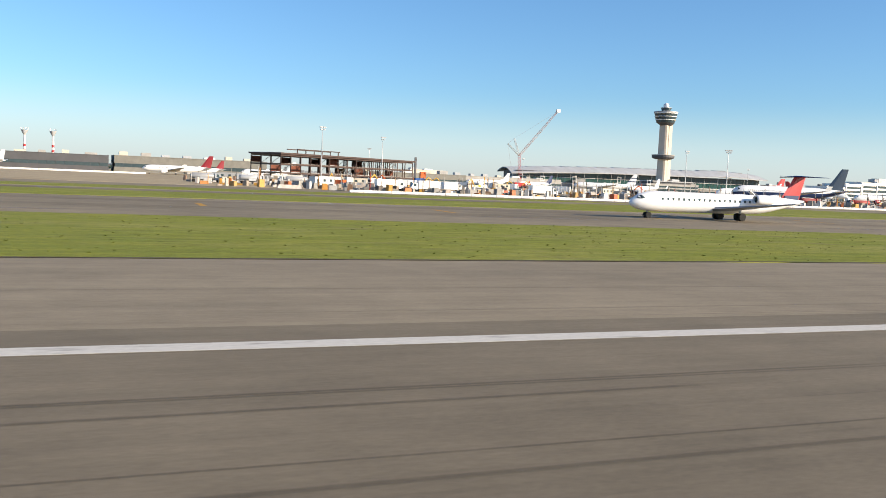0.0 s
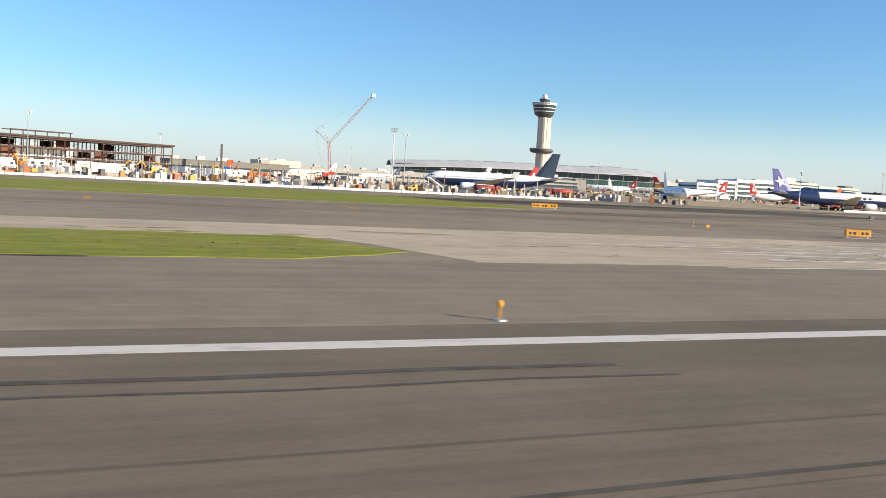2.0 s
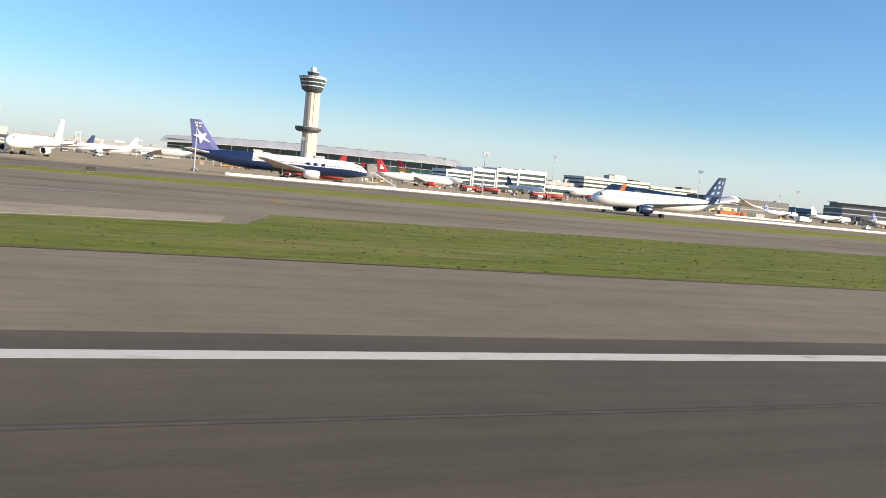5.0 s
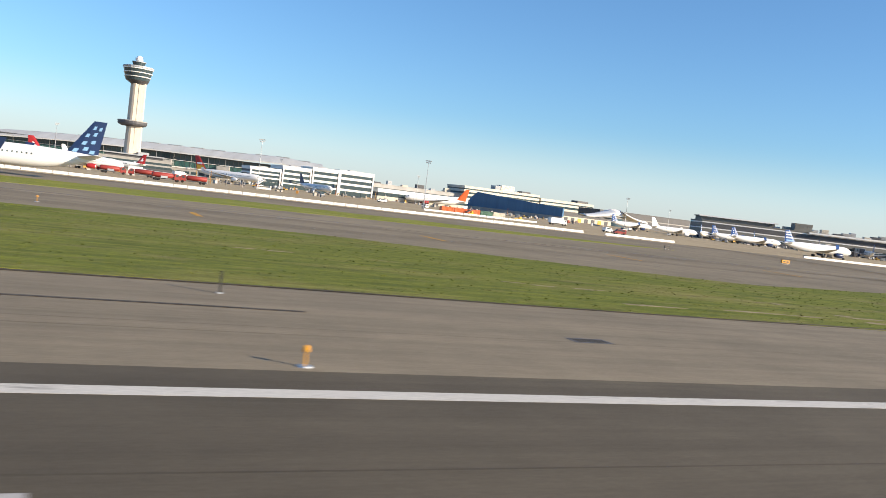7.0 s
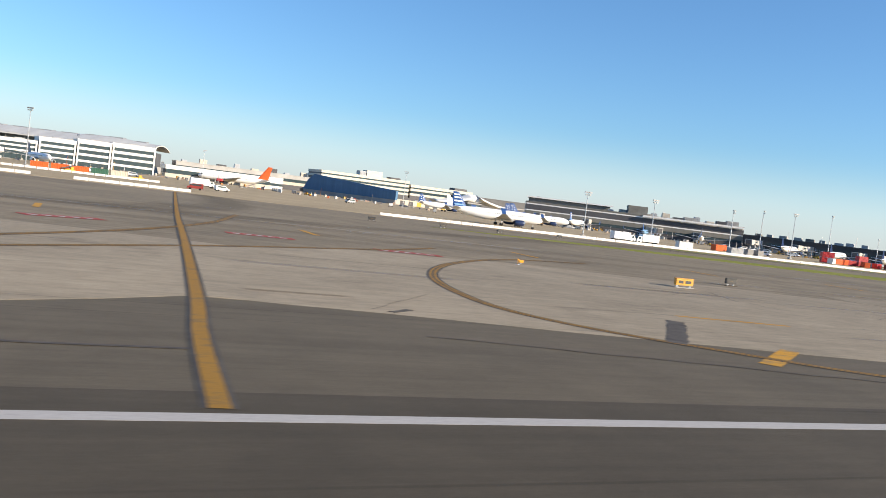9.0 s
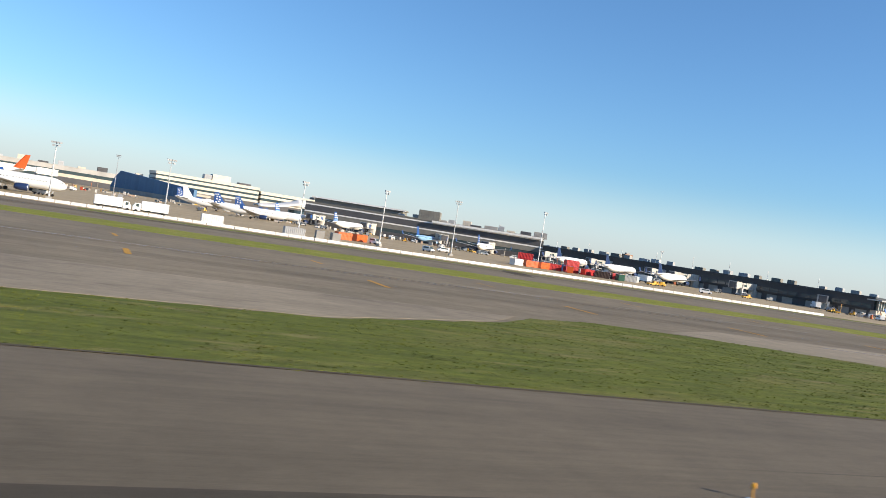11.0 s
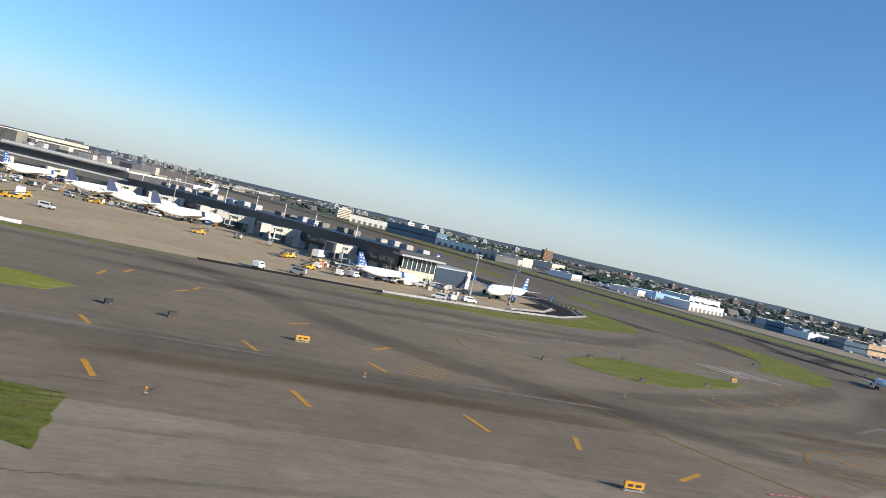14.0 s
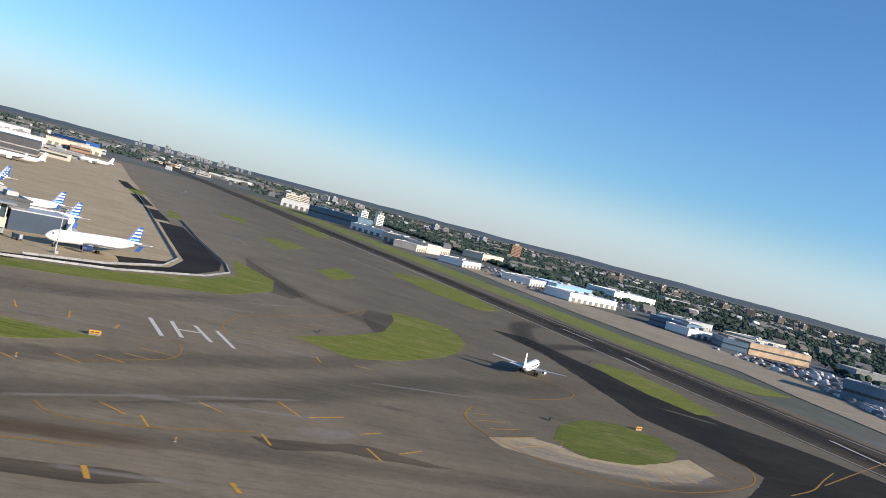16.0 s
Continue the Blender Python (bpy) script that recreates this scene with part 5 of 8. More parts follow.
def striped_offices():
    t, L, z = band_block("striped_office_building", "office block striped in white bands and dark glass", (932, 876), (1032, 884), 40,
                         [(9.5, "wall", "darkwall"), (11.6, "wall", "ivory"), (13.6, "glass", "glass"), (16.0, "wall", "ivory"), (18.0, "glass", "glass"), (20.6, "wall", "ivory"), (22.0, "glass", "glass"), (24.0, "wall", "ivory")])
    roof_unit(t, 56, 14, z, 18, 12, 6.4, "ivory", "plant_house")
    roof_unit(t, 48, 14, z, 7, 10, 5.2, "greypaint", "plant_house")
    roof_unit(t, 82, 10, z, 12, 10, 2.4, "darkwall")
    t2, L, z = band_block("office_wing", "lower white office wing striped with dark glass", (1034, 884), (1112, 892), 34,
                          [(10, "wall", "darkwall"), (12.4, "wall", "ivory"), (15, "glass", "glass"), (17.4, "wall", "ivory"), (18.8, "glass", "glass"), (21.0, "wall", "ivory")])
    roof_unit(t2, 58, 6, z, 16, 12, 3.0, "darkwall")
    # blue sheet wall in front
    t, L = standing("blue_screen_wall", "long deep blue sheet-metal screen wall with sloping end", "wall", (889, 778), (945, 690))
    bm = bmesh.new()
    loft(bm, [[(0, y, 3.6), (5, y, 12.0), (12, y, 17.6), (L, y, 11.2), (L, y, 3.6)] for y in (0, 3)])
    part("sheeting", bm, M["bluewall"], t)
    part("plinth", boxed((0.4, L - 0.4, 0.3, 2.7, 0, 3.6)), M["conc"], t)
    rib = part("rib", boxed((0, 0.2, -0.1, 0.02, 3.7, 11.0)), M["bluewall"], t, at=pose(12, 0, 0))
    for k in range(1, 22):
        again(rib, pose(12 + k * 3.4, 0, 0))
    t, L, z = band_block("cargo_shed", "low cream shed with dark doors", (943, 700), (1010, 706), 18, [(4.6, "wall", "cream"), (6.2, "wall", "darkwall")])
    for k in range(8):
        part("shed_door", boxed((0, 4.2, -0.12, 0.1, 0, 3.8)), M["darkwall" if k % 3 else "yellow"], t, at=pose(3 + k * 8, 0, 0))


striped_offices()


def winged_terminal():
    """A white thin-shell terminal with two rising wings."""
    t = thing("shell_roof_terminal", "white concrete shell terminal with wing-like roofs", "terminal", pose(1044, 752, 0, 0, 0, 4) @ Matrix.Scale(0.8, 4))
    for sx, name in ((1, "shell_wing"), (-1, "shell_wing")):
        bm = bmesh.new()
        rows = []
        for k in range(13):
            f = k / 12
            row = []
            for j in range(7):
                g = j / 6 - 0.5
                x = sx * (4 + 46 * f)
                zz = 8 + 13.5 * (1 - f) ** 1.2 - 16 * g * g * (1 - 0.5 * f) + 3.5 * f * f
                row.append((x, g * (36 - 18 * f), max(zz, 1.5)))
            rows.append(row + [(p[0], p[1], p[2] - 0.9) for p in row[::-1]])
        loft(bm, rows)
        part(name, bm, M["panel"], t, "smooth white concrete roof shell", True)
    bm = bmesh.new()
    loft(bm, [ring(15, 0, 24, 0.7), ring(14, 10, 24, 0.7)])
    part("glass_hall", bm, M["glass"], t)
    bm = bmesh.new()
    loft(bm, [[(x, y, z) for x, y, z in ring(r, zz, 20, 0.8)] for r, zz in ((16, 13), (15, 16.5), (11, 19.4), (5, 21.2), (0.6, 21.8))])
    part("crown", bm, M["panel"], t, "", True)
    t, L, z = band_block("parking_garage", "dark grey multi-level block behind the shell terminal", (1073, 820), (1205, 828), 40, [(4, "wall", "darkwall"), (5, "wall", "conc"), (9, "wall", "darkwall"), (10, "wall", "conc"), (16, "wall", "darkwall")], "darkroof")


winged_terminal()


def jet_bridge(at, length, group="jet bridges"):
    t = thing("jet_bridge", "white jet bridge on a wheeled leg beside the concourse", "jet bridge", at, group)
    bm = bmesh.new()
    rings = []
    for k in range(int(length / 1.5) + 1):
        for o, g in ((0.0, 0.0), (0.55, 0.0), (0.6, 0.1), (1.4, 0.1)):
            g += 0.14 if k * 1.5 < length * 0.55 else 0.0
            y = -min(1.5 * k + o, length)
            rings.append([(-1.6 - g, y, 4.0 - g), (1.6 + g, y, 4.0 - g), (1.6 + g, y, 6.9 + g), (-1.6 - g, y, 6.9 + g)])
    loft(bm, rings)
    part("tunnel", bm, M["bridgewall"], t)
    part("tunnel_window", boxed((-1.86, 1.86, -length * 0.9, -length * 0.6, 5.2, 6.2)), M["glass"], t)
    part("cab", boxed((-2.3, 2.3, -length - 4.2, -length, 3.6, 7.3), (-2.6, 2.6, -length - 4.9, -length - 4.2, 3.5, 7.4)), M["bridgewall"], t)
    part("hood", boxed((-1.9, 1.9, -length - 5.4, -length - 4.9, 3.7, 7.0)), M["darkwall"], t, "dark folded hood")
    leg = part("leg", boxed((-2.0, -1.5, -length * 0.85 - 0.3, -length * 0.85 + 0.3, 0.9, 6.0), (1.5, 2.0, -length * 0.85 - 0.3, -length * 0.85 + 0.3, 0.9, 6.0), (-2.2, 2.2, -length * 0.85 - 0.5, -length * 0.85 + 0.5, 0.5, 1.0)), M["greypaint"], t)
    part("wheel", tubed(((-2.4, -length * 0.85, 0.5), (-1.6, -length * 0.85, 0.5), 0.5), ((1.6, -length * 0.85, 0.5), (2.4, -length * 0.85, 0.5), 0.5), n=12), M["black"], leg)
    part("rotunda", tubed(((0, 0.5, 0), (0, 0.5, 7.4), 2.4), n=14), M["bridgewall"], t)
    part("stair", boxed((2.4, 3.6, -length - 1, -length + 4, 1.8, 2.1), (2.4, 3.6, -length - 1, -length - 0.6, 2.0, 4.4)), M["steel"], t)
    return t


CONC_PATH = [(1000, 566), (1068, 528), (1138, 492), (1186, 418), (1217, 354), (1234, 321)]


def jet_concourse():
    """The long dark-roofed concourse whose pier runs out to the runway."""
    t, L, z = band_block("jet_terminal_hall", "grey terminal hall with roof plant and pale eaves", (1000, 566), (1138, 492), 46,
                         [(3.5, "wall", "darkwall"), (5.6, "glass", "glass"), (8.6, "wall", "darkconc"), (9.4, "wall", "panel"), (13.2, "wall", "darkwall"), (14.0, "wall", "panel"), (14.8, "wall", "darkconc")], "greyroof", "terminal")
    bm = bmesh.new()
    for x0, x1, y0 in ((2, 62, 16),):
        box(bm, x0, x1, y0, y0 + 22, z, z + 3.6)
        box(bm, x0 - 1, x1 + 1, y0 - 1, y0 + 23, z + 3.6, z + 4.4)
    part("upper_hall", bm, M["darkconc"], t, "set-back upper hall with flat eaves")
    part("upper_fascia", boxed((0, 64, 13.8, 14.8, z + 3.6, z + 4.5)), M["panel"], t, "white fascia")
    part("eaves_strip", boxed((84, 156, -2.4, 2, z - 0.9, z + 0.4)), M["panel"], t, "bright white eaves strip")
    for k in range(12):
        roof_unit(t, 60 + k * 8 + (k % 3), 8 + (k * 7) % 20, z, 4 + (k % 4) * 1.6, 5, 1.6 + (k % 3) * 1.1, ("greypaint", "cream", "darkwall", "conc")[k % 4])
    roof_unit(t, 74, 4, z, 14, 10, 6.2, "darkconc", "plant_house")
    for i, (a, b) in enumerate(zip(CONC_PATH[2:], CONC_PATH[3:])):
        p, L = standing("concourse_pier", "long dark-roofed concourse pier on the apron", "terminal", a, b, "pier sections")
        part("ground_floor", boxed((0, L, 1.5, 22, 0, 3.8)), M["darkwall"], p)
        part("upper_floor", boxed((0, L, 0, 24, 3.8, 9.4)), M["darkroof"], p, "black ribbed metal cladding")
        pane_row(p, 1, L - 1, -0.02, 4.6, 6.6, max(4, int(L / 5)), M["glass"], 0.5)
        part("roof_edge", boxed((-0.4, L + 0.4, -0.6, 24.6, 9.4, 10.2)), M["darkroof"], p)
        part("roof", boxed((0, L, 0.4, 23.6, 10.2, 10.5)), M["darkroof"], p)
        pane_row(p, 2, L - 2, 1.45, 0, 3.2, max(3, int(L / 8)), M["conc"], 3.0, "ground_door")
        rng = random.Random(i)
        for k in range(int(L / 9)):
            roof_unit(p, 3 + k * 9 + rng.uniform(-1, 1), 15 + rng.uniform(0, 4), 10.5, rng.uniform(3, 6), 4, rng.uniform(1.2, 2.4), rng.choice(("greypaint", "conc", "conc", "darkconc")))
        for k in range(int(L / 22)):
            part("roof_mast", tubed(((0, 0, 0), (0, 0, rng.uniform(4, 7)), 0.14)), M["panel"], p, at=pose(8 + k * 22, 3, 10.4))
    # glazed pier head and its long white tail building
    p, L = standing("glazed_terminal", "glazed pier head with thin overhanging roof", "terminal", (1235, 319), (1250.5, 321))
    part("ground_floor", boxed((0, L, 1, 22, 0, 3.9)), M["cream"], p)
    part("glazed_floor", boxed((0.3, L - 0.3, 0.6, 21, 3.9, 8.6)), M["glass"], p)
    post = part("mullion", boxed((0, 0.25, 0.3, 0.65, 3.9, 8.6)), M["panel"], p, at=pose(0.4, 0, 0))
    for k in range(1, 8):
        again(post, pose(0.4 + k * (L - 1.1) / 7, 0, 0))
    part("roof", boxed((-2, L + 2, -2.5, 24, 8.6, 9.3)), M["greyroof"], p)
    p, L = standing("end_terminal", "dark blue-grey end block of the pier with a white end wall", "terminal", (1251, 323), (1269, 332))
    part("block", boxed((0, L - 1, 0, 12, 0, 6.8)), M["darkfin"], p)
    part("end_wall", boxed((L - 1, L + 1.2, -0.6, 12.6, 0, 7.4)), M["panel"], p, "white end wall")
    part("roof", boxed((-0.3, L, -0.3, 12.3, 6.8, 7.2)), M["greypaint"], p)


jet_concourse()
for a, b in zip(CONC_PATH, CONC_PATH[1:]):
    d = Vector((b[0] - a[0], b[1] - a[1]))
    n = Vector((d.y, -d.x)).normalized()
    k = 12.0
    while k < d.length - 6:
        p = Vector(a) + d.normalized() * k - n * 0.5
        jet_bridge(pose(p.x, p.y, 0, 0, 0, heading(a, b) + random.choice((-24, -12, 16))), random.uniform(10, 14))
        k += 34


def steel_frame():
    """A building going up: bare columns and beams on three levels."""
    t, L = standing("steel_frame", "unfinished building of bare rust-red steel columns and beams", "construction", (100, 454), (189, 504))
    nx, ny, dz = 16, 4, 4.6
    sx, sy = L / (nx - 1), 8.0
    col = part("column", boxed((-0.2, 0.2, -0.2, 0.2, 0, dz * 3), (-0.4, 0.4, -0.4, 0.4, 0, 0.3)), M["rust"], t)
    for i in range(nx):
        for j in range(ny):
            if i or j:
                again(col, pose(i * sx, j * sy, 0))
    beam = part("beam", boxed((0, sx, -0.25, 0.25, -0.75, 0), (0, sx, -0.38, 0.38, -0.1, 0.0)), M["rust"], t, at=pose(0, 0, dz))
    cross = part("cross_beam", boxed((-0.2, 0.2, 0, sy, -0.6, 0)), M["fireproof"], t, at=pose(0, 0, dz))
    for lev in (1, 2, 3):
        for i in range(nx):
            for j in range(ny):
                if i < nx - 1 and (lev, i, j) != (1, 0, 0):
                    again(beam, pose(i * sx, j * sy, dz * lev))
                if j < ny - 1 and (lev, i, j) != (1, 0, 0):
                    again(cross, pose(i * sx, j * sy, dz * lev))
    part("deck", boxed((0, L, 0, sy * 3, dz + 0.05, dz + 0.25), (L * 0.1, L, sy, sy * 3, dz * 2 + 0.05, dz * 2 + 0.25)), M["conc"], t, "pale metal floor deck")
    part("roof_deck", boxed((-1, L + 1, -1, sy * 3 + 1, dz * 3 + 0.05, dz * 3 + 0.9)), M["rust"], t, "dark roof deck edge")
    part("upper_frame", boxed(*[(18 + k * 6, 18.4 + k * 6, 8, 8.4, dz * 3, dz * 3 + 3) for k in range(6)], (18, 49, 7.6, 8.6, dz * 3 + 3, dz * 3 + 3.5), (18, 49, 15.6, 16.6, dz * 3 + 3, dz * 3 + 3.5)), M["rust"], t)
    brace = part("cross_brace", tubed(((0, 0, 0), (sx, 0, dz), 0.14), n=6), M["fireproof"], t, at=pose(sx, 0, 0))
    rng = random.Random(91)
    for k in range(34):
        again(brace, pose(rng.randint(0, nx - 2) * sx, rng.randint(0, ny - 1) * sy, dz * (k % 3)))
    sheet = part("wall_sheet", boxed((0.3, sx - 0.3, -0.1, 0.1, 0.4, dz - 1.0)), M["brickdust"], t, "rust-red primed wall panel", at=pose(2 * sx, sy, dz))
    for k in range(20):
        again(sheet, pose(rng.randint(0, nx - 2) * sx, rng.randint(1, ny - 1) * sy, dz * rng.randint(0, 2)))


steel_frame()


def crane():
    t = thing("crawler_crane", "red and white lattice boom crane on the building site", "crane", pose(297, 577, 0, 0, 0, 0))
    part("crawler", boxed((-4, 4, -3.6, -2.2, 0, 1.5), (-4, 4, 2.2, 3.6, 0, 1.5)), M["black"], t)
    part("cab_house", boxed((-5, 3, -2, 2, 1.6, 4.6), (2.2, 3.8, -2, -0.5, 1.8, 4.2)), M["red"], t)

    def lattice(name, p, q, w, n, m):
        p, q = Vector(p), Vector(q)
        d = (q - p).normalized()
        u = d.cross(Vector((0, 1, 0))).normalized()
        v = Vector((0, 1, 0))
        c = [u * w + v * w, u * w - v * w, -u * w - v * w, -u * w + v * w]
        bm = bmesh.new()
        for o in c:
            tube(bm, p + o * 0.4, p + d * 3 + o, 0.09, n=5)
            tube(bm, p + d * 3 + o, q + o * 0.6, 0.09, n=5)
        for k in range(n):
            a, b = p + (q - p) * (k / n), p + (q - p) * ((k + 1) / n)
            for i in range(4):
                tube(bm, a + c[i], b + c[(i + 1) % 4], 0.04, n=4)
        part(name, bm, m, t)

    lattice("mast", (0, 0, 4), (-1.5, 0, 24), 0.9, 9, M["red"])
    lattice("boom", (-1.5, 0, 24), (27, -2, 57.5), 0.65, 18, M["fadedred"])
    lattice("back_strut", (-1.5, 0, 24), (-11, 0, 32), 0.5, 5, M["greypaint"])
    lattice("back_strut", (-1.5, 0, 24), (-6, 0, 36), 0.5, 5, M["greypaint"])
    part("stay", tubed(((-11, 0, 32), (-6, 0, 36), 0.1), ((-6, 0, 36), (27, -2, 57.5), 0.06), ((-11, 0, 32), (-5, 0, 4.5), 0.08), n=5), M["steel"], t)
    part("boom_head", boxed((26, 28.6, -3, -1, 56.6, 58.8)), M["panel"], t, "white boom head")


crane()

# low blocks behind the first stretch
rng = random.Random(62)
for k in range(48):
    x, y = rng.uniform(900, 1190), rng.uniform(840, 1700)
    if k > 37:
        x, y = rng.uniform(1270, 1420), rng.uniform(1950, 2300)
    w, d, h, m = rng.uniform(18, 50), rng.uniform(12, 26), rng.uniform(4.5, 9), rng.choice(("cream", "conc", "tan", "conc", "brick", "cream", "greypaint", "darkconc"))
    t, L = standing("far_terminal_block", "low weathered terminal or depot block far over the apron", "building", (x, y), (x + w, y + rng.uniform(-8, 8)), "far blocks")
    part("wall", boxed((0, L, 0, d, 0, h)), M[m], t)
    part("window_strip", boxed((1, L - 1, -0.12, 0.1, h * 0.45, h * 0.72)), M["glass"], t)
    part("roof", boxed((-0.4, L + 0.4, -0.4, d + 0.4, h, h + 0.6)), M["conc"], t)
    part("roof_house", boxed((L * 0.3, L * 0.3 + 6, d * 0.3, d * 0.3 + 5, h + 0.6, h + 3)), M["greypaint"], t)
for a, b, d, h, m, lab in (((-240, 700), (20, 712), 40, 11.5, "darkwall", "long low dark terminal block on the apron"), ((24, 716), (140, 722), 34, 12.0, "darkconc", "low grey terminal block on the apron"),
                           ((200, 640), (286, 652), 30, 8.0, "darkconc", "low grey concourse behind the building site"), ((290, 800), (330, 806), 22, 12.6, "cream", "white banded hall behind the building site"),
                           ((330, 820), (470, 830), 30, 9.0, "conc", "low grey concourse with window strip"), ((836, 690), (850, 692), 12, 9, "panel", "small white block on the apron"),
                           ((1118, 900), (1165, 905), 30, 11, "cream", "low cream terminal block"), ((930, 1000), (1010, 1003), 40, 15, "greypaint", "grey terminal block far over the apron")):
    t, L, z = band_block("low_terminal_block", lab, a, b, d, [(h * 0.32, "wall", m), (h * 0.55, "glass", "glass"), (h, "wall", m)])
    rng = random.Random(int(a[0]) + 999)
    for k in range(int(L / 16)):
        roof_unit(t, 4 + k * 16, rng.uniform(4, d * 0.4), z, rng.uniform(4, 9), 5, rng.uniform(1.2, 3.4), rng.choice(("greypaint", "panel", "conc", "cream")))
for x in (-72, -40):
    t = thing("radar_tower", "slim red and white tower with a wide lattice head", "tower", pose(x, 1200, 0))
    part("stem", tubed(((0, 0, 0), (0, 0, 40), 1.9, 1.2), n=12), M["offwhite"], t)
    bm = bmesh.new()
    loft(bm, [ring(1.3, 38, 16), ring(3.4, 42, 16), ring(4.2, 44, 16)])
    part("head", bm, M["greypaint"], t)
    part("rail", tubed(*[((4.2 * math.cos(k), 4.2 * math.sin(k), 44), (4.6 * math.cos(k), 4.6 * math.sin(k), 47), 0.25) for k in (0.3, 1.3, 2.4, 3.4, 4.5, 5.5)]), M["steel"], t)
    for z in (12, 18, 24):
        part("red_band", tubed(((0, 0, z), (0, 0, z + 3), 1.95 - z * 0.018 + 0.06), n=12), M["red"], t)


# ---- aircraft ----
def fuselage_ring(x, r, zc, n=18, squash=1.04):
    return [(x, r * math.cos(k * math.tau / n), zc + r * squash * math.sin(k * math.tau / n)) for k in range(n)]


NOSE = ((0.0, 0.05, -0.20), (0.008, 0.26, -0.18), (0.022, 0.48, -0.14), (0.045, 0.70, -0.09), (0.075, 0.87, -0.04), (0.11, 0.97, -0.01), (0.15, 1.0, 0.0))
TAIL = ((0.64, 1.0, 0.0), (0.72, 0.95, 0.04), (0.80, 0.78, 0.14), (0.88, 0.54, 0.28), (0.95, 0.30, 0.42), (1.0, 0.09, 0.52))


def section(x, chord, y, z, thick):
    """A wing section lying in the x-z plane at y, its nose at x."""
    return [(x - chord * f, y, z + chord * thick * g) for f, g in ((0, 0), (0.08, 0.5), (0.35, 0.62), (1.0, 0.05), (0.6, -0.25), (0.12, -0.38))]


def airliner(name, label, at, length=37.6, dia=4.0, span=34.0, fin=5.9, kind="twin", body="white", belly=None, fin_mat="blue", engine="white", rear=None, marks=None, group="parked airliners", tip=True, letters=None):
    """An airliner, nose along +x, wheels on the ground."""
    t = thing(name, label, "airplane", at, group)
    R = dia / 2
    up = R + (1.55 if kind == "twin" else 1.0) * dia / 4.0 + 0.25
    X = lambda f: length * (0.5 - f)
    bm = bmesh.new()
    rings = [fuselage_ring(X(f), R * r, up + R * zo) for f, r, zo in NOSE + ((0.35, 1, 0), (0.5, 1, 0)) + TAIL]
    fs = loft(bm, rings)
    mats = [M[body], M[belly or body], M[rear or body]]
    bmesh.ops.recalc_face_normals(bm, faces=bm.faces)
    for f in fs:
        c = f.calc_center_median()
        if rear and c.x < X(0.66) + (c.z - up) * 1.2:
            f.material_index = 2
        elif belly and f.normal.z < 0.05:
            f.material_index = 1
    part("fuselage", bm, mats, t, "", True)
    bm = bmesh.new()
    for s in (-1, 1):
        pts = [(X(0.030), s * R * 0.40, up + R * 0.30), (X(0.046), s * R * 0.62, up + R * 0.22), (X(0.062), s * R * 0.70, up + R * 0.34), (X(0.052), s * R * 0.45, up + R * 0.56), (X(0.040), s * R * 0.12, up + R * 0.50)]
        o = Vector((0.05, s * 0.06, 0.05))
        loft(bm, [[Vector(p) - o * 2 for p in pts], [Vector(p) + o for p in pts]])
    part("cockpit_window", bm, M["glass"], t)
    bm = bmesh.new()
    for s in (-1, 1):
        n = int(length * 0.56 / 0.85)
        for k in range(n):
            x = X(0.15) - k * 0.85
            box(bm, x - 0.13, x + 0.13, s * R * 0.965 - 0.05, s * R * 0.965 + 0.05, up + R * 0.16, up + R * 0.16 + 0.34)
    part("cabin_window_band", bm, M["glass"], t)["kind"] = "stuff"
    if letters:
        for k in range(3):
            x = X(0.24) - k * length * 0.042
            for s in (-1, 1):
                part("lettering", boxed((x - length * 0.02, x, s * R * 0.99 - 0.05, s * R * 0.99 + 0.05, up + R * 0.08, up + R * 0.42)), M[letters], t, "plain dark bar in place of lettering")
    # wings
    rootx, rc, tc = X(0.335 if kind == "twin" else 0.42), length * 0.19, length * 0.045
    half = span / 2
    sweep = half * 0.50
    for s in (-1, 1):
        bm = bmesh.new()
        loft(bm, [section(rootx, rc, s * R * 0.55, up - R * 0.62, 0.13), section(rootx - sweep * 0.36, rc * 0.62, s * half * 0.38, up - R * 0.55 + half * 0.03, 0.11), section(rootx - sweep, tc, s * half, up - R * 0.5 + half * 0.10, 0.10)])
        wing = part("wing", bm, M["greypaint"], t, "light grey swept wing")
        if tip:
            bm = bmesh.new()
            zz = up - R * 0.5 + half * 0.10
            loft(bm, [[(rootx - sweep - tc * f, s * half, zz), (rootx - sweep - tc * f - 0.9, s * (half + 0.45), zz + 2.0), (rootx - sweep - tc * f - 0.9, s * (half + 0.40), zz + 2.0), (rootx - sweep - tc * f, s * half - 0.15, zz)] for f in (0, 1)])
            part("winglet", bm, M[fin_mat if fin_mat in ("blue", "navy") else body], wing)
    # engines
    for s in (-1, 1):
        if kind == "twin":
            ex, ey, ez, er, el = rootx + rc * 0.10, s * half * 0.335, up - R * 1.02, dia * 0.26, dia * 1.05
        else:
            ex, ey, ez, er, el = X(0.70), s * R * 1.75, up + R * 0.55, dia * 0.24, dia * 1.3
        prof = ((0.52, 0.80), (0.50, 0.95), (0.36, 1.06), (0.0, 1.08), (-0.30, 0.92), (-0.42, 0.70))
        circ = lambda x, r: [(ex + el * x, ey + er * r * math.cos(k * math.tau / 16), ez + er * r * math.sin(k * math.tau / 16)) for k in range(16)]
        bm = bmesh.new()
        loft(bm, [circ(0.42, 0.78)] + [circ(x, r) for x, r in prof] + [circ(-0.40, 0.5)], False)
        e = part("engine", bm, M[engine], t, "", True)
        bm = bmesh.new()
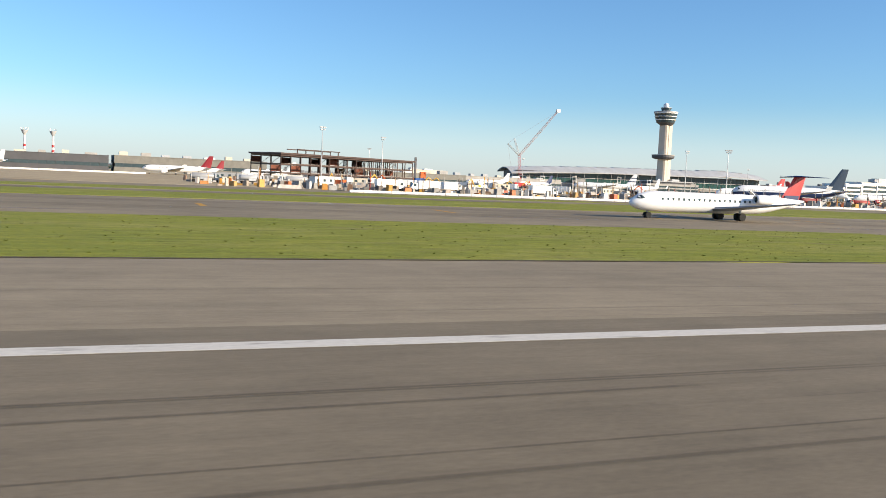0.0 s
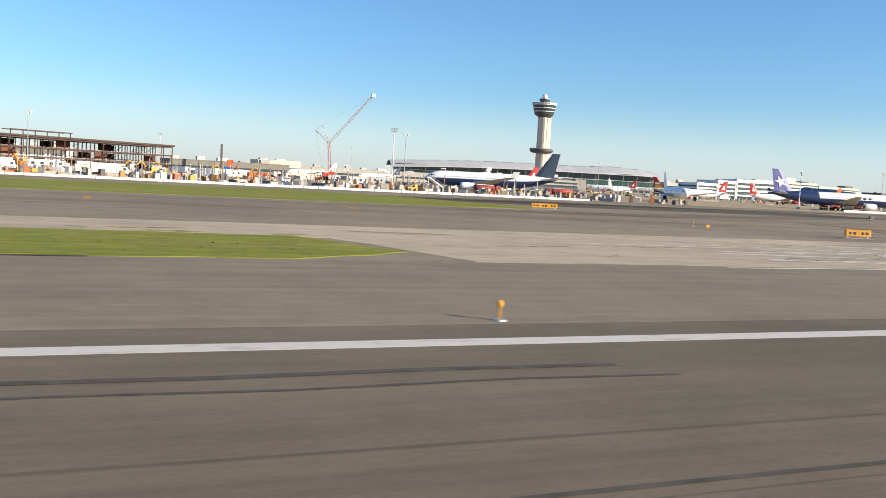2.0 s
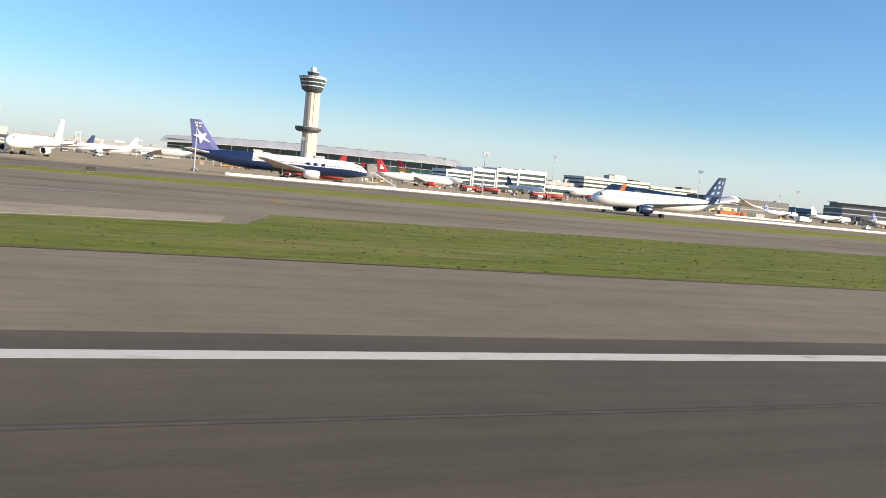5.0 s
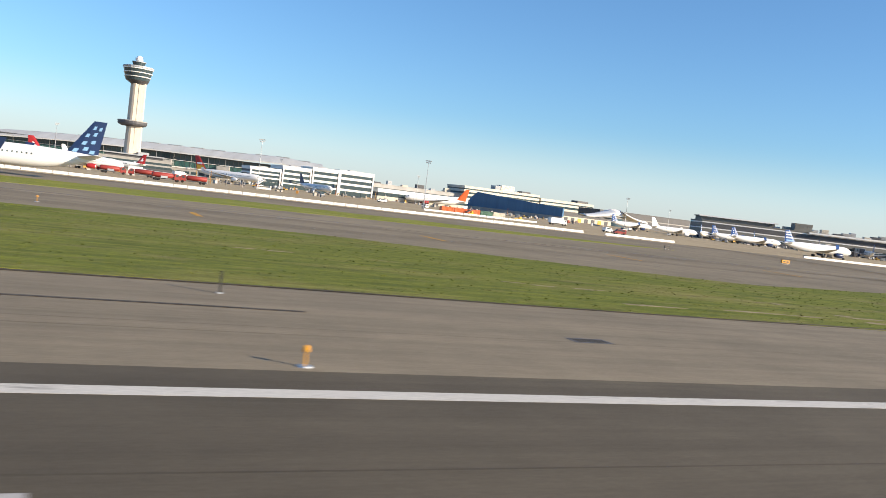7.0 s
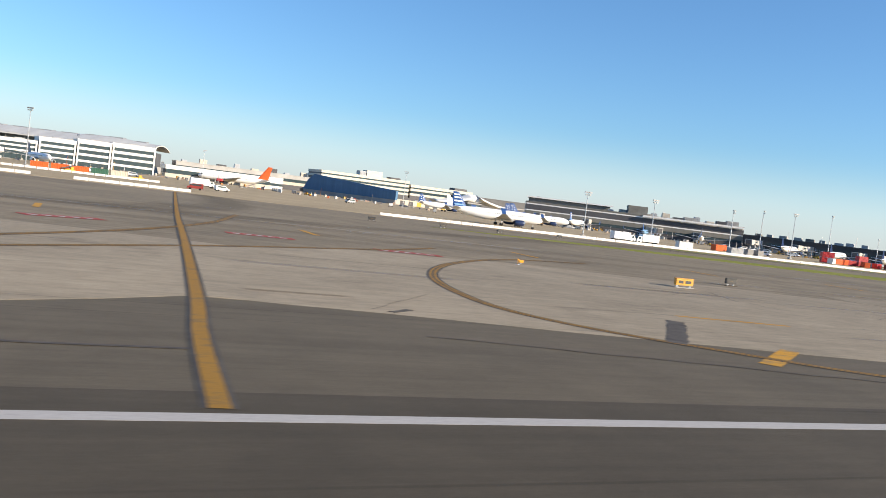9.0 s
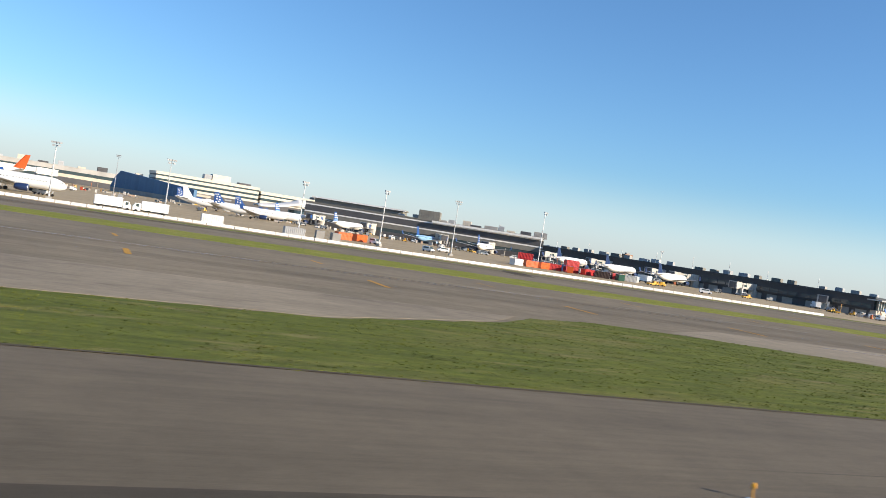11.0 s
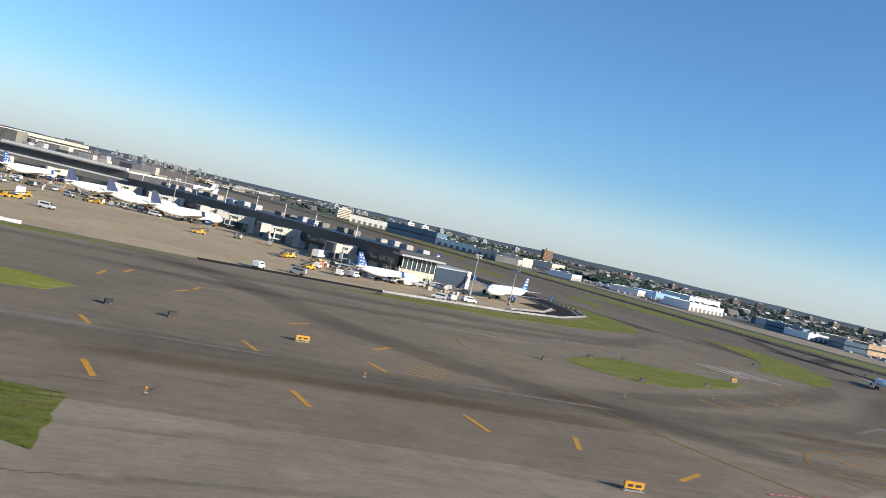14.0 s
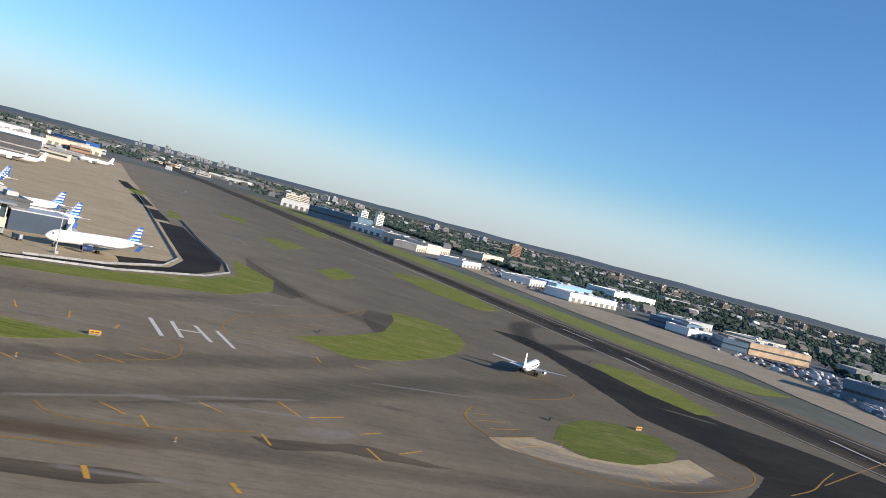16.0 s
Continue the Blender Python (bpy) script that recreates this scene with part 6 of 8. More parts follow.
        bm.faces.new([bm.verts.new(p) for p in circ(0.43, 0.80)])
        bm.faces.new([bm.verts.new(p) for p in circ(-0.40, 0.62)])
        part("intake", bm, M["black"], e, "dark engine intake")
        bm = bmesh.new()
        loft(bm, [circ(0.525, 0.80), circ(0.535, 0.88), circ(0.49, 0.985)], False)
        part("intake_lip", bm, M["metal"], e, "bright metal lip", True)
        if kind == "twin":
            part("pylon", boxed((ex - el * 0.45, ex + el * 0.3, ey - 0.16, ey + 0.16, ez + er * 0.8, up - R * 0.45)), M["greypaint"], e)
        else:
            part("pylon", boxed((ex - el * 0.3, ex + el * 0.25, min(ey, s * R * 0.6), max(ey, s * R * 0.6), ez - 0.12, ez + 0.12)), M[body], e)
    # tail
    fx, fr, ft = (X(0.815), length * 0.155, length * 0.060) if kind == "twin" else (X(0.855), length * 0.115, length * 0.070)
    base = up + R * 0.55
    rise = lambda x, c, z: [(x - c * f, g * c * 0.045, z) for f, g in ((0, 0), (0.25, 1), (0.7, 0.6), (1, 0), (0.7, -0.6), (0.25, -1))]
    bm = bmesh.new()
    lean = fin * 0.80
    loft(bm, [rise(fx, fr, base), rise(fx - lean, ft, base + fin + R * 0.4)])
    f = part("fin", bm, M[fin_mat], t, "tail fin in the airline colour")
    if marks:
        for k, (m, *shape) in enumerate(marks):
            if len(shape) == 4:
                u0, u1, v0, v1 = shape
                shape = ((u0, v0), (u1, v0), (u1, v1), (u0, v1))
            bm = bmesh.new()
            for s in (-1, 1):
                q = []
                for u, v in shape:
                    c, z = fr + (ft - fr) * v, base + (fin + R * 0.4) * v
                    q.append(Vector((fx - lean * v - c * u, s * (c * 0.045 + 0.03), z)))
                loft(bm, [q, [p + Vector((0, s * 0.02, 0)) for p in q]])
            part("fin_mark", bm, M[m], f)
    for s in (-1, 1):
        bm = bmesh.new()
        if kind == "twin":
            loft(bm, [section(X(0.865), length * 0.105, s * R * 0.25, up + R * 0.42, 0.10), section(X(0.865) - span * 0.11, length * 0.04, s * span * 0.18, up + R * 0.42 + span * 0.018, 0.09)])
        else:
            loft(bm, [section(fx - lean * 0.88, length * 0.085, 0, base + fin + R * 0.4, 0.10), section(fx - lean * 0.88 - span * 0.07, length * 0.04, s * span * 0.20, base + fin + R * 0.4 - 0.1, 0.09)])
        part("tailplane", bm, M["navy" if kind != "twin" and fin_mat == "red" else body], t)
    # landing gear
    g = part("nose_gear", tubed(((X(0.10), 0, 0.4), (X(0.10), 0, up - R * 0.7), 0.12)), M["steel"], t)
    part("wheel", tubed(((X(0.10), -0.42, 0.42), (X(0.10), -0.14, 0.42), 0.42), ((X(0.10), 0.14, 0.42), (X(0.10), 0.42, 0.42), 0.42), n=12), M["black"], g)
    for s in (-1, 1):
        y = s * dia * 0.85
        gx = rootx - rc * 0.72
        g = part("main_gear", tubed(((gx, y, 0.5), (gx, y, up - R * 0.5), 0.17)), M["steel"], t)
        part("wheel", tubed(((gx, y - 0.65, 0.55), (gx, y - 0.2, 0.55), 0.55), ((gx, y + 0.2, 0.55), (gx, y + 0.65, 0.55), 0.55), n=12), M["black"], g)
    return t


def planted(x, y, ang):
    return pose(x, y, 0.05, 0, 0, ang)


WHITE_BLOCKS = tuple(("white", u, u + 0.16, v, v + 0.10) for u, v in ((0.15, 0.10), (0.45, 0.16), (0.70, 0.08), (0.28, 0.32), (0.60, 0.36), (0.20, 0.54), (0.52, 0.58), (0.32, 0.76), (0.66, 0.74)))
PALE_BLOCKS = tuple(("skyblue", *m[1:]) for m in WHITE_BLOCKS)
WHITE_BARS = (("skyblue", 0.12, 0.88, 0.14, 0.24), ("white", 0.12, 0.88, 0.36, 0.46), ("white", 0.12, 0.88, 0.58, 0.68), ("white", 0.12, 0.88, 0.78, 0.86))
DARK_BARS = (("navy", 0.0, 1.0, 0.30, 0.38), ("navy", 0.0, 1.0, 0.62, 0.69))
PALE_MARK = (("white", 0.30, 0.72, 0.30, 0.44), ("white", 0.38, 0.58, 0.44, 0.62))
STAR = (("white", *[(0.5 + r * math.sin(k * math.pi / 5 + 0.2), 0.46 + r * 0.62 * math.cos(k * math.pi / 5 + 0.2)) for k, r in enumerate((0.42, 0.16) * 5)]),)

airliner("regional_jet", "white regional jet with rear engines and red T-tail", planted(94, 101, 180), 29.6, 2.7, 22.0, 3.0, "rear", fin_mat="red", engine="white", marks=(("navy", 0.1, 0.9, 0.0, 0.22),), tip=False)
airliner("wide_airliner", "white wide airliner with dark slate fin by red trucks", planted(281.5, 292, 161), 48.5, 5.0, 47.6, 8.4, belly="navy", fin_mat="darkfin")
airliner("blue_tail_airliner", "white airliner with deep blue rear and starred fin", planted(424.3, 270.2, -16), 54.9, 5.0, 47.6, 8.4, belly="navy", fin_mat="violet", rear="navy", engine="white", marks=STAR, letters="navy")
airliner("facing_airliner", "white airliner with pale fin taxiing on the apron", planted(356.5, 284, -113), 37.6, 4.0, 34, 5.9, fin_mat="white")
airliner("blue_patterned_airliner", "white narrow airliner with blue patterned fin and blue engines", planted(508, 191, 174), 40.2, 4.2, 36.4, 6.3, fin_mat="navy", engine="navy", marks=PALE_BLOCKS)
airliner("red_tail_airliner", "white airliner with red fin at the stand", planted(313, 352, 176), 40, 4.0, 34, 5.9, fin_mat="red", engine="red", marks=PALE_MARK)
airliner("striped_tail_airliner", "white wide airliner with navy striped white fin", planted(438, 690, 160), 58, 5.2, 50, 9.0, fin_mat="white", marks=DARK_BARS)
red_a = airliner("red_tail_airliner", "white airliner with red fin and red winglets", planted(474, 420, 170), 40, 4.0, 34, 5.9, fin_mat="red", engine="red", marks=PALE_MARK)
copy_thing(red_a, planted(528, 412, -12))
copy_thing(red_a, planted(560, 640, 150))
airliner("rainbow_tail_airliner", "white airliner with red and yellow fin by the concourse", planted(634, 640, -40), 55, 5.2, 50, 9.0, fin_mat="red", rear=None, marks=(("yellow", 0.1, 0.9, 0.05, 0.35), ("white", 0.1, 0.8, 0.40, 0.52)))
airliner("facing_airliner", "white airliner parked nose out by the concourse", planted(676, 560, -70), 37.6, 4.0, 34, 5.9, fin_mat="navy")
airliner("orange_tail_airliner", "white wide airliner with orange-red fin on the apron", planted(806, 660, 168), 52, 5.0, 48, 9.2, fin_mat="orange", engine="red")
plain = airliner("white_airliner", "plain white airliner parked at a stand", planted(392, 560, 200), 38, 4.0, 34, 5.9, fin_mat="white")
for x, y, a in ((936, 520, -10), (540, 600, 30), (120, 600, 185), (-60, 620, 170), (-150, 600, 160), (300, 640, 180)):
    copy_thing(plain, planted(x, y, a))
airliner("red_tail_airliner", "white airliner with dark red fin far on the apron", planted(80, 660, 184), 38, 4.0, 34, 5.4, fin_mat="darkred", engine="white")
airliner("red_tail_airliner", "white airliner with dark red fin by the building site", planted(62, 612, 176), 45, 4.2, 40, 7.4, fin_mat="darkred")
airliner("dark_tail_airliner", "white airliner with dark blue fin in front of the terminal", planted(372, 700, 190), 40, 4.0, 34, 6.4, fin_mat="navy")

# the blue-tailed fleet along the jet concourse
blue_a = airliner("blue_tail_airliner", "white narrow airliner with bright blue fin at its gate", planted(838.5, 297, -8), 37.6, 4.0, 34.1, 4.9, fin_mat="blue", engine="navy", marks=WHITE_BARS, group="blue-tailed fleet")
blue_b = airliner("blue_tail_airliner", "white narrow airliner with pale blue patterned fin", planted(941.5, 444, -12), 37.6, 4.0, 34.1, 4.9, fin_mat="blue", engine="navy", marks=WHITE_BLOCKS, group="blue-tailed fleet")
blue_c = airliner("blue_tail_airliner", "white narrow airliner with plain deep blue fin at the pier", planted(1126, 436, 30), 37.6, 4.0, 34.1, 4.7, fin_mat="navy", engine="navy", group="blue-tailed fleet")
for x, y, a in ((1143, 412, 28), (1160, 388, 28)):
    copy_thing(blue_c, planted(x, y, a))
for x, y, a in ((988, 548, 40), (1018, 524, 42), (1279, 313, 219), (1256, 358, 219), (1247, 394, 219)):
    copy_thing(blue_a, planted(x, y, a))
for x, y, a in ((958.5, 482, -12), (938, 575, -5), (1092, 482, 50), (1214, 480, 219), (1190, 560, 219)):
    copy_thing(blue_b, planted(x, y, a))
airliner("blue_tail_airliner", "white regional airliner with bright blue fin by the pier", planted(1219, 285, 15), 27, 2.9, 25, 4.1, fin_mat="blue", engine="white", marks=WHITE_BLOCKS, group="blue-tailed fleet")
airliner("blue_airliner", "pale blue regional airliner at the jet concourse", planted(1063, 506, 48), 36, 3.4, 29, 5.0, body="skyblue", fin_mat="blue", engine="skyblue")
airliner("taxiing_airliner", "small white airliner turning on the far taxiway", planted(1413, 248, 54), 25, 2.7, 24.0, 3.8, fin_mat="white", tip=False)
for x, y, a in ((1150, 860, 175), (1200, 760, 185), (1240, 1100, 190), (1130, 700, 160)):
    copy_thing(plain, planted(x, y, a))


# ---- airfield signs and lights ----
def airfield_sign(at, kind="yellow", n=1, w=1.5, h=1.05):
    """A lit guidance sign in a case on short legs; the words on it are too small to read."""
    dark = kind == "dark"
    t = thing("airfield_sign", "black airfield guidance sign on short legs" if dark else "yellow lit airfield guidance sign on short legs", "sign", at, "airfield signs")
    W = w * n
    case = part("case", boxed((-W / 2, W / 2, -0.16, 0.16, 0.25, 0.25 + h), (-W / 2 - 0.04, W / 2 + 0.04, -0.2, 0.2, 0.25 + h, 0.32 + h)), M["sign_black" if dark else "sign_case"], t)
    for k in range(n):
        x0 = -W / 2 + k * w
        face = part("face", boxed((x0 + 0.08, x0 + w - 0.08, -0.185, -0.16, 0.34, 0.18 + h)), M["sign_black" if dark else "sign_yellow"], t)
        if not dark:
            part("lettering", boxed((x0 + 0.3, x0 + w * 0.42, -0.2, -0.185, 0.44, h + 0.08), (x0 + w * 0.52, x0 + w - 0.3, -0.2, -0.185, 0.44, h + 0.08)), M["sign_black"], face, "plain black bars of lettering")
        else:
            part("lettering", boxed((x0 + 0.5, x0 + w - 0.5, -0.2, -0.185, 0.55, h - 0.1)), M["sign_dim"], face, "plain dim bar of lettering")
    for x in (-W / 2 + 0.3, W / 2 - 0.3):
        part("leg", boxed((x - 0.06, x + 0.06, -0.06, 0.06, 0, 0.3)), M["steel"], t)
    part("footing", boxed((-W / 2 - 0.1, W / 2 + 0.1, -0.35, 0.35, 0.0, 0.05)), M["tar" if dark else "conc"], t)
    return t


for x, y, kind, n, a in ((223, 72.8, "yellow", 2, -14), (215, 130, "yellow", 3, -10), (647.8, 84.4, "yellow", 2, -10), (670, 149, "yellow", 1, 0), (745, 72.2, "yellow", 1, 4), (279.5, 72.5, "yellow", 1, -4),
                         (1155.6, 133, "yellow", 1, 10), (1178.5, 75.2, "yellow", 1, -4), (1286, 185.6, "yellow", 1, 15), (1420.8, 194.6, "yellow", 1, 20)):
    airfield_sign(pose(x, y, 0.02, 0, 0, a), kind, n, 2.3 if n == 1 else 1.5, 0.66)
for x, y, a in ((206.3, 35.6, 78), (310, 149, 6), (366, 160, 8), (296, 36.2, 75), (308, 79, 20), (648, 163, 0), (767, 184, 6), (760, 82, 0), (747, 176, 0), (788, 196, 4), (812, 207, 0), (1127, 137, 40), (1136, 135, 30),
                (1215, 162, 10), (1237, 179.5, 0), (1251.5, 186.6, 0), (1235.4, 155.3, 0), (1262, 166.8, 0), (1344.5, 244, 20), (1390.5, 186, 30), (1468, 306, 20), (1199, 231, 0)):
    airfield_sign(pose(x, y, 0.02, 0, 0, a), "dark", 1, 1.5, 0.58)


def edge_light(at, tall=0.42, amber=False):
    t = thing("edge_light", "small frangible airfield edge light on a stem", "light", at, "edge lights")
    part("base_plate", tubed(((0, 0, 0), (0, 0, 0.04), 0.22, 0.2), n=12), M["steel"], t)
    part("stem", tubed(((0, 0, 0.04), (0, 0, tall), 0.035)), M["sign_case"], t)
    part("collar", tubed(((0, 0, tall), (0, 0, tall + 0.06), 0.09), n=10), M["sign_case"], t)
    bm = bmesh.new()
    loft(bm, [ring(0.085, tall + 0.06, 10), ring(0.08, tall + 0.14, 10), ring(0.04, tall + 0.19, 10)])
    part("lens", bm, M["lamp_amber"], t)
    return t


first = edge_light(pose(-180, 23.2, 0.012))
for x in (-121, -62, -2, 57, 106, 155, 294.6, 352, 410, 467.8, 525.2, 586.7, 644, 762, 821, 880, 998, 1057, 1116, 1175, 1234, 1293, 1352):
    copy_thing(first, pose(x, 23.2, 0.012))
rng = random.Random(11)
for x, y in ((211, 86), (264.5, 73), (235, 72.6), (668, 89), (731.5, 83), (517.5, 97), (1381.7, 163.2), (1408, 313.5), (1092, 88), (1130, 88), (1160, 113), (1110, 117), (1250, 150), (1275, 158), (1300, 126), (1216, 133)):
    copy_thing(first, pose(x, y, 0.02) @ Matrix.Scale(1.1, 4))
# amber guard lights beside the exits
for x, y in ((211.5, 84), (672, 92.6), (733, 85), (236, 74), (265, 71)):
    t = thing("guard_light", "squat amber runway guard light on the paving", "light", pose(x, y, 0.02) @ Matrix.Scale(0.5, 4), "guard lights")
    part("housing", boxed((-0.55, 0.55, -0.2, 0.2, 0.25, 0.85)), M["sign_case"], t)
    part("lamp", tubed(((-0.27, -0.28, 0.56), (-0.27, -0.2, 0.56), 0.2), n=12), M["lamp_amber"], t)
    part("lamp", tubed(((0.27, -0.28, 0.56), (0.27, -0.2, 0.56), 0.2), n=12), M["lamp_amber"], t)
    part("leg", boxed((-0.06, 0.06, -0.06, 0.06, 0, 0.25)), M["steel"], t)
# the windcone-like marker post by the verge
t = thing("marker_post", "dark slim marker post beside the grass", "post", pose(525.3, 37.2, 0.012))
part("post", boxed((-0.045, 0.045, -0.04, 0.04, 0, 0.95)), M["sign_black"], t)
part("foot", boxed((-0.12, 0.12, -0.12, 0.12, 0, 0.05)), M["steel"], t)


# ---- barriers and fences ----
def barrier_run(pts, label, block=3.7, h=0.8):
    t = thing("barrier_run", label, "barrier", pose(pts[0][0], pts[0][1], 0.0), "white barriers")
    o = Vector((pts[0][0], pts[0][1], 0))
    bm = bmesh.new()
    half = [(-0.34, 0), (-0.34, 0.2), (-0.16, 0.42), (-0.13, h), (0.13, h), (0.16, 0.42), (0.34, 0.2), (0.34, 0)]
    loft(bm, [[(x, y, z) for y, z in half] for x in (0.05, block - 0.05)])
    src = None
    for (ax, ay), (bx, by) in zip(pts, pts[1:]):
        n = int(math.hypot(bx - ax, by - ay) / block)
        for k in range(n):
            m = Matrix.Translation(Vector((ax + (bx - ax) * k / n, ay + (by - ay) * k / n, 0)) - o) @ pose(0, 0, 0, 0, 0, heading((ax, ay), (bx, by)))
            src = part("barrier_block", bm, M["barrier"], t, at=m) if src is None else (again(src, m) and src)
    return t


barrier_run([(-150, 560), (40, 572)], "far run of white barrier blocks across the apron", 3.7, 1.1)
barrier_run([(72, 216), (180, 218), (283, 226)], "long run of white barrier blocks along the building site", 3.7, 0.6)
barrier_run([(404, 246), (560, 247), (680, 247)], "long run of white barrier blocks beside the apron")
barrier_run([(690, 249), (720, 250)], "short run of white barrier blocks beside the apron")
barrier_run([(664, 346), (722, 350)], "white barrier blocks round stacked containers")
barrier_run([(772, 241), (930, 243), (1020, 244), (1108, 234)], "long run of white barrier blocks before the jet terminal")


def guard_fence(pts, label):
    """A blast fence: closely set posts with pale sheet panels."""
    t = thing("blast_fence", label, "fence", pose(pts[0][0], pts[0][1], 0.0), "blast fences")
    o = Vector((pts[0][0], pts[0][1], 0))
    src = post = None
    for (ax, ay), (bx, by) in zip(pts, pts[1:]):
        n = max(1, int(math.hypot(bx - ax, by - ay) / 4.0))
        w = math.hypot(bx - ax, by - ay) / n
        for k in range(n):
            m = Matrix.Translation(Vector((ax + (bx - ax) * k / n, ay + (by - ay) * k / n, 0)) - o) @ pose(0, 0, 0, 0, 0, heading((ax, ay), (bx, by)))
            if src is None:
                bm = bmesh.new()
                loft(bm, [[(x, -0.05, 0.12), (x, 0.16, 0.75), (x, 0.22, 0.75), (x, 0.05, 0.12)] for x in (0.08, w - 0.08)])
                src = part("panel", bm, M["fence_sheet"], t, at=m)
                post = part("post", boxed((-0.07, 0.07, 0.05, 0.3, 0, 0.82)), M["steel"], t, at=m)
            else:
                again(src, m)
                again(post, m)


guard_fence([(1204, 242), (1256, 262), (1287, 281), (1316, 312), (1327, 337), (1328, 364), (1322, 437), (1317, 545)], "pale sheet-metal blast fence curving round the pier")
guard_fence([(1262, 274), (1284, 290), (1302, 316), (1308, 345), (1304, 430), (1298, 560), (1289, 720)], "inner pale blast fence along the service road")


# ---- light masts ----
def light_mast(at, h):
    t = thing("light_mast", "tall slim steel apron light mast", "light mast", at, "apron light masts")
    part("pole", tubed(((0, 0, 0), (0, 0, h), 0.24, 0.11), n=8), M["steel"], t)
    part("footing", boxed((-0.7, 0.7, -0.7, 0.7, 0, 0.8)), M["conc"], t)
    part("crossarm", boxed((-1.3, 1.3, -0.09, 0.09, h - 0.2, h), (-1.0, 1.0, -0.09, 0.09, h - 1.0, h - 0.85)), M["steel"], t)
    for k, (x, z) in enumerate(((-1.1, h - 0.1), (-0.4, h - 0.1), (0.4, h - 0.1), (1.1, h - 0.1), (-0.7, h - 0.9), (0.7, h - 0.9))):
        part("floodlight", boxed((x - 0.28, x + 0.28, -0.5, -0.08, z - 0.28, z + 0.22)), M["greypaint"], t)


for x, y, h in ((87, 310, 21), (125, 360, 21), (239, 279, 20), (265, 340, 22), (398, 262, 14), (488, 256, 14.5), (606, 408, 23), (675, 373, 22.3), (853, 259, 15.6), (883, 261, 16.2), (923, 265, 16.6), (956, 284, 19),
                (990, 300, 20.4), (1043, 328, 23.4), (880, 503, 22), (1154, 392, 17), (1250, 284, 16), (1269, 290, 14), (-30, 420, 22), (190, 600, 24), (330, 640, 24), (520, 600, 24), (700, 760, 24), (780, 640, 22), (1180, 640, 22), (1120, 760, 24)):
    light_mast(pose(x, y, 0.03, 0, 0, random.uniform(-40, 40)), h)


# ---- vehicles and apron clutter ----
def wheels(t, xs, half, r=0.45, w=0.28):
    src = None
    for x in xs:
        for s in (-1, 1):
            m = pose(x, s * half, r)
            if src is None:
                src = part("wheel", tubed(((0, -w / 2, 0), (0, w / 2, 0), r), ((0, -w / 2 - 0.01, 0), (0, w / 2 + 0.01, 0), r * 0.5), n=12), M["black"], t, at=m)
            else:
                again(src, m)


def cab(t, x0, x1, half, z0, z1, m):
    bm = bmesh.new()
    loft(bm, [[(x0, y, z0), (x1, y, z0), (x1, y, z0 + (z1 - z0) * 0.45), (x1 - (x1 - x0) * 0.3, y, z1), (x0, y, z1)] for y in (-half, half)])
    c = part("cab", bm, m, t)
    k = (x1 - x0)
    bm = bmesh.new()
    loft(bm, [[(x1 + 0.02, y, z0 + (z1 - z0) * 0.5), (x1 - k * 0.29, y, z1 - 0.1), (x1 - k * 0.27, y, z1 - 0.1), (x1 + 0.05, y, z0 + (z1 - z0) * 0.5)] for y in (-half + 0.15, half - 0.15)])
    part("windscreen", bm, M["glass"], c)
    part("side_window", boxed((x0 + k * 0.25, x1 - k * 0.35, -half - 0.02, half + 0.02, z0 + (z1 - z0) * 0.52, z1 - 0.2)), M["glass"], c)


def van(at, m="white", label="white apron van parked on the concrete", name="van"):
    t = thing(name, label, "van", at, "apron vans")
    bm = bmesh.new()
    side = [(-2.5, 0.45), (2.5, 0.45), (2.5, 1.05), (1.75, 1.25), (1.1, 2.05), (-2.4, 2.1), (-2.5, 1.9)]
    loft(bm, [[(x, y, z) for x, z in side] for y in (-0.98, 0.98)])
    part("body", bm, M[m], t)
    part("glazing", boxed((-1.9, 1.2, -1.0, 1.0, 1.35, 1.85)), M["glass"], t)
    bm = bmesh.new()
    loft(bm, [[(1.78, y, 1.27), (1.14, y, 2.02), (1.18, y, 2.04), (1.82, y, 1.29)] for y in (-0.85, 0.85)])
    part("windscreen", bm, M["glass"], t)
    part("bumper", boxed((2.45, 2.62, -0.95, 0.95, 0.4, 0.7), (-2.62, -2.45, -0.95, 0.95, 0.4, 0.7)), M["darkwall"], t)
    wheels(t, (-1.55, 1.6), 0.9, 0.36)
    return t


def box_truck(at, body="white", head="white", label="white box truck parked on the apron", L=7.5):
    t = thing("box_truck", label, "truck", at, "apron trucks")
    part("chassis", boxed((-L / 2, L / 2 + 2, -0.5, 0.5, 0.6, 0.9)), M["darkwall"], t)
    edge = [(-L / 2, 1.25)]
    for k in range(int(L) - 1):
        x = -L / 2 + 0.3 + k
        edge += [(x, 1.25), (x + 0.03, 1.29), (x + 0.11, 1.29), (x + 0.14, 1.25)]
    edge.append((L / 2 - 0.3, 1.25))
    bm = bmesh.new()
    prism(bm, edge[::-1] + [(x, -y) for x, y in edge], 0.95, 3.5)
    part("cargo_box", bm, M[body], t)
    cab(t, L / 2 - 0.1, L / 2 + 2.0, 1.15, 0.7, 2.7, M[head])
    wheels(t, (-L / 2 + 1.2, L / 2 + 1.1), 1.05, 0.5)
    return t


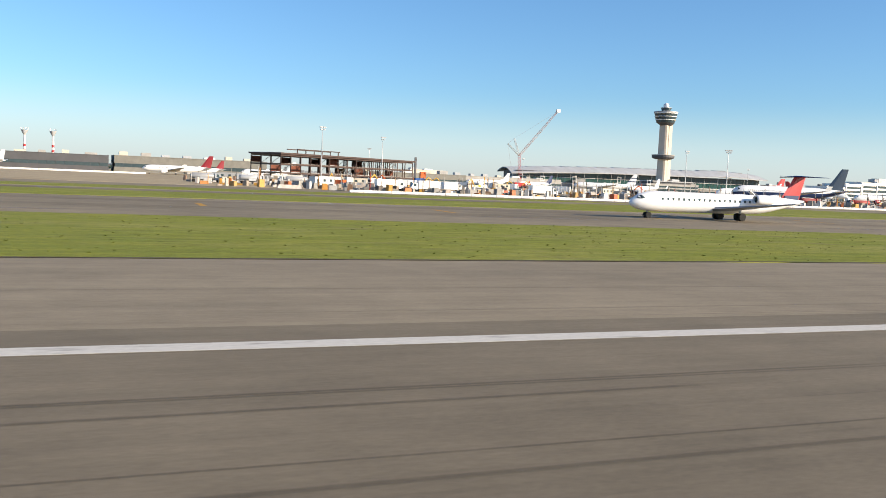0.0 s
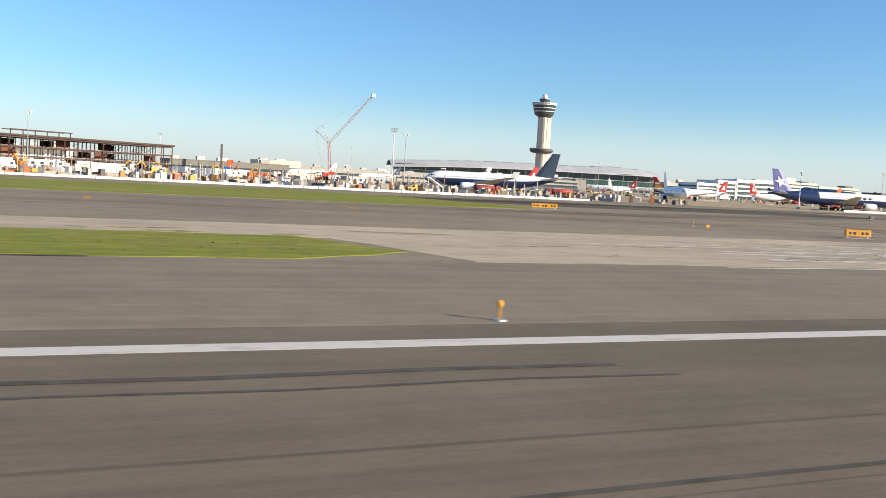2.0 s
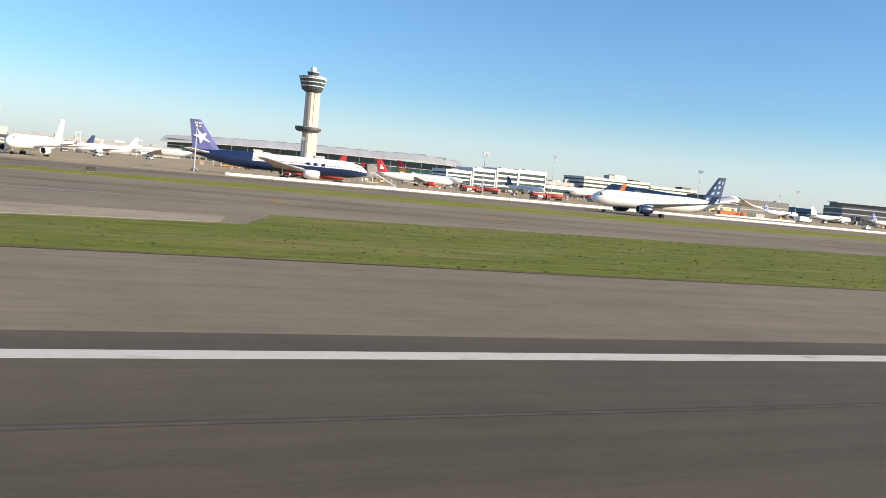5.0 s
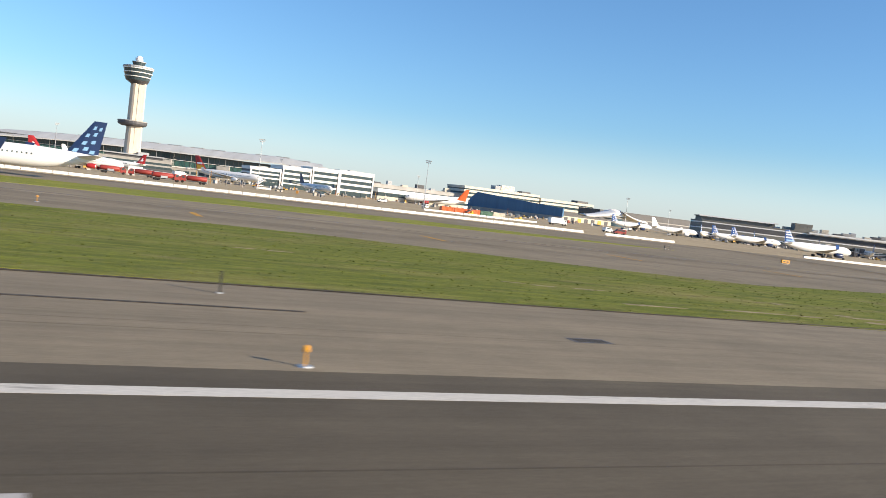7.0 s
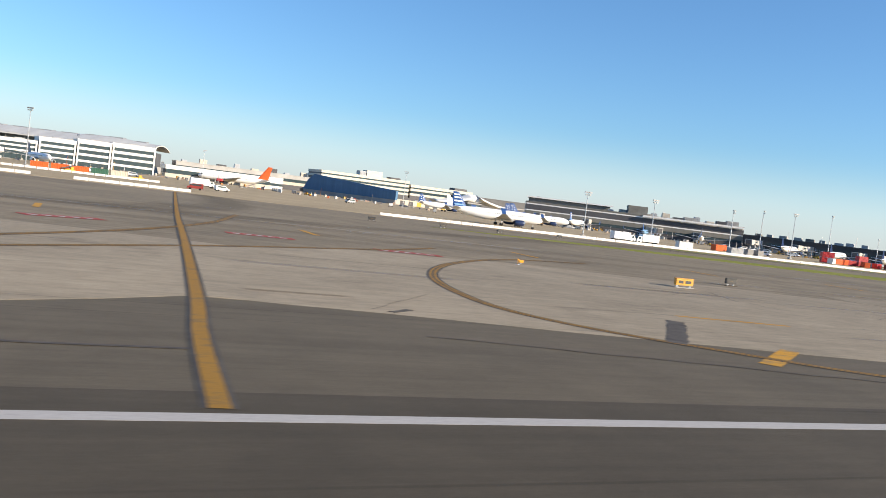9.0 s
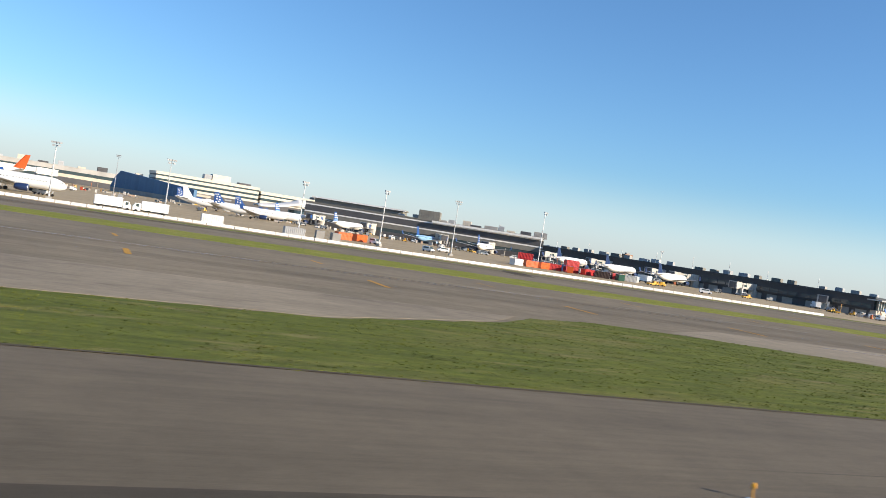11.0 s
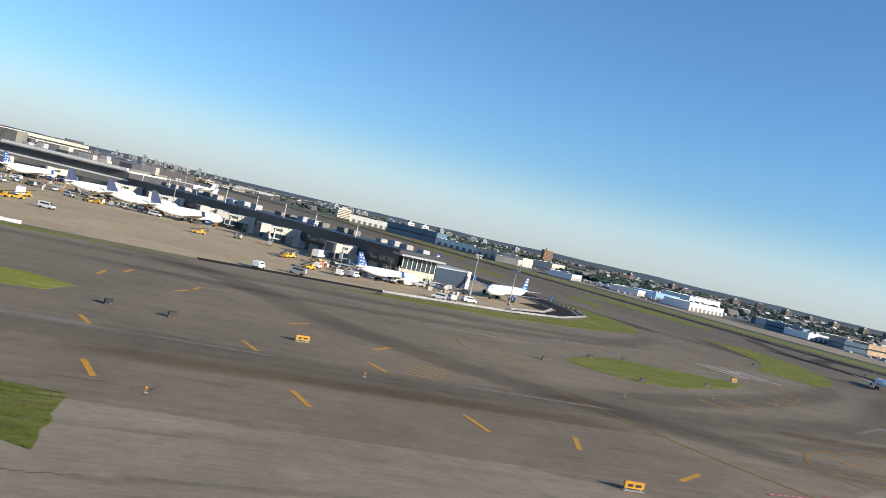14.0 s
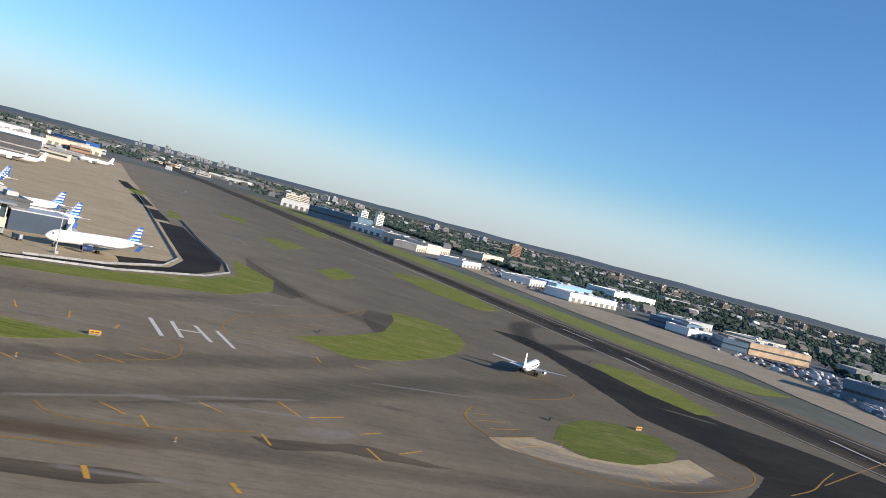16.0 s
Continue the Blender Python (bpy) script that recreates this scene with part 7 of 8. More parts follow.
def tanker(at, m="truckred", label="red fuel tanker truck parked on the apron"):
    t = thing("fuel_truck", label, "truck", at, "fuel trucks")
    part("chassis", boxed((-5, 5, -0.6, 0.6, 0.7, 1.0)), M["darkwall"], t)
    bm = bmesh.new()
    loft(bm, [[(x, 1.25 * k * math.cos(a * math.tau / 14), 2.05 + 0.95 * k * math.sin(a * math.tau / 14)) for a in range(14)] for x, k in ((-4.9, 0.7), (-4.6, 1), (2.3, 1), (2.6, 0.7))])
    part("tank", bm, M[m], t, "", True)
    part("walkway", boxed((-4.2, 2.0, -0.4, 0.4, 2.95, 3.1)), M["steel"], t)
    part("hose_cabinet", boxed((-2.0, 0.4, -1.32, -0.9, 1.0, 1.8)), M["steel"], t)
    cab(t, 2.8, 5.0, 1.2, 0.75, 2.9, M[m])
    wheels(t, (-3.8, -2.6, 4.0), 1.08, 0.52)
    return t


def container(at, m, label, L=6.1):
    t = thing("container", label, "container", at, "containers")
    edge = [(-L / 2, 1.24)]
    for k in range(int(L / 0.6)):
        x = -L / 2 + 0.15 + 0.6 * k
        edge += [(x, 1.24), (x + 0.08, 1.16), (x + 0.28, 1.16), (x + 0.36, 1.24)]
    edge.append((L / 2, 1.24))
    bm = bmesh.new()
    prism(bm, edge[::-1] + [(x, -y) for x, y in edge], 0.1, 2.6)
    part("shell", bm, M[m], t)
    part("door", boxed((L / 2 + 0.02, L / 2 + 0.08, -1.1, 1.1, 0.2, 2.45)), M["offwhite" if m != "offwhite" else "greypaint"], t)
    return t


def tug(at, m="yellow", label="yellow baggage tug and belt loader on the apron"):
    t = thing("belt_loader", label, "loader", at, "belt loaders")
    part("body", boxed((-2.4, 2.4, -0.9, 0.9, 0.4, 1.0), (0.4, 1.6, -0.85, -0.1, 1.0, 1.9)), M[m], t)
    bm = bmesh.new()
    loft(bm, [[(-3.2, y, 1.0), (3.4, y, 2.5), (3.4, y, 2.75), (-3.2, y, 1.25)] for y in (0.05, 0.8)])
    part("belt", bm, M["darkwall"], t)
    wheels(t, (-1.5, 1.5), 0.85, 0.38)
    return t


def cart(at, m="greypaint", label="grey covered baggage cart on the apron"):
    t = thing("baggage_cart", label, "cart", at, "baggage carts")
    part("bed", boxed((-1.6, 1.6, -0.8, 0.8, 0.5, 0.65)), M["steel"], t)
    part("cover", boxed((-1.55, 1.55, -0.78, 0.78, 1.9, 2.0), (-1.55, -1.48, -0.78, 0.78, 0.65, 1.9), (1.48, 1.55, -0.78, 0.78, 0.65, 1.9), (-0.04, 0.04, -0.78, 0.78, 0.65, 1.9)), M[m], t)
    part("drawbar", boxed((1.6, 2.5, -0.05, 0.05, 0.45, 0.55)), M["steel"], t)
    wheels(t, (-1.1, 1.1), 0.75, 0.28, 0.2)
    return t


def site_trailer(at, m="offwhite", L=12):
    t = thing("site_trailer", "long pale office trailer on the building site", "trailer", at, "site trailers")
    part("shell", boxed((-L / 2, L / 2, -1.5, 1.5, 0.6, 3.2), (-L / 2 - 0.1, L / 2 + 0.1, -1.6, 1.6, 3.2, 3.35)), M[m], t)
    for k in range(int(L / 3)):
        part("window", boxed((0, 1.1, -1.56, -1.5, 1.7, 2.6)), M["glass"], t, at=pose(-L / 2 + 0.8 + k * 3, 0, 0))
    part("door", boxed((L / 2 - 1.6, L / 2 - 0.7, -1.57, -1.5, 0.65, 2.7)), M["greypaint"], t)
    wheels(t, (-0.8, 0.8), 1.2, 0.4)
    return t


def excavator(at, m="yellow"):
    t = thing("excavator", "yellow excavator standing on the building site", "excavator", at, "site plant")
    part("track", boxed((-2, 2, -1.5, -0.9, 0, 0.9), (-2, 2, 0.9, 1.5, 0, 0.9)), M["black"], t)
    part("house", boxed((-2.2, 1.2, -1.3, 1.3, 1.0, 2.4)), M[m], t)
    part("cab", boxed((0.2, 1.7, 0.3, 1.3, 1.2, 3.0)), M["glass"], t)
    a = part("boom", tubed(((1, -0.2, 1.8), (3.8, -0.2, 5.0), 0.3, 0.22), ((3.8, -0.2, 5.0), (6.2, -0.2, 3.2), 0.22, 0.18)), M[m], t)
    part("bucket", boxed((5.7, 6.7, -0.7, 0.3, 2.0, 3.0)), M["rust"], a)
    return t


def stair_truck(at):
    t = thing("stair_truck", "white passenger stair truck by the airliner", "truck", at, "stair trucks")
    bm = bmesh.new()
    loft(bm, [[(-3.5, y, 0.9), (3.2, y, 4.3), (4.4, y, 4.3), (4.4, y, 4.6), (3.0, y, 4.6), (-3.7, y, 1.2)] for y in (-0.9, 0.9)])
    part("stair", bm, M["offwhite"], t)
    part("rail", tubed(*[((-3.5, y, 2.0), (3.2, y, 5.5), 0.05) for y in (-0.9, 0.9)], *[((-3.5 + 1.3 * k, y, 1.0 + 0.66 * k), (-3.5 + 1.3 * k, y, 2.0 + 0.68 * k), 0.03) for k in range(6) for y in (-0.9, 0.9)]), M["steel"], t)
    part("chassis", boxed((-3.6, 2.6, -0.9, 0.9, 0.5, 0.95)), M["white"], t)
    wheels(t, (-2.4, 1.8), 0.85, 0.42)
    return t


SRC = {}


def put(kind, x, y, a, *args, up=0.035):
    """The first of a kind is built, the next ones are copies of it."""
    key = (kind, *args)
    at = pose(x, y, up, 0, 0, a)
    if key in SRC:
        return copy_thing(SRC[key], at)
    SRC[key] = kind(at, *args)
    return SRC[key]


# red fuel trucks along the barriers
for x, y, a in ((268, 266, 6), (297, 270, 172), (432, 280, 4), (442, 275, 176), (541, 374, 0), (552, 376, 176), (557, 336, 3), (568, 344, 174)):
    put(tanker, x, y, a)
for x, y, a, m, lab in ((680, 358, 2, "orange", "orange-red steel container on the apron"), (687, 359, 2, "orange", "orange-red steel container on the apron"), (694, 360, 3, "orange", "orange-red steel container on the apron"),
                        (701, 361, 3, "green", "dark green steel container on the apron"), (708, 362, 2, "cream", "cream steel container on the apron"),
                        (1020, 304, 30, "offwhite", "white steel container on the apron"),
                        (1029, 309, 10, "orange", "orange-red steel container on the apron"),
                        (1030, 316, -20, "red", "red steel container on the apron"),
                        (1036, 311, 25, "orange", "orange-red steel container on the apron"),
                        (1036, 319, 80, "blue", "bright blue steel container on the apron"),
                        (1042, 313, -8, "red", "red steel container on the apron"),
                        (1044, 320, 14, "red", "red steel container on the apron"),
                        (1047, 308, 60, "orange", "orange-red steel container on the apron"),
                        (1051, 314, 0, "red", "red steel container on the apron"),
                        (1056, 309, 20, "red", "red steel container on the apron"),
                        (1054, 322, 5, "blue", "bright blue steel container on the apron"),
                        (1060, 304, -30, "rust", "rust-brown steel container on the apron"),
                        (1064, 308, 8, "rust", "rust-brown steel container on the apron"),
                        (1068, 303, 70, "green", "dark green steel container on the apron"),
                        (1063, 318, 0, "navy", "dark blue steel container on the apron"),
                        (1070, 312, 12, "red", "red steel container on the apron"),
                        (1076, 308, -10, "greypaint", "grey steel container on the apron"),
                        (1078, 318, 75, "offwhite", "white steel container on the apron"),
                        (1084, 316, 80, "offwhite", "white steel container on the apron"),
                        (948, 300, 20, "orange", "orange-red steel container on the apron"), (956, 306, 34, "orange", "orange-red steel container on the apron"),
                        (896, 258, 0, "offwhite", "white steel container on the apron"), 
                        (920, 258, 2, "greypaint", "grey steel container on the apron"), (929, 262, 80, "conc", "grey steel container on the apron"), (934, 262, 82, "conc", "grey steel container on the apron")):
    put(container, x, y, a, m, lab)
for x, y, a, m, lab in ((1030, 316, -20, "red", "red steel container on the apron"), (1051, 314, 0, "red", "red steel container on the apron")):
    put(container, x, y, a, m, lab, up=2.64)
for x, y, a in ((868, 258, 4), (880, 258, 180), (1100, 330, 90), (738, 360, 5), (150, 262, 0), (97, 264, 4), (110, 262, 178), (121, 272, 30), (560, 500, 0), (590, 560, 30), (1205, 330, 60)):
    put(box_truck, x, y, a)
for x, y, a, m, lab in ((46, 300, 0, "greypaint", "grey fuel tanker truck by the building site"), (62, 302, 4, "greypaint", "grey fuel tanker truck by the building site"), (76, 305, 178, "greypaint", "grey fuel tanker truck by the building site")):
    put(tanker, x, y, a, m, lab)
put(van, 727, 293, 170, "truckred", "red pickup-like van on the apron")
rng = random.Random(21)
for x, y in ((1167, 241), (1179, 246), (1004, 340), (1060, 318), (985, 310), (1198, 270), (1234, 262), (1243, 268), (1228, 258), (960, 300), (1110, 300), (740, 320), (640, 420), (700, 430), (720, 450), (690, 470),
             (380, 420), (350, 470), (410, 500), (330, 420), (470, 520), (500, 560), (280, 320), (255, 330), (232, 320), (208, 300), (186, 310), (160, 300), (140, 290), (850, 300), (820, 420), (860, 470)):
    put(van, x, y, rng.uniform(0, 360), *(rng.choice((("white", "white apron van parked on the concrete"), ("greypaint", "grey apron van parked on the concrete"), ("white", "white apron van parked on the concrete")))))
for x, y, a in ((1088, 308, 10), (1092, 311, 40), (1096, 314, -20), (1100, 318, 0), (1101, 338, 0), (1160, 330, 0), (1186, 300, 60), (262, 300, 0), (240, 262, 20), (225, 250, 70), (690, 355, 40), (714, 354, 10), (1215, 292, 30)):
    put(tug, x, y, a)
for k in range(70):
    x, y = rng.choice(((1100, 430), (1060, 450), (1140, 390), (1170, 350), (1200, 310), (1225, 285), (1250, 275), (640, 520), (600, 620), (520, 640), (820, 560), (900, 460), (960, 500), (1020, 480), (450, 480), (360, 520)))
    kind, x, y, a = rng.choice((cart, cart, tug)), x + rng.uniform(-22, 22), y + rng.uniform(-20, 8), rng.uniform(0, 180)
    if x > 1205 and y < 276 + (x - 1205) * 0.5:
        continue
    put(kind, x, y, a)
for k in range(64):
    f = rng.random()
    x, y = (rng.uniform(1188, 1262), rng.uniform(268, 312)) if f < 0.55 else (rng.uniform(1060, 1190), rng.uniform(380, 470)) if f < 0.8 else (rng.uniform(960, 1060), rng.uniform(470, 530))
    if y < 276 + (x - 1205) * 0.5 and x > 1205:
        continue
    put(*((van, x, y, rng.uniform(0, 360), "white", "white apron van parked on the concrete") if k % 3 == 0 else (rng.choice((cart, tug, cart)), x, y, rng.uniform(0, 360))))
put(stair_truck, 256, 283, 200)
put(stair_truck, 452, 250, 160)
put(stair_truck, 640, 560, 40)

# the building site in front of the steel frame
for k in range(20):
    put(site_trailer, 64 + k * 12 + rng.uniform(-4, 4), rng.uniform(300, 440), rng.choice((0, 4, -8, 30, 80)), *(rng.choice((("offwhite",), ("cream",), ("offwhite",), ("greypaint",)))))
for k in range(11):
    put(excavator, rng.uniform(70, 240), rng.uniform(310, 440), rng.uniform(0, 360), *(rng.choice((("yellow",), ("yellow",), ("orange",)))))
for k in range(26):
    put(container, rng.uniform(60, 240), rng.uniform(300, 450), rng.uniform(0, 180), *rng.choice((("offwhite", "white steel container on the apron"), ("cream", "cream steel container on the apron"), ("greypaint", "grey steel container on the apron"), ("rust", "rust-brown steel container on the building site"), ("orange", "orange-red steel container on the apron"))))
for k in range(16):
    put(box_truck, rng.uniform(60, 250), rng.uniform(300, 440), rng.uniform(0, 180))


def material_stack(at):
    t = thing("pipe_stack", "stack of pale pipes and boards on the building site", "stack", at, "site stacks")
    for k in range(4):
        part("pipe", tubed(((-4, -0.9 + 0.6 * k, 0.3), (4, -0.9 + 0.6 * k, 0.3), 0.28), n=10), M["offwhite"], t)
    for k in range(3):
        part("pipe", tubed(((-4, -0.6 + 0.6 * k, 0.8), (4, -0.6 + 0.6 * k, 0.8), 0.28), n=10), M["fireproof"], t)
    return t


for k in range(18):
    put(material_stack, rng.uniform(60, 260), rng.uniform(240, 340), rng.uniform(0, 180))
t = thing("drill_rig", "dark drill rig mast with blue and orange body", "drill rig", pose(232, 621, 0))
part("mast", boxed((-0.7, 0.7, -0.7, 0.7, 2, 20)), M["darkwall"], t)
part("body", boxed((0, 7, -1.6, 1.6, 1.4, 4.8)), M["blue"], t)
part("hopper", boxed((4, 8, -1.4, 1.4, 4.8, 9.5)), M["orange"], t)
part("track", boxed((-2, 7, -2, -1, 0, 1.4), (-2, 7, 1, 2, 0, 1.4)), M["black"], t)
for x, y, h in ((330, 556, 11), (376, 570, 12), (300, 548, 10), (412, 584, 11)):
    t = thing("gate_gantry", "slim white gate gantry on the apron", "gantry", pose(x, y, 0), "gate gantries")
    part("post", tubed(((-1.4, 0, 0), (-1.4, 0, h), 0.16), ((1.4, 0, 0), (1.4, 0, h), 0.16)), M["offwhite"], t)
    for z in (h * 0.66, h - 0.4):
        part("crossbar", boxed((-1.7, 1.7, -0.12, 0.12, z, z + 0.3)), M["offwhite"], t)

# drain covers let into the shoulder
for x, y in ((539, 30), (469, 33), (487, 34), (926, 27.5), (920, 34.5), (205, 32), (228, 33), (585, 28.5)):
    t = thing("drain_cover", "dark iron drain cover in the shoulder", "drain", pose(x, y, 0.0), "drain covers")
    part("frame", boxed((-0.9, 0.9, -0.5, -0.38, 0, 0.022), (-0.9, 0.9, 0.38, 0.5, 0, 0.022), (-0.9, -0.78, -0.38, 0.38, 0, 0.022), (0.78, 0.9, -0.38, 0.38, 0, 0.022)), M["darkwall"], t)
    part("grate", boxed(*[(-0.76 + 0.13 * k, -0.69 + 0.13 * k, -0.38, 0.38, 0, 0.02) for k in range(12)]), M["tar"], t)


def clutter(name, label, zones, n, seed):
    """Small crates, pallets, poles and ground gear, too small to tell apart."""
    rng = random.Random(seed)
    bm = bmesh.new()
    for k in range(n):
        x0, x1, y0, y1 = zones[k % len(zones)]
        x, y = rng.uniform(x0, x1), rng.uniform(y0, y1)
        kind = rng.random()
        w, d, h = (rng.uniform(0.6, 2.6), rng.uniform(0.6, 1.8), rng.uniform(0.4, 2.2)) if kind < 0.7 else (0.2, 0.2, rng.uniform(2.5, 6)) if kind < 0.85 else (rng.uniform(4, 9), 0.4, rng.uniform(0.4, 1.2))
        c, s = math.cos(a := rng.uniform(0, 3.1)), math.sin(a)
        vs = [bm.verts.new((x + c * p - s * q, y + s * p + c * q, z)) for z, t in ((0.02, 1.0), (h, 0.9)) for p, q in ((-w / 2 * t, -d / 2 * t), (w / 2 * t, -d / 2 * t), (w / 2 * t, d / 2 * t), (-w / 2 * t, d / 2 * t))]
        for f in ((0, 1, 5, 4), (1, 2, 6, 5), (2, 3, 7, 6), (3, 0, 4, 7), (4, 5, 6, 7)):
            bm.faces.new([vs[i] for i in f])
    tagged(obj(name, bm, M["mixed_gear"]), label, "clutter", kind="stuff")


def gear_material():
    m, t, b = nodes_of("mixed_gear_paint")
    geo = t.nodes.new("ShaderNodeNewGeometry")
    r = ramp_of(t, geo.outputs["Random Per Island"], ((0.0, (0.55, 0.54, 0.51)), (0.2, (0.10, 0.09, 0.08)), (0.38, (0.62, 0.61, 0.58)), (0.5, (0.22, 0.13, 0.08)), (0.62, (0.40, 0.37, 0.31)), (0.78, (0.05, 0.055, 0.07)), (0.9, (0.55, 0.30, 0.05)), (1.0, (0.35, 0.04, 0.03))))
    t.links.new(mixed(t, r.outputs[0], ramp_of(t, noise_of(t, 1.2, 4).outputs[0], ((0.3, grey(0.75)), (0.7, grey(1.15)))).outputs[0], 1.0, "MULTIPLY"), b.inputs["Base Color"])
    b.inputs["Roughness"].default_value = 0.6
    return m


M["mixed_gear"] = gear_material()
clutter("site_clutter", "crates, poles, pallets and boards strewn over the building site", ((60, 330, 232, 300), (40, 330, 240, 330), (60, 320, 320, 430)), 1300, 51)
clutter("apron_clutter", "small ground gear and pallets standing about the gates", ((960, 1120, 470, 540), (1100, 1190, 400, 470), (1196, 1250, 288, 316), (430, 640, 380, 520), (560, 760, 540, 630), (760, 930, 520, 660)), 520, 52)


# ---- beyond the crossing runway ----
for a, b, d, h, m, roof, lab in (
    ((1653, 680), (1720, 712), 28, 7.5, "panel", "panel", "long white cargo hall beyond the crossing runway"),
    ((1843, 926), (1937, 980), 40, 10.0, "panel", "panel", "tall white cargo hall beyond the crossing runway"),
    ((1711, 642), (1731, 616), 44, 8.0, "bluegrey", "bluegrey", "dark blue-grey hangar beyond the crossing runway"),
    ((1720, 597), (1772, 612), 24, 6.0, "panel", "paleroof", "white low depot beyond the crossing runway"),
    ((1731, 567), (1750, 560), 30, 7.5, "bluegrey", "greyroof", "dark grey depot beyond the crossing runway"),
    ((1752, 561), (1824, 573), 34, 9.0, "tanbrick", "paleroof", "tan brick depot with broad windows"),
    ((1674, 385), (1692, 364), 24, 11.5, "bluegrey", "paleroof", "blue-grey office block with window bands"),
    ((1577, 896), (1664, 1030), 26, 7.0, "cream", "paleroof", "long cream cargo shed beyond the crossing runway"),
    ((1744, 1117), (1805, 1186), 30, 9.0, "tan", "paleroof", "tan cargo shed beyond the crossing runway"),
    ((1600, 812), (1636, 852), 26, 6.0, "panel", "paleroof", "white cargo shed beyond the crossing runway"),
    ((1656, 770), (1724, 842), 30, 6.0, "offwhite", "paleroof", "weathered white cargo hall beyond the crossing runway"),
    ((1700, 800), (1770, 850), 30, 7.0, "skyblue", "panel", "pale blue cargo hall beyond the crossing runway"),
    ((1790, 700), (1850, 740), 30, 7.0, "greypaint", "paleroof", "grey cargo hall beyond the crossing runway"),
    ((1560, 980), (1600, 930), 30, 10.0, "tan", "paleroof", "tan cargo shed beyond the crossing runway"),
    ((1545, 1080), (1590, 1030), 34, 9.0, "panel", "paleroof", "white cargo shed beyond the crossing runway"),
    ((1508, 1180), (1565, 1130), 44, 15.0, "bluegrey", "bluegrey", "dark blue-grey hangar far over the field"),
    ((1490, 1310), (1560, 1290), 40, 11.0, "panel", "panel", "long white warehouse far over the field"),
    ((1840, 660), (1900, 690), 34, 7.0, "cream", "paleroof", "cream depot beyond the cargo halls"),
    ((1860, 560), (1920, 540), 34, 8.0, "conc", "paleroof", "grey depot beyond the cargo halls"),
    ((1150, 1440), (1230, 1450), 40, 11.0, "tan", "paleroof", "tan terminal block far over the apron"),
    ((1080, 1240), (1170, 1250), 40, 10.0, "panel", "paleroof", "white terminal block far over the apron"),
    ((1120, 1885), (1182, 1850), 50, 11.0, "blue", "greyroof", "bright blue hangar far over the apron"),
    ((1440, 2150), (1530, 2120), 40, 9.0, "offwhite", "paleroof", "white warehouse far over the field"),
    ((1000, 1500), (1120, 1510), 40, 12.0, "offwhite", "paleroof", "white warehouse far behind the terminals"),
):
    t, L, z = band_block("depot", lab, a, b, d, ([(h * 0.45, "wall", m), (h * 0.6, "glass", "glass"), (h, "wall", m)] if m in ("brick", "tanbrick", "bluegrey") else [(h * 0.12, "wall", "conc"), (h, "wall", m)]), roof, bays=8, group="field buildings")
    if m not in ("brick", "tanbrick", "bluegrey"):
        pane_row(t, 2, L - 2, 0.0, 0.0, h * 0.5, max(3, int(L / 9)), M["darkconc"], 4.0, "dock_door")
    roof_unit(t, L * 0.3, d * 0.3, z, 5, 4, 1.4)
    roof_unit(t, L * 0.62, d * 0.5, z, 7, 5, 1.8, "conc")


def tower_block(x, y, a, w, d, floors, m, lab):
    t = thing("apartment_tower", lab, "building", pose(x, y, 0, 0, 0, a), "far apartment towers")
    H = floors * 3.0 + 2
    part("wall", boxed((-w / 2, w / 2, -d / 2, d / 2, 0, H)), M[m], t)
    part("roof_house", boxed((-w / 5, w / 5, -d / 4, d / 4, H, H + 3.5)), M["conc"], t)
    part("window_band", boxed(*[(-w / 2 + 1, w / 2 - 1, -d / 2 - 0.1, d / 2 + 0.1, 3 * k + 1.4, 3 * k + 2.6) for k in range(floors)]), M["glass"], t)["kind"] = "stuff"


rng = random.Random(77)
for x, y, a, w, d, f, m in ((1545, 1560, 10, 26, 14, 5, "tan"), (1686, 1590, 10, 14, 12, 6, "offwhite"), (1720, 1600, 10, 14, 12, 6, "offwhite"), (1600, 1750, 0, 20, 14, 5, "cream"), (2050, 1700, 0, 22, 14, 9, "brick")):
    tower_block(x, y, a, w, d, f, m, "mid-rise hotel block beyond the airfield")
for k in range(16):
    tower_block(2560 + 62 * k + rng.uniform(-25, 25), 2200 - 48 * k + rng.uniform(-60, 60), rng.uniform(-30, 30), rng.uniform(20, 34), 16, rng.randint(4, 6), "farbrick", "brown brick apartment tower on the horizon")
for k in range(14):
    tower_block(rng.uniform(1900, 2700), rng.uniform(2600, 3600), rng.uniform(-30, 30), 24, 16, rng.randint(4, 6), rng.choice(("haze_block", "conc", "haze_block")), "apartment tower on the horizon")
for k in range(46):
    x = rng.choice((1330, 1500, 1700, 1720, 1900)) + rng.gauss(0, 110)
    tower_block(x, 7600 + rng.uniform(-300, 300), 0, rng.uniform(10, 30), 14, int(abs(rng.gauss(0, 6)) + 5), "haze_block", "high-rise greyed by painted haze in the far city skyline")


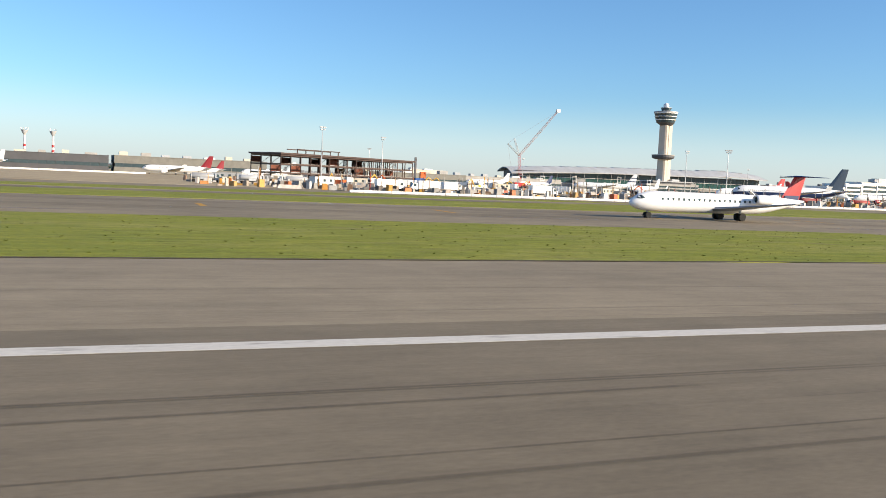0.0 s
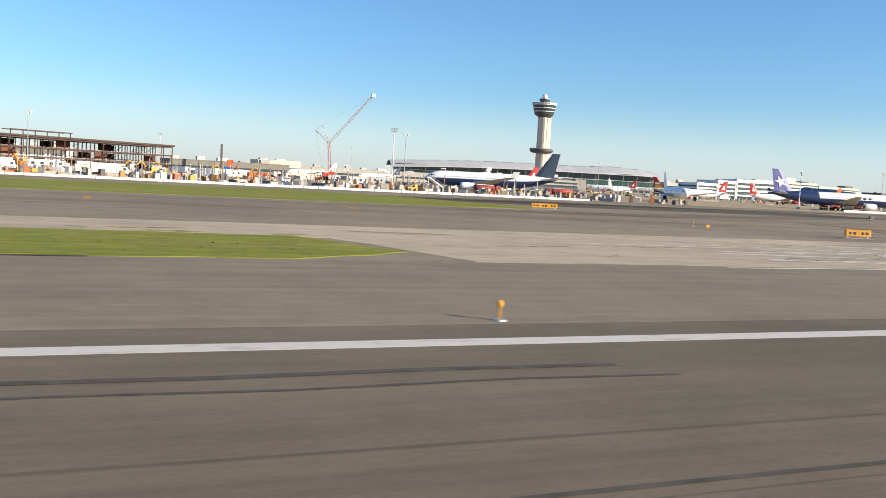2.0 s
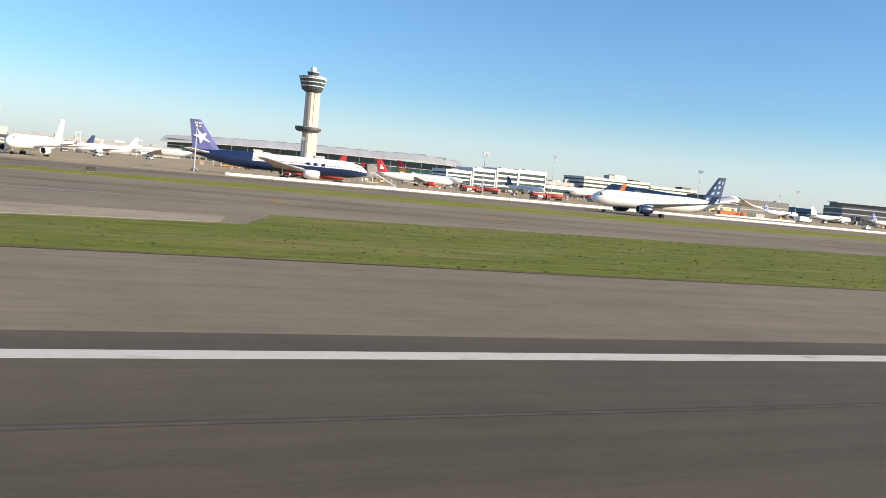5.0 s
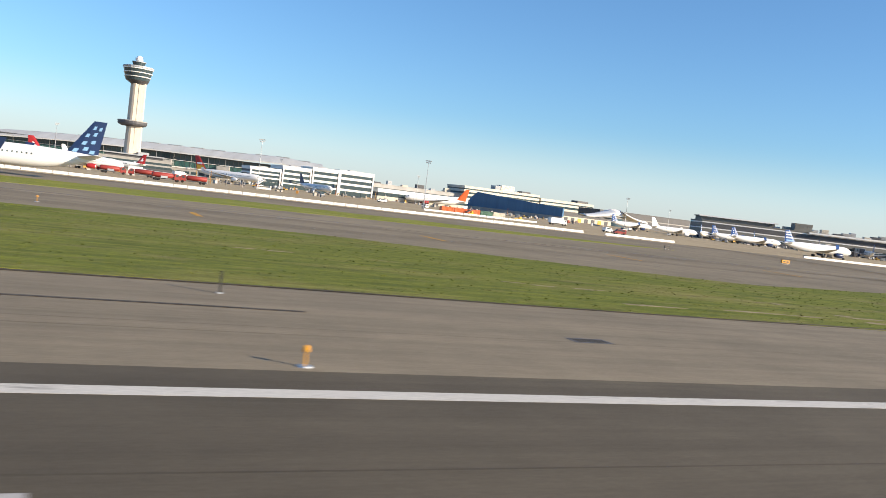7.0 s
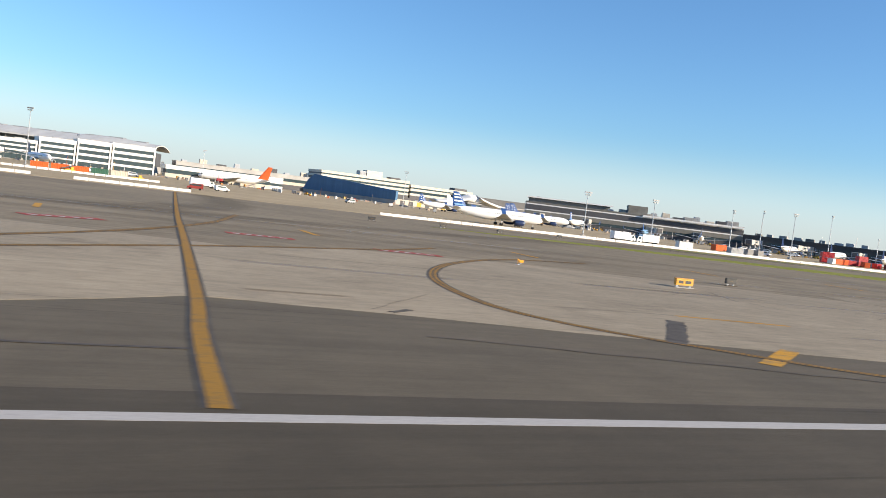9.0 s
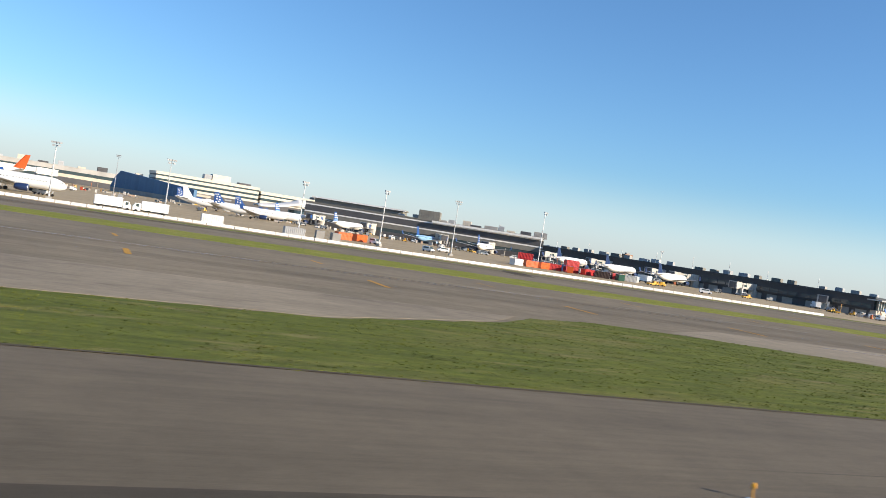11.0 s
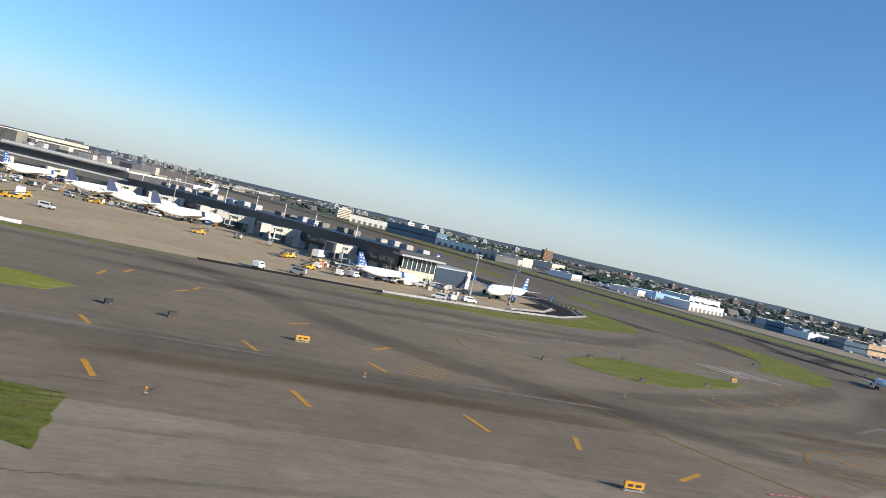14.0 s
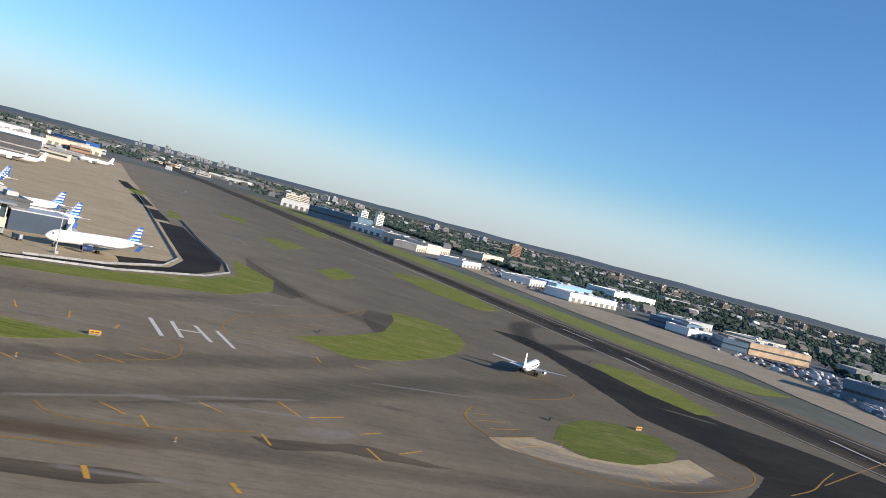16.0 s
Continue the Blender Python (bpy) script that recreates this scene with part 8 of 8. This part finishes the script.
def far_ridge():
    """The wooded rise that closes the horizon, with haze painted into its colour."""
    rng = random.Random(8)
    bm = bmesh.new()
    rows, h = [], 40.0
    for k in range(181):
        a = radians(15 + 130 * k / 180)
        h = min(70, max(26, h + rng.uniform(-5, 5)))
        c, s = math.cos(a), math.sin(a)
        rows.append([(800 + r * c, r * s, z) for r, z in ((8600, -2), (8900, h * 0.6), (9200, h), (9600, h * 0.8), (9900, -2))])
    vs = [[bm.verts.new(p) for p in r] for r in rows]
    for p, q in zip(vs, vs[1:]):
        for i in range(4):
            bm.faces.new((p[i], p[i + 1], q[i + 1], q[i]))
    tagged(obj("backdrop_ridge", bm, M["ridge"], True), "low wooded rise with painted blue haze along the horizon", "hills", kind="structure")


far_ridge()


# ---- far houses and woods ----
def scatter_houses():
    rng = random.Random(3)
    verts, faces = [], []
    n = 0
    while n < 1150:
        x, y = rng.uniform(-900, 4200), rng.uniform(1150, 4600)
        if y < 1700 and x < 1560 or (x < 1640 and y < 1500):
            continue
        if rng.random() < 0.35 and x > 1700:
            y = rng.uniform(420, 1700)
            if x < 1780 and y < 900:
                continue
        w, d, h = rng.uniform(8, 18), rng.uniform(7, 11), rng.uniform(3.5, 6.5)
        if rng.random() < 0.12:
            w, d, h = rng.uniform(30, 70), rng.uniform(20, 40), rng.uniform(5, 8)
        c, s = math.cos(a := rng.uniform(-0.4, 0.4)), math.sin(a)
        b = len(verts)
        g = h + (3 if w < 27 else 0.3)
        for px, py, pz in ((-w, -d, 0), (w, -d, 0), (w, d, 0), (-w, d, 0), (-w, -d, h), (w, -d, h), (w, d, h), (-w, d, h), (-w, 0, g), (w, 0, g)):
            px, py = px / 2, py / 2
            verts.append((x + c * px - s * py, y + s * px + c * py, pz - 0.3))
        faces += [tuple(b + i for i in f) for f in ((0, 1, 5, 4), (2, 3, 7, 6), (1, 2, 6, 9, 5), (3, 0, 4, 8, 7), (4, 5, 9, 8), (6, 7, 8, 9))]
        n += 1
    m, t, bs = nodes_of("mixed_suburb_walls")
    geo = t.nodes.new("ShaderNodeNewGeometry")
    r = ramp_of(t, geo.outputs["Random Per Island"], ((0.0, (0.19, 0.19, 0.19)), (0.25, (0.095, 0.085, 0.08)), (0.45, (0.14, 0.13, 0.12)), (0.6, (0.09, 0.10, 0.11)), (0.86, (0.17, 0.175, 0.185)), (0.93, (0.60, 0.59, 0.57)), (1.0, (0.14, 0.16, 0.19))))
    c = mixed(t, r.outputs[0], ramp_of(t, noise_of(t, 0.4, 4).outputs[0], ((0.3, grey(0.8)), (0.7, grey(1.15)))).outputs[0], 1.0, "MULTIPLY")
    t.links.new(c, bs.inputs["Base Color"])
    bs.inputs["Roughness"].default_value = 0.8
    me = bpy.data.meshes.new("far_houses")
    me.from_pydata(verts, [], faces)
    me.materials.append(m)
    tagged(new("far_houses", me), "low houses, sheds and depots of the suburbs", "houses", kind="stuff")


scatter_houses()


def scatter_woods():
    rng = np.random.default_rng(4)
    bm = bmesh.new()
    bmesh.ops.create_icosphere(bm, subdivisions=1, radius=1.0)
    base = np.array([v.co[:] for v in bm.verts])
    tri = np.array([[v.index for v in f.verts] for f in bm.faces])
    bm.free()
    V, F = [], []
    n = 0
    while n < 28000:
        u = rng.random()
        if u < 0.45:
            x, y = rng.uniform(-2600, 4800), rng.uniform(1700, 4800)
            if x < 1500 and y < 2000:
                continue
        elif u < 0.86:
            x = 1760 + 2400 * rng.random() ** 1.7
            y = rng.uniform(500, 2300)
            if x < 1900 and y < 900:
                continue
        else:
            x, y = rng.uniform(1850, 3600), rng.uniform(60, 600)
        r = rng.uniform(2.6, 6)
        h = rng.uniform(0.55, 0.9)
        for k in range(3):
            q = base * (1 + rng.uniform(-0.28, 0.28, (len(base), 1)))
            q = q * np.array([r * rng.uniform(0.5, 0.9), r * rng.uniform(0.5, 0.9), r * h * 0.7]) + np.array([x + rng.uniform(-r, r) * 0.8, y + rng.uniform(-r, r) * 0.6, r * h * rng.uniform(0.5, 0.9)])
            F.append(tri + len(V) * len(base))
            V.append(q)
        n += 1
    me = bpy.data.meshes.new("far_woods")
    me.from_pydata(np.concatenate(V).tolist(), [], np.concatenate(F).tolist())
    me.materials.append(M["leaves"])
    tagged(new("far_woods", me), "dark green summer trees filling the suburbs", "trees", kind="stuff")


scatter_woods()


def parked_rows():
    """Cars and trailers too far off to tell apart, in rows."""
    rng = random.Random(9)
    verts, faces = [], []
    for k in range(1500):
        f = rng.random()
        if f < 0.2:
            g = rng.random()
            x, y = 1655 + 36 * g + rng.randint(0, 3) * 6, 330 + 84 * g
        elif f < 0.6:
            x, y = 1700 + rng.randint(0, 16) * 11, 400 + rng.randint(0, 48) * 2.8
        else:
            x, y = 1640 + rng.randint(0, 26) * 9, 720 + rng.randint(0, 60) * 4.2
            if y < 742 + (x - 1700) * 0.5:
                continue
        L, w, h = (4.4, 1.8, 1.4) if rng.random() < 0.9 else (8, 2.4, 2.8)
        b = len(verts)
        for px, py, pz in ((-w, -L, 0.2), (w, -L, 0.2), (w, L, 0.2), (-w, L, 0.2), (-w, -L, h * 0.6), (w, -L, h * 0.6), (w, L, h * 0.6), (-w, L, h * 0.6), (-w * 0.85, -L * 0.6, h), (w * 0.85, -L * 0.6, h), (w * 0.85, L * 0.5, h), (-w * 0.85, L * 0.5, h)):
            verts.append((x + px / 2, y + py / 2, pz))
        faces += [tuple(b + i for i in f) for f in ((0, 1, 5, 4), (1, 2, 6, 5), (2, 3, 7, 6), (3, 0, 4, 7), (4, 5, 9, 8), (5, 6, 10, 9), (6, 7, 11, 10), (7, 4, 8, 11), (8, 9, 10, 11))]
    m, t, bs = nodes_of("mixed_car_paint")
    geo = t.nodes.new("ShaderNodeNewGeometry")
    r = ramp_of(t, geo.outputs["Random Per Island"], ((0.0, (0.6, 0.6, 0.6)), (0.3, (0.08, 0.08, 0.09)), (0.5, (0.3, 0.31, 0.33)), (0.7, (0.65, 0.65, 0.64)), (0.9, (0.15, 0.05, 0.04)), (1.0, (0.06, 0.1, 0.2))))
    t.links.new(r.outputs[0], bs.inputs["Base Color"])
    bs.inputs["Roughness"].default_value = 0.35
    me = bpy.data.meshes.new("parked_cars")
    me.from_pydata(verts, [], faces)
    me.materials.append(m)
    tagged(new("parked_cars", me), "rows of far parked cars and trailers", "cars", kind="stuff")


parked_rows()


# ---- everything is set down at the one scale ----
for o in list(scene.objects):
    if o.parent is None and o.type not in ("CAMERA", "LIGHT"):
        o.matrix_basis = Matrix.Scale(S, 4) @ o.matrix_basis
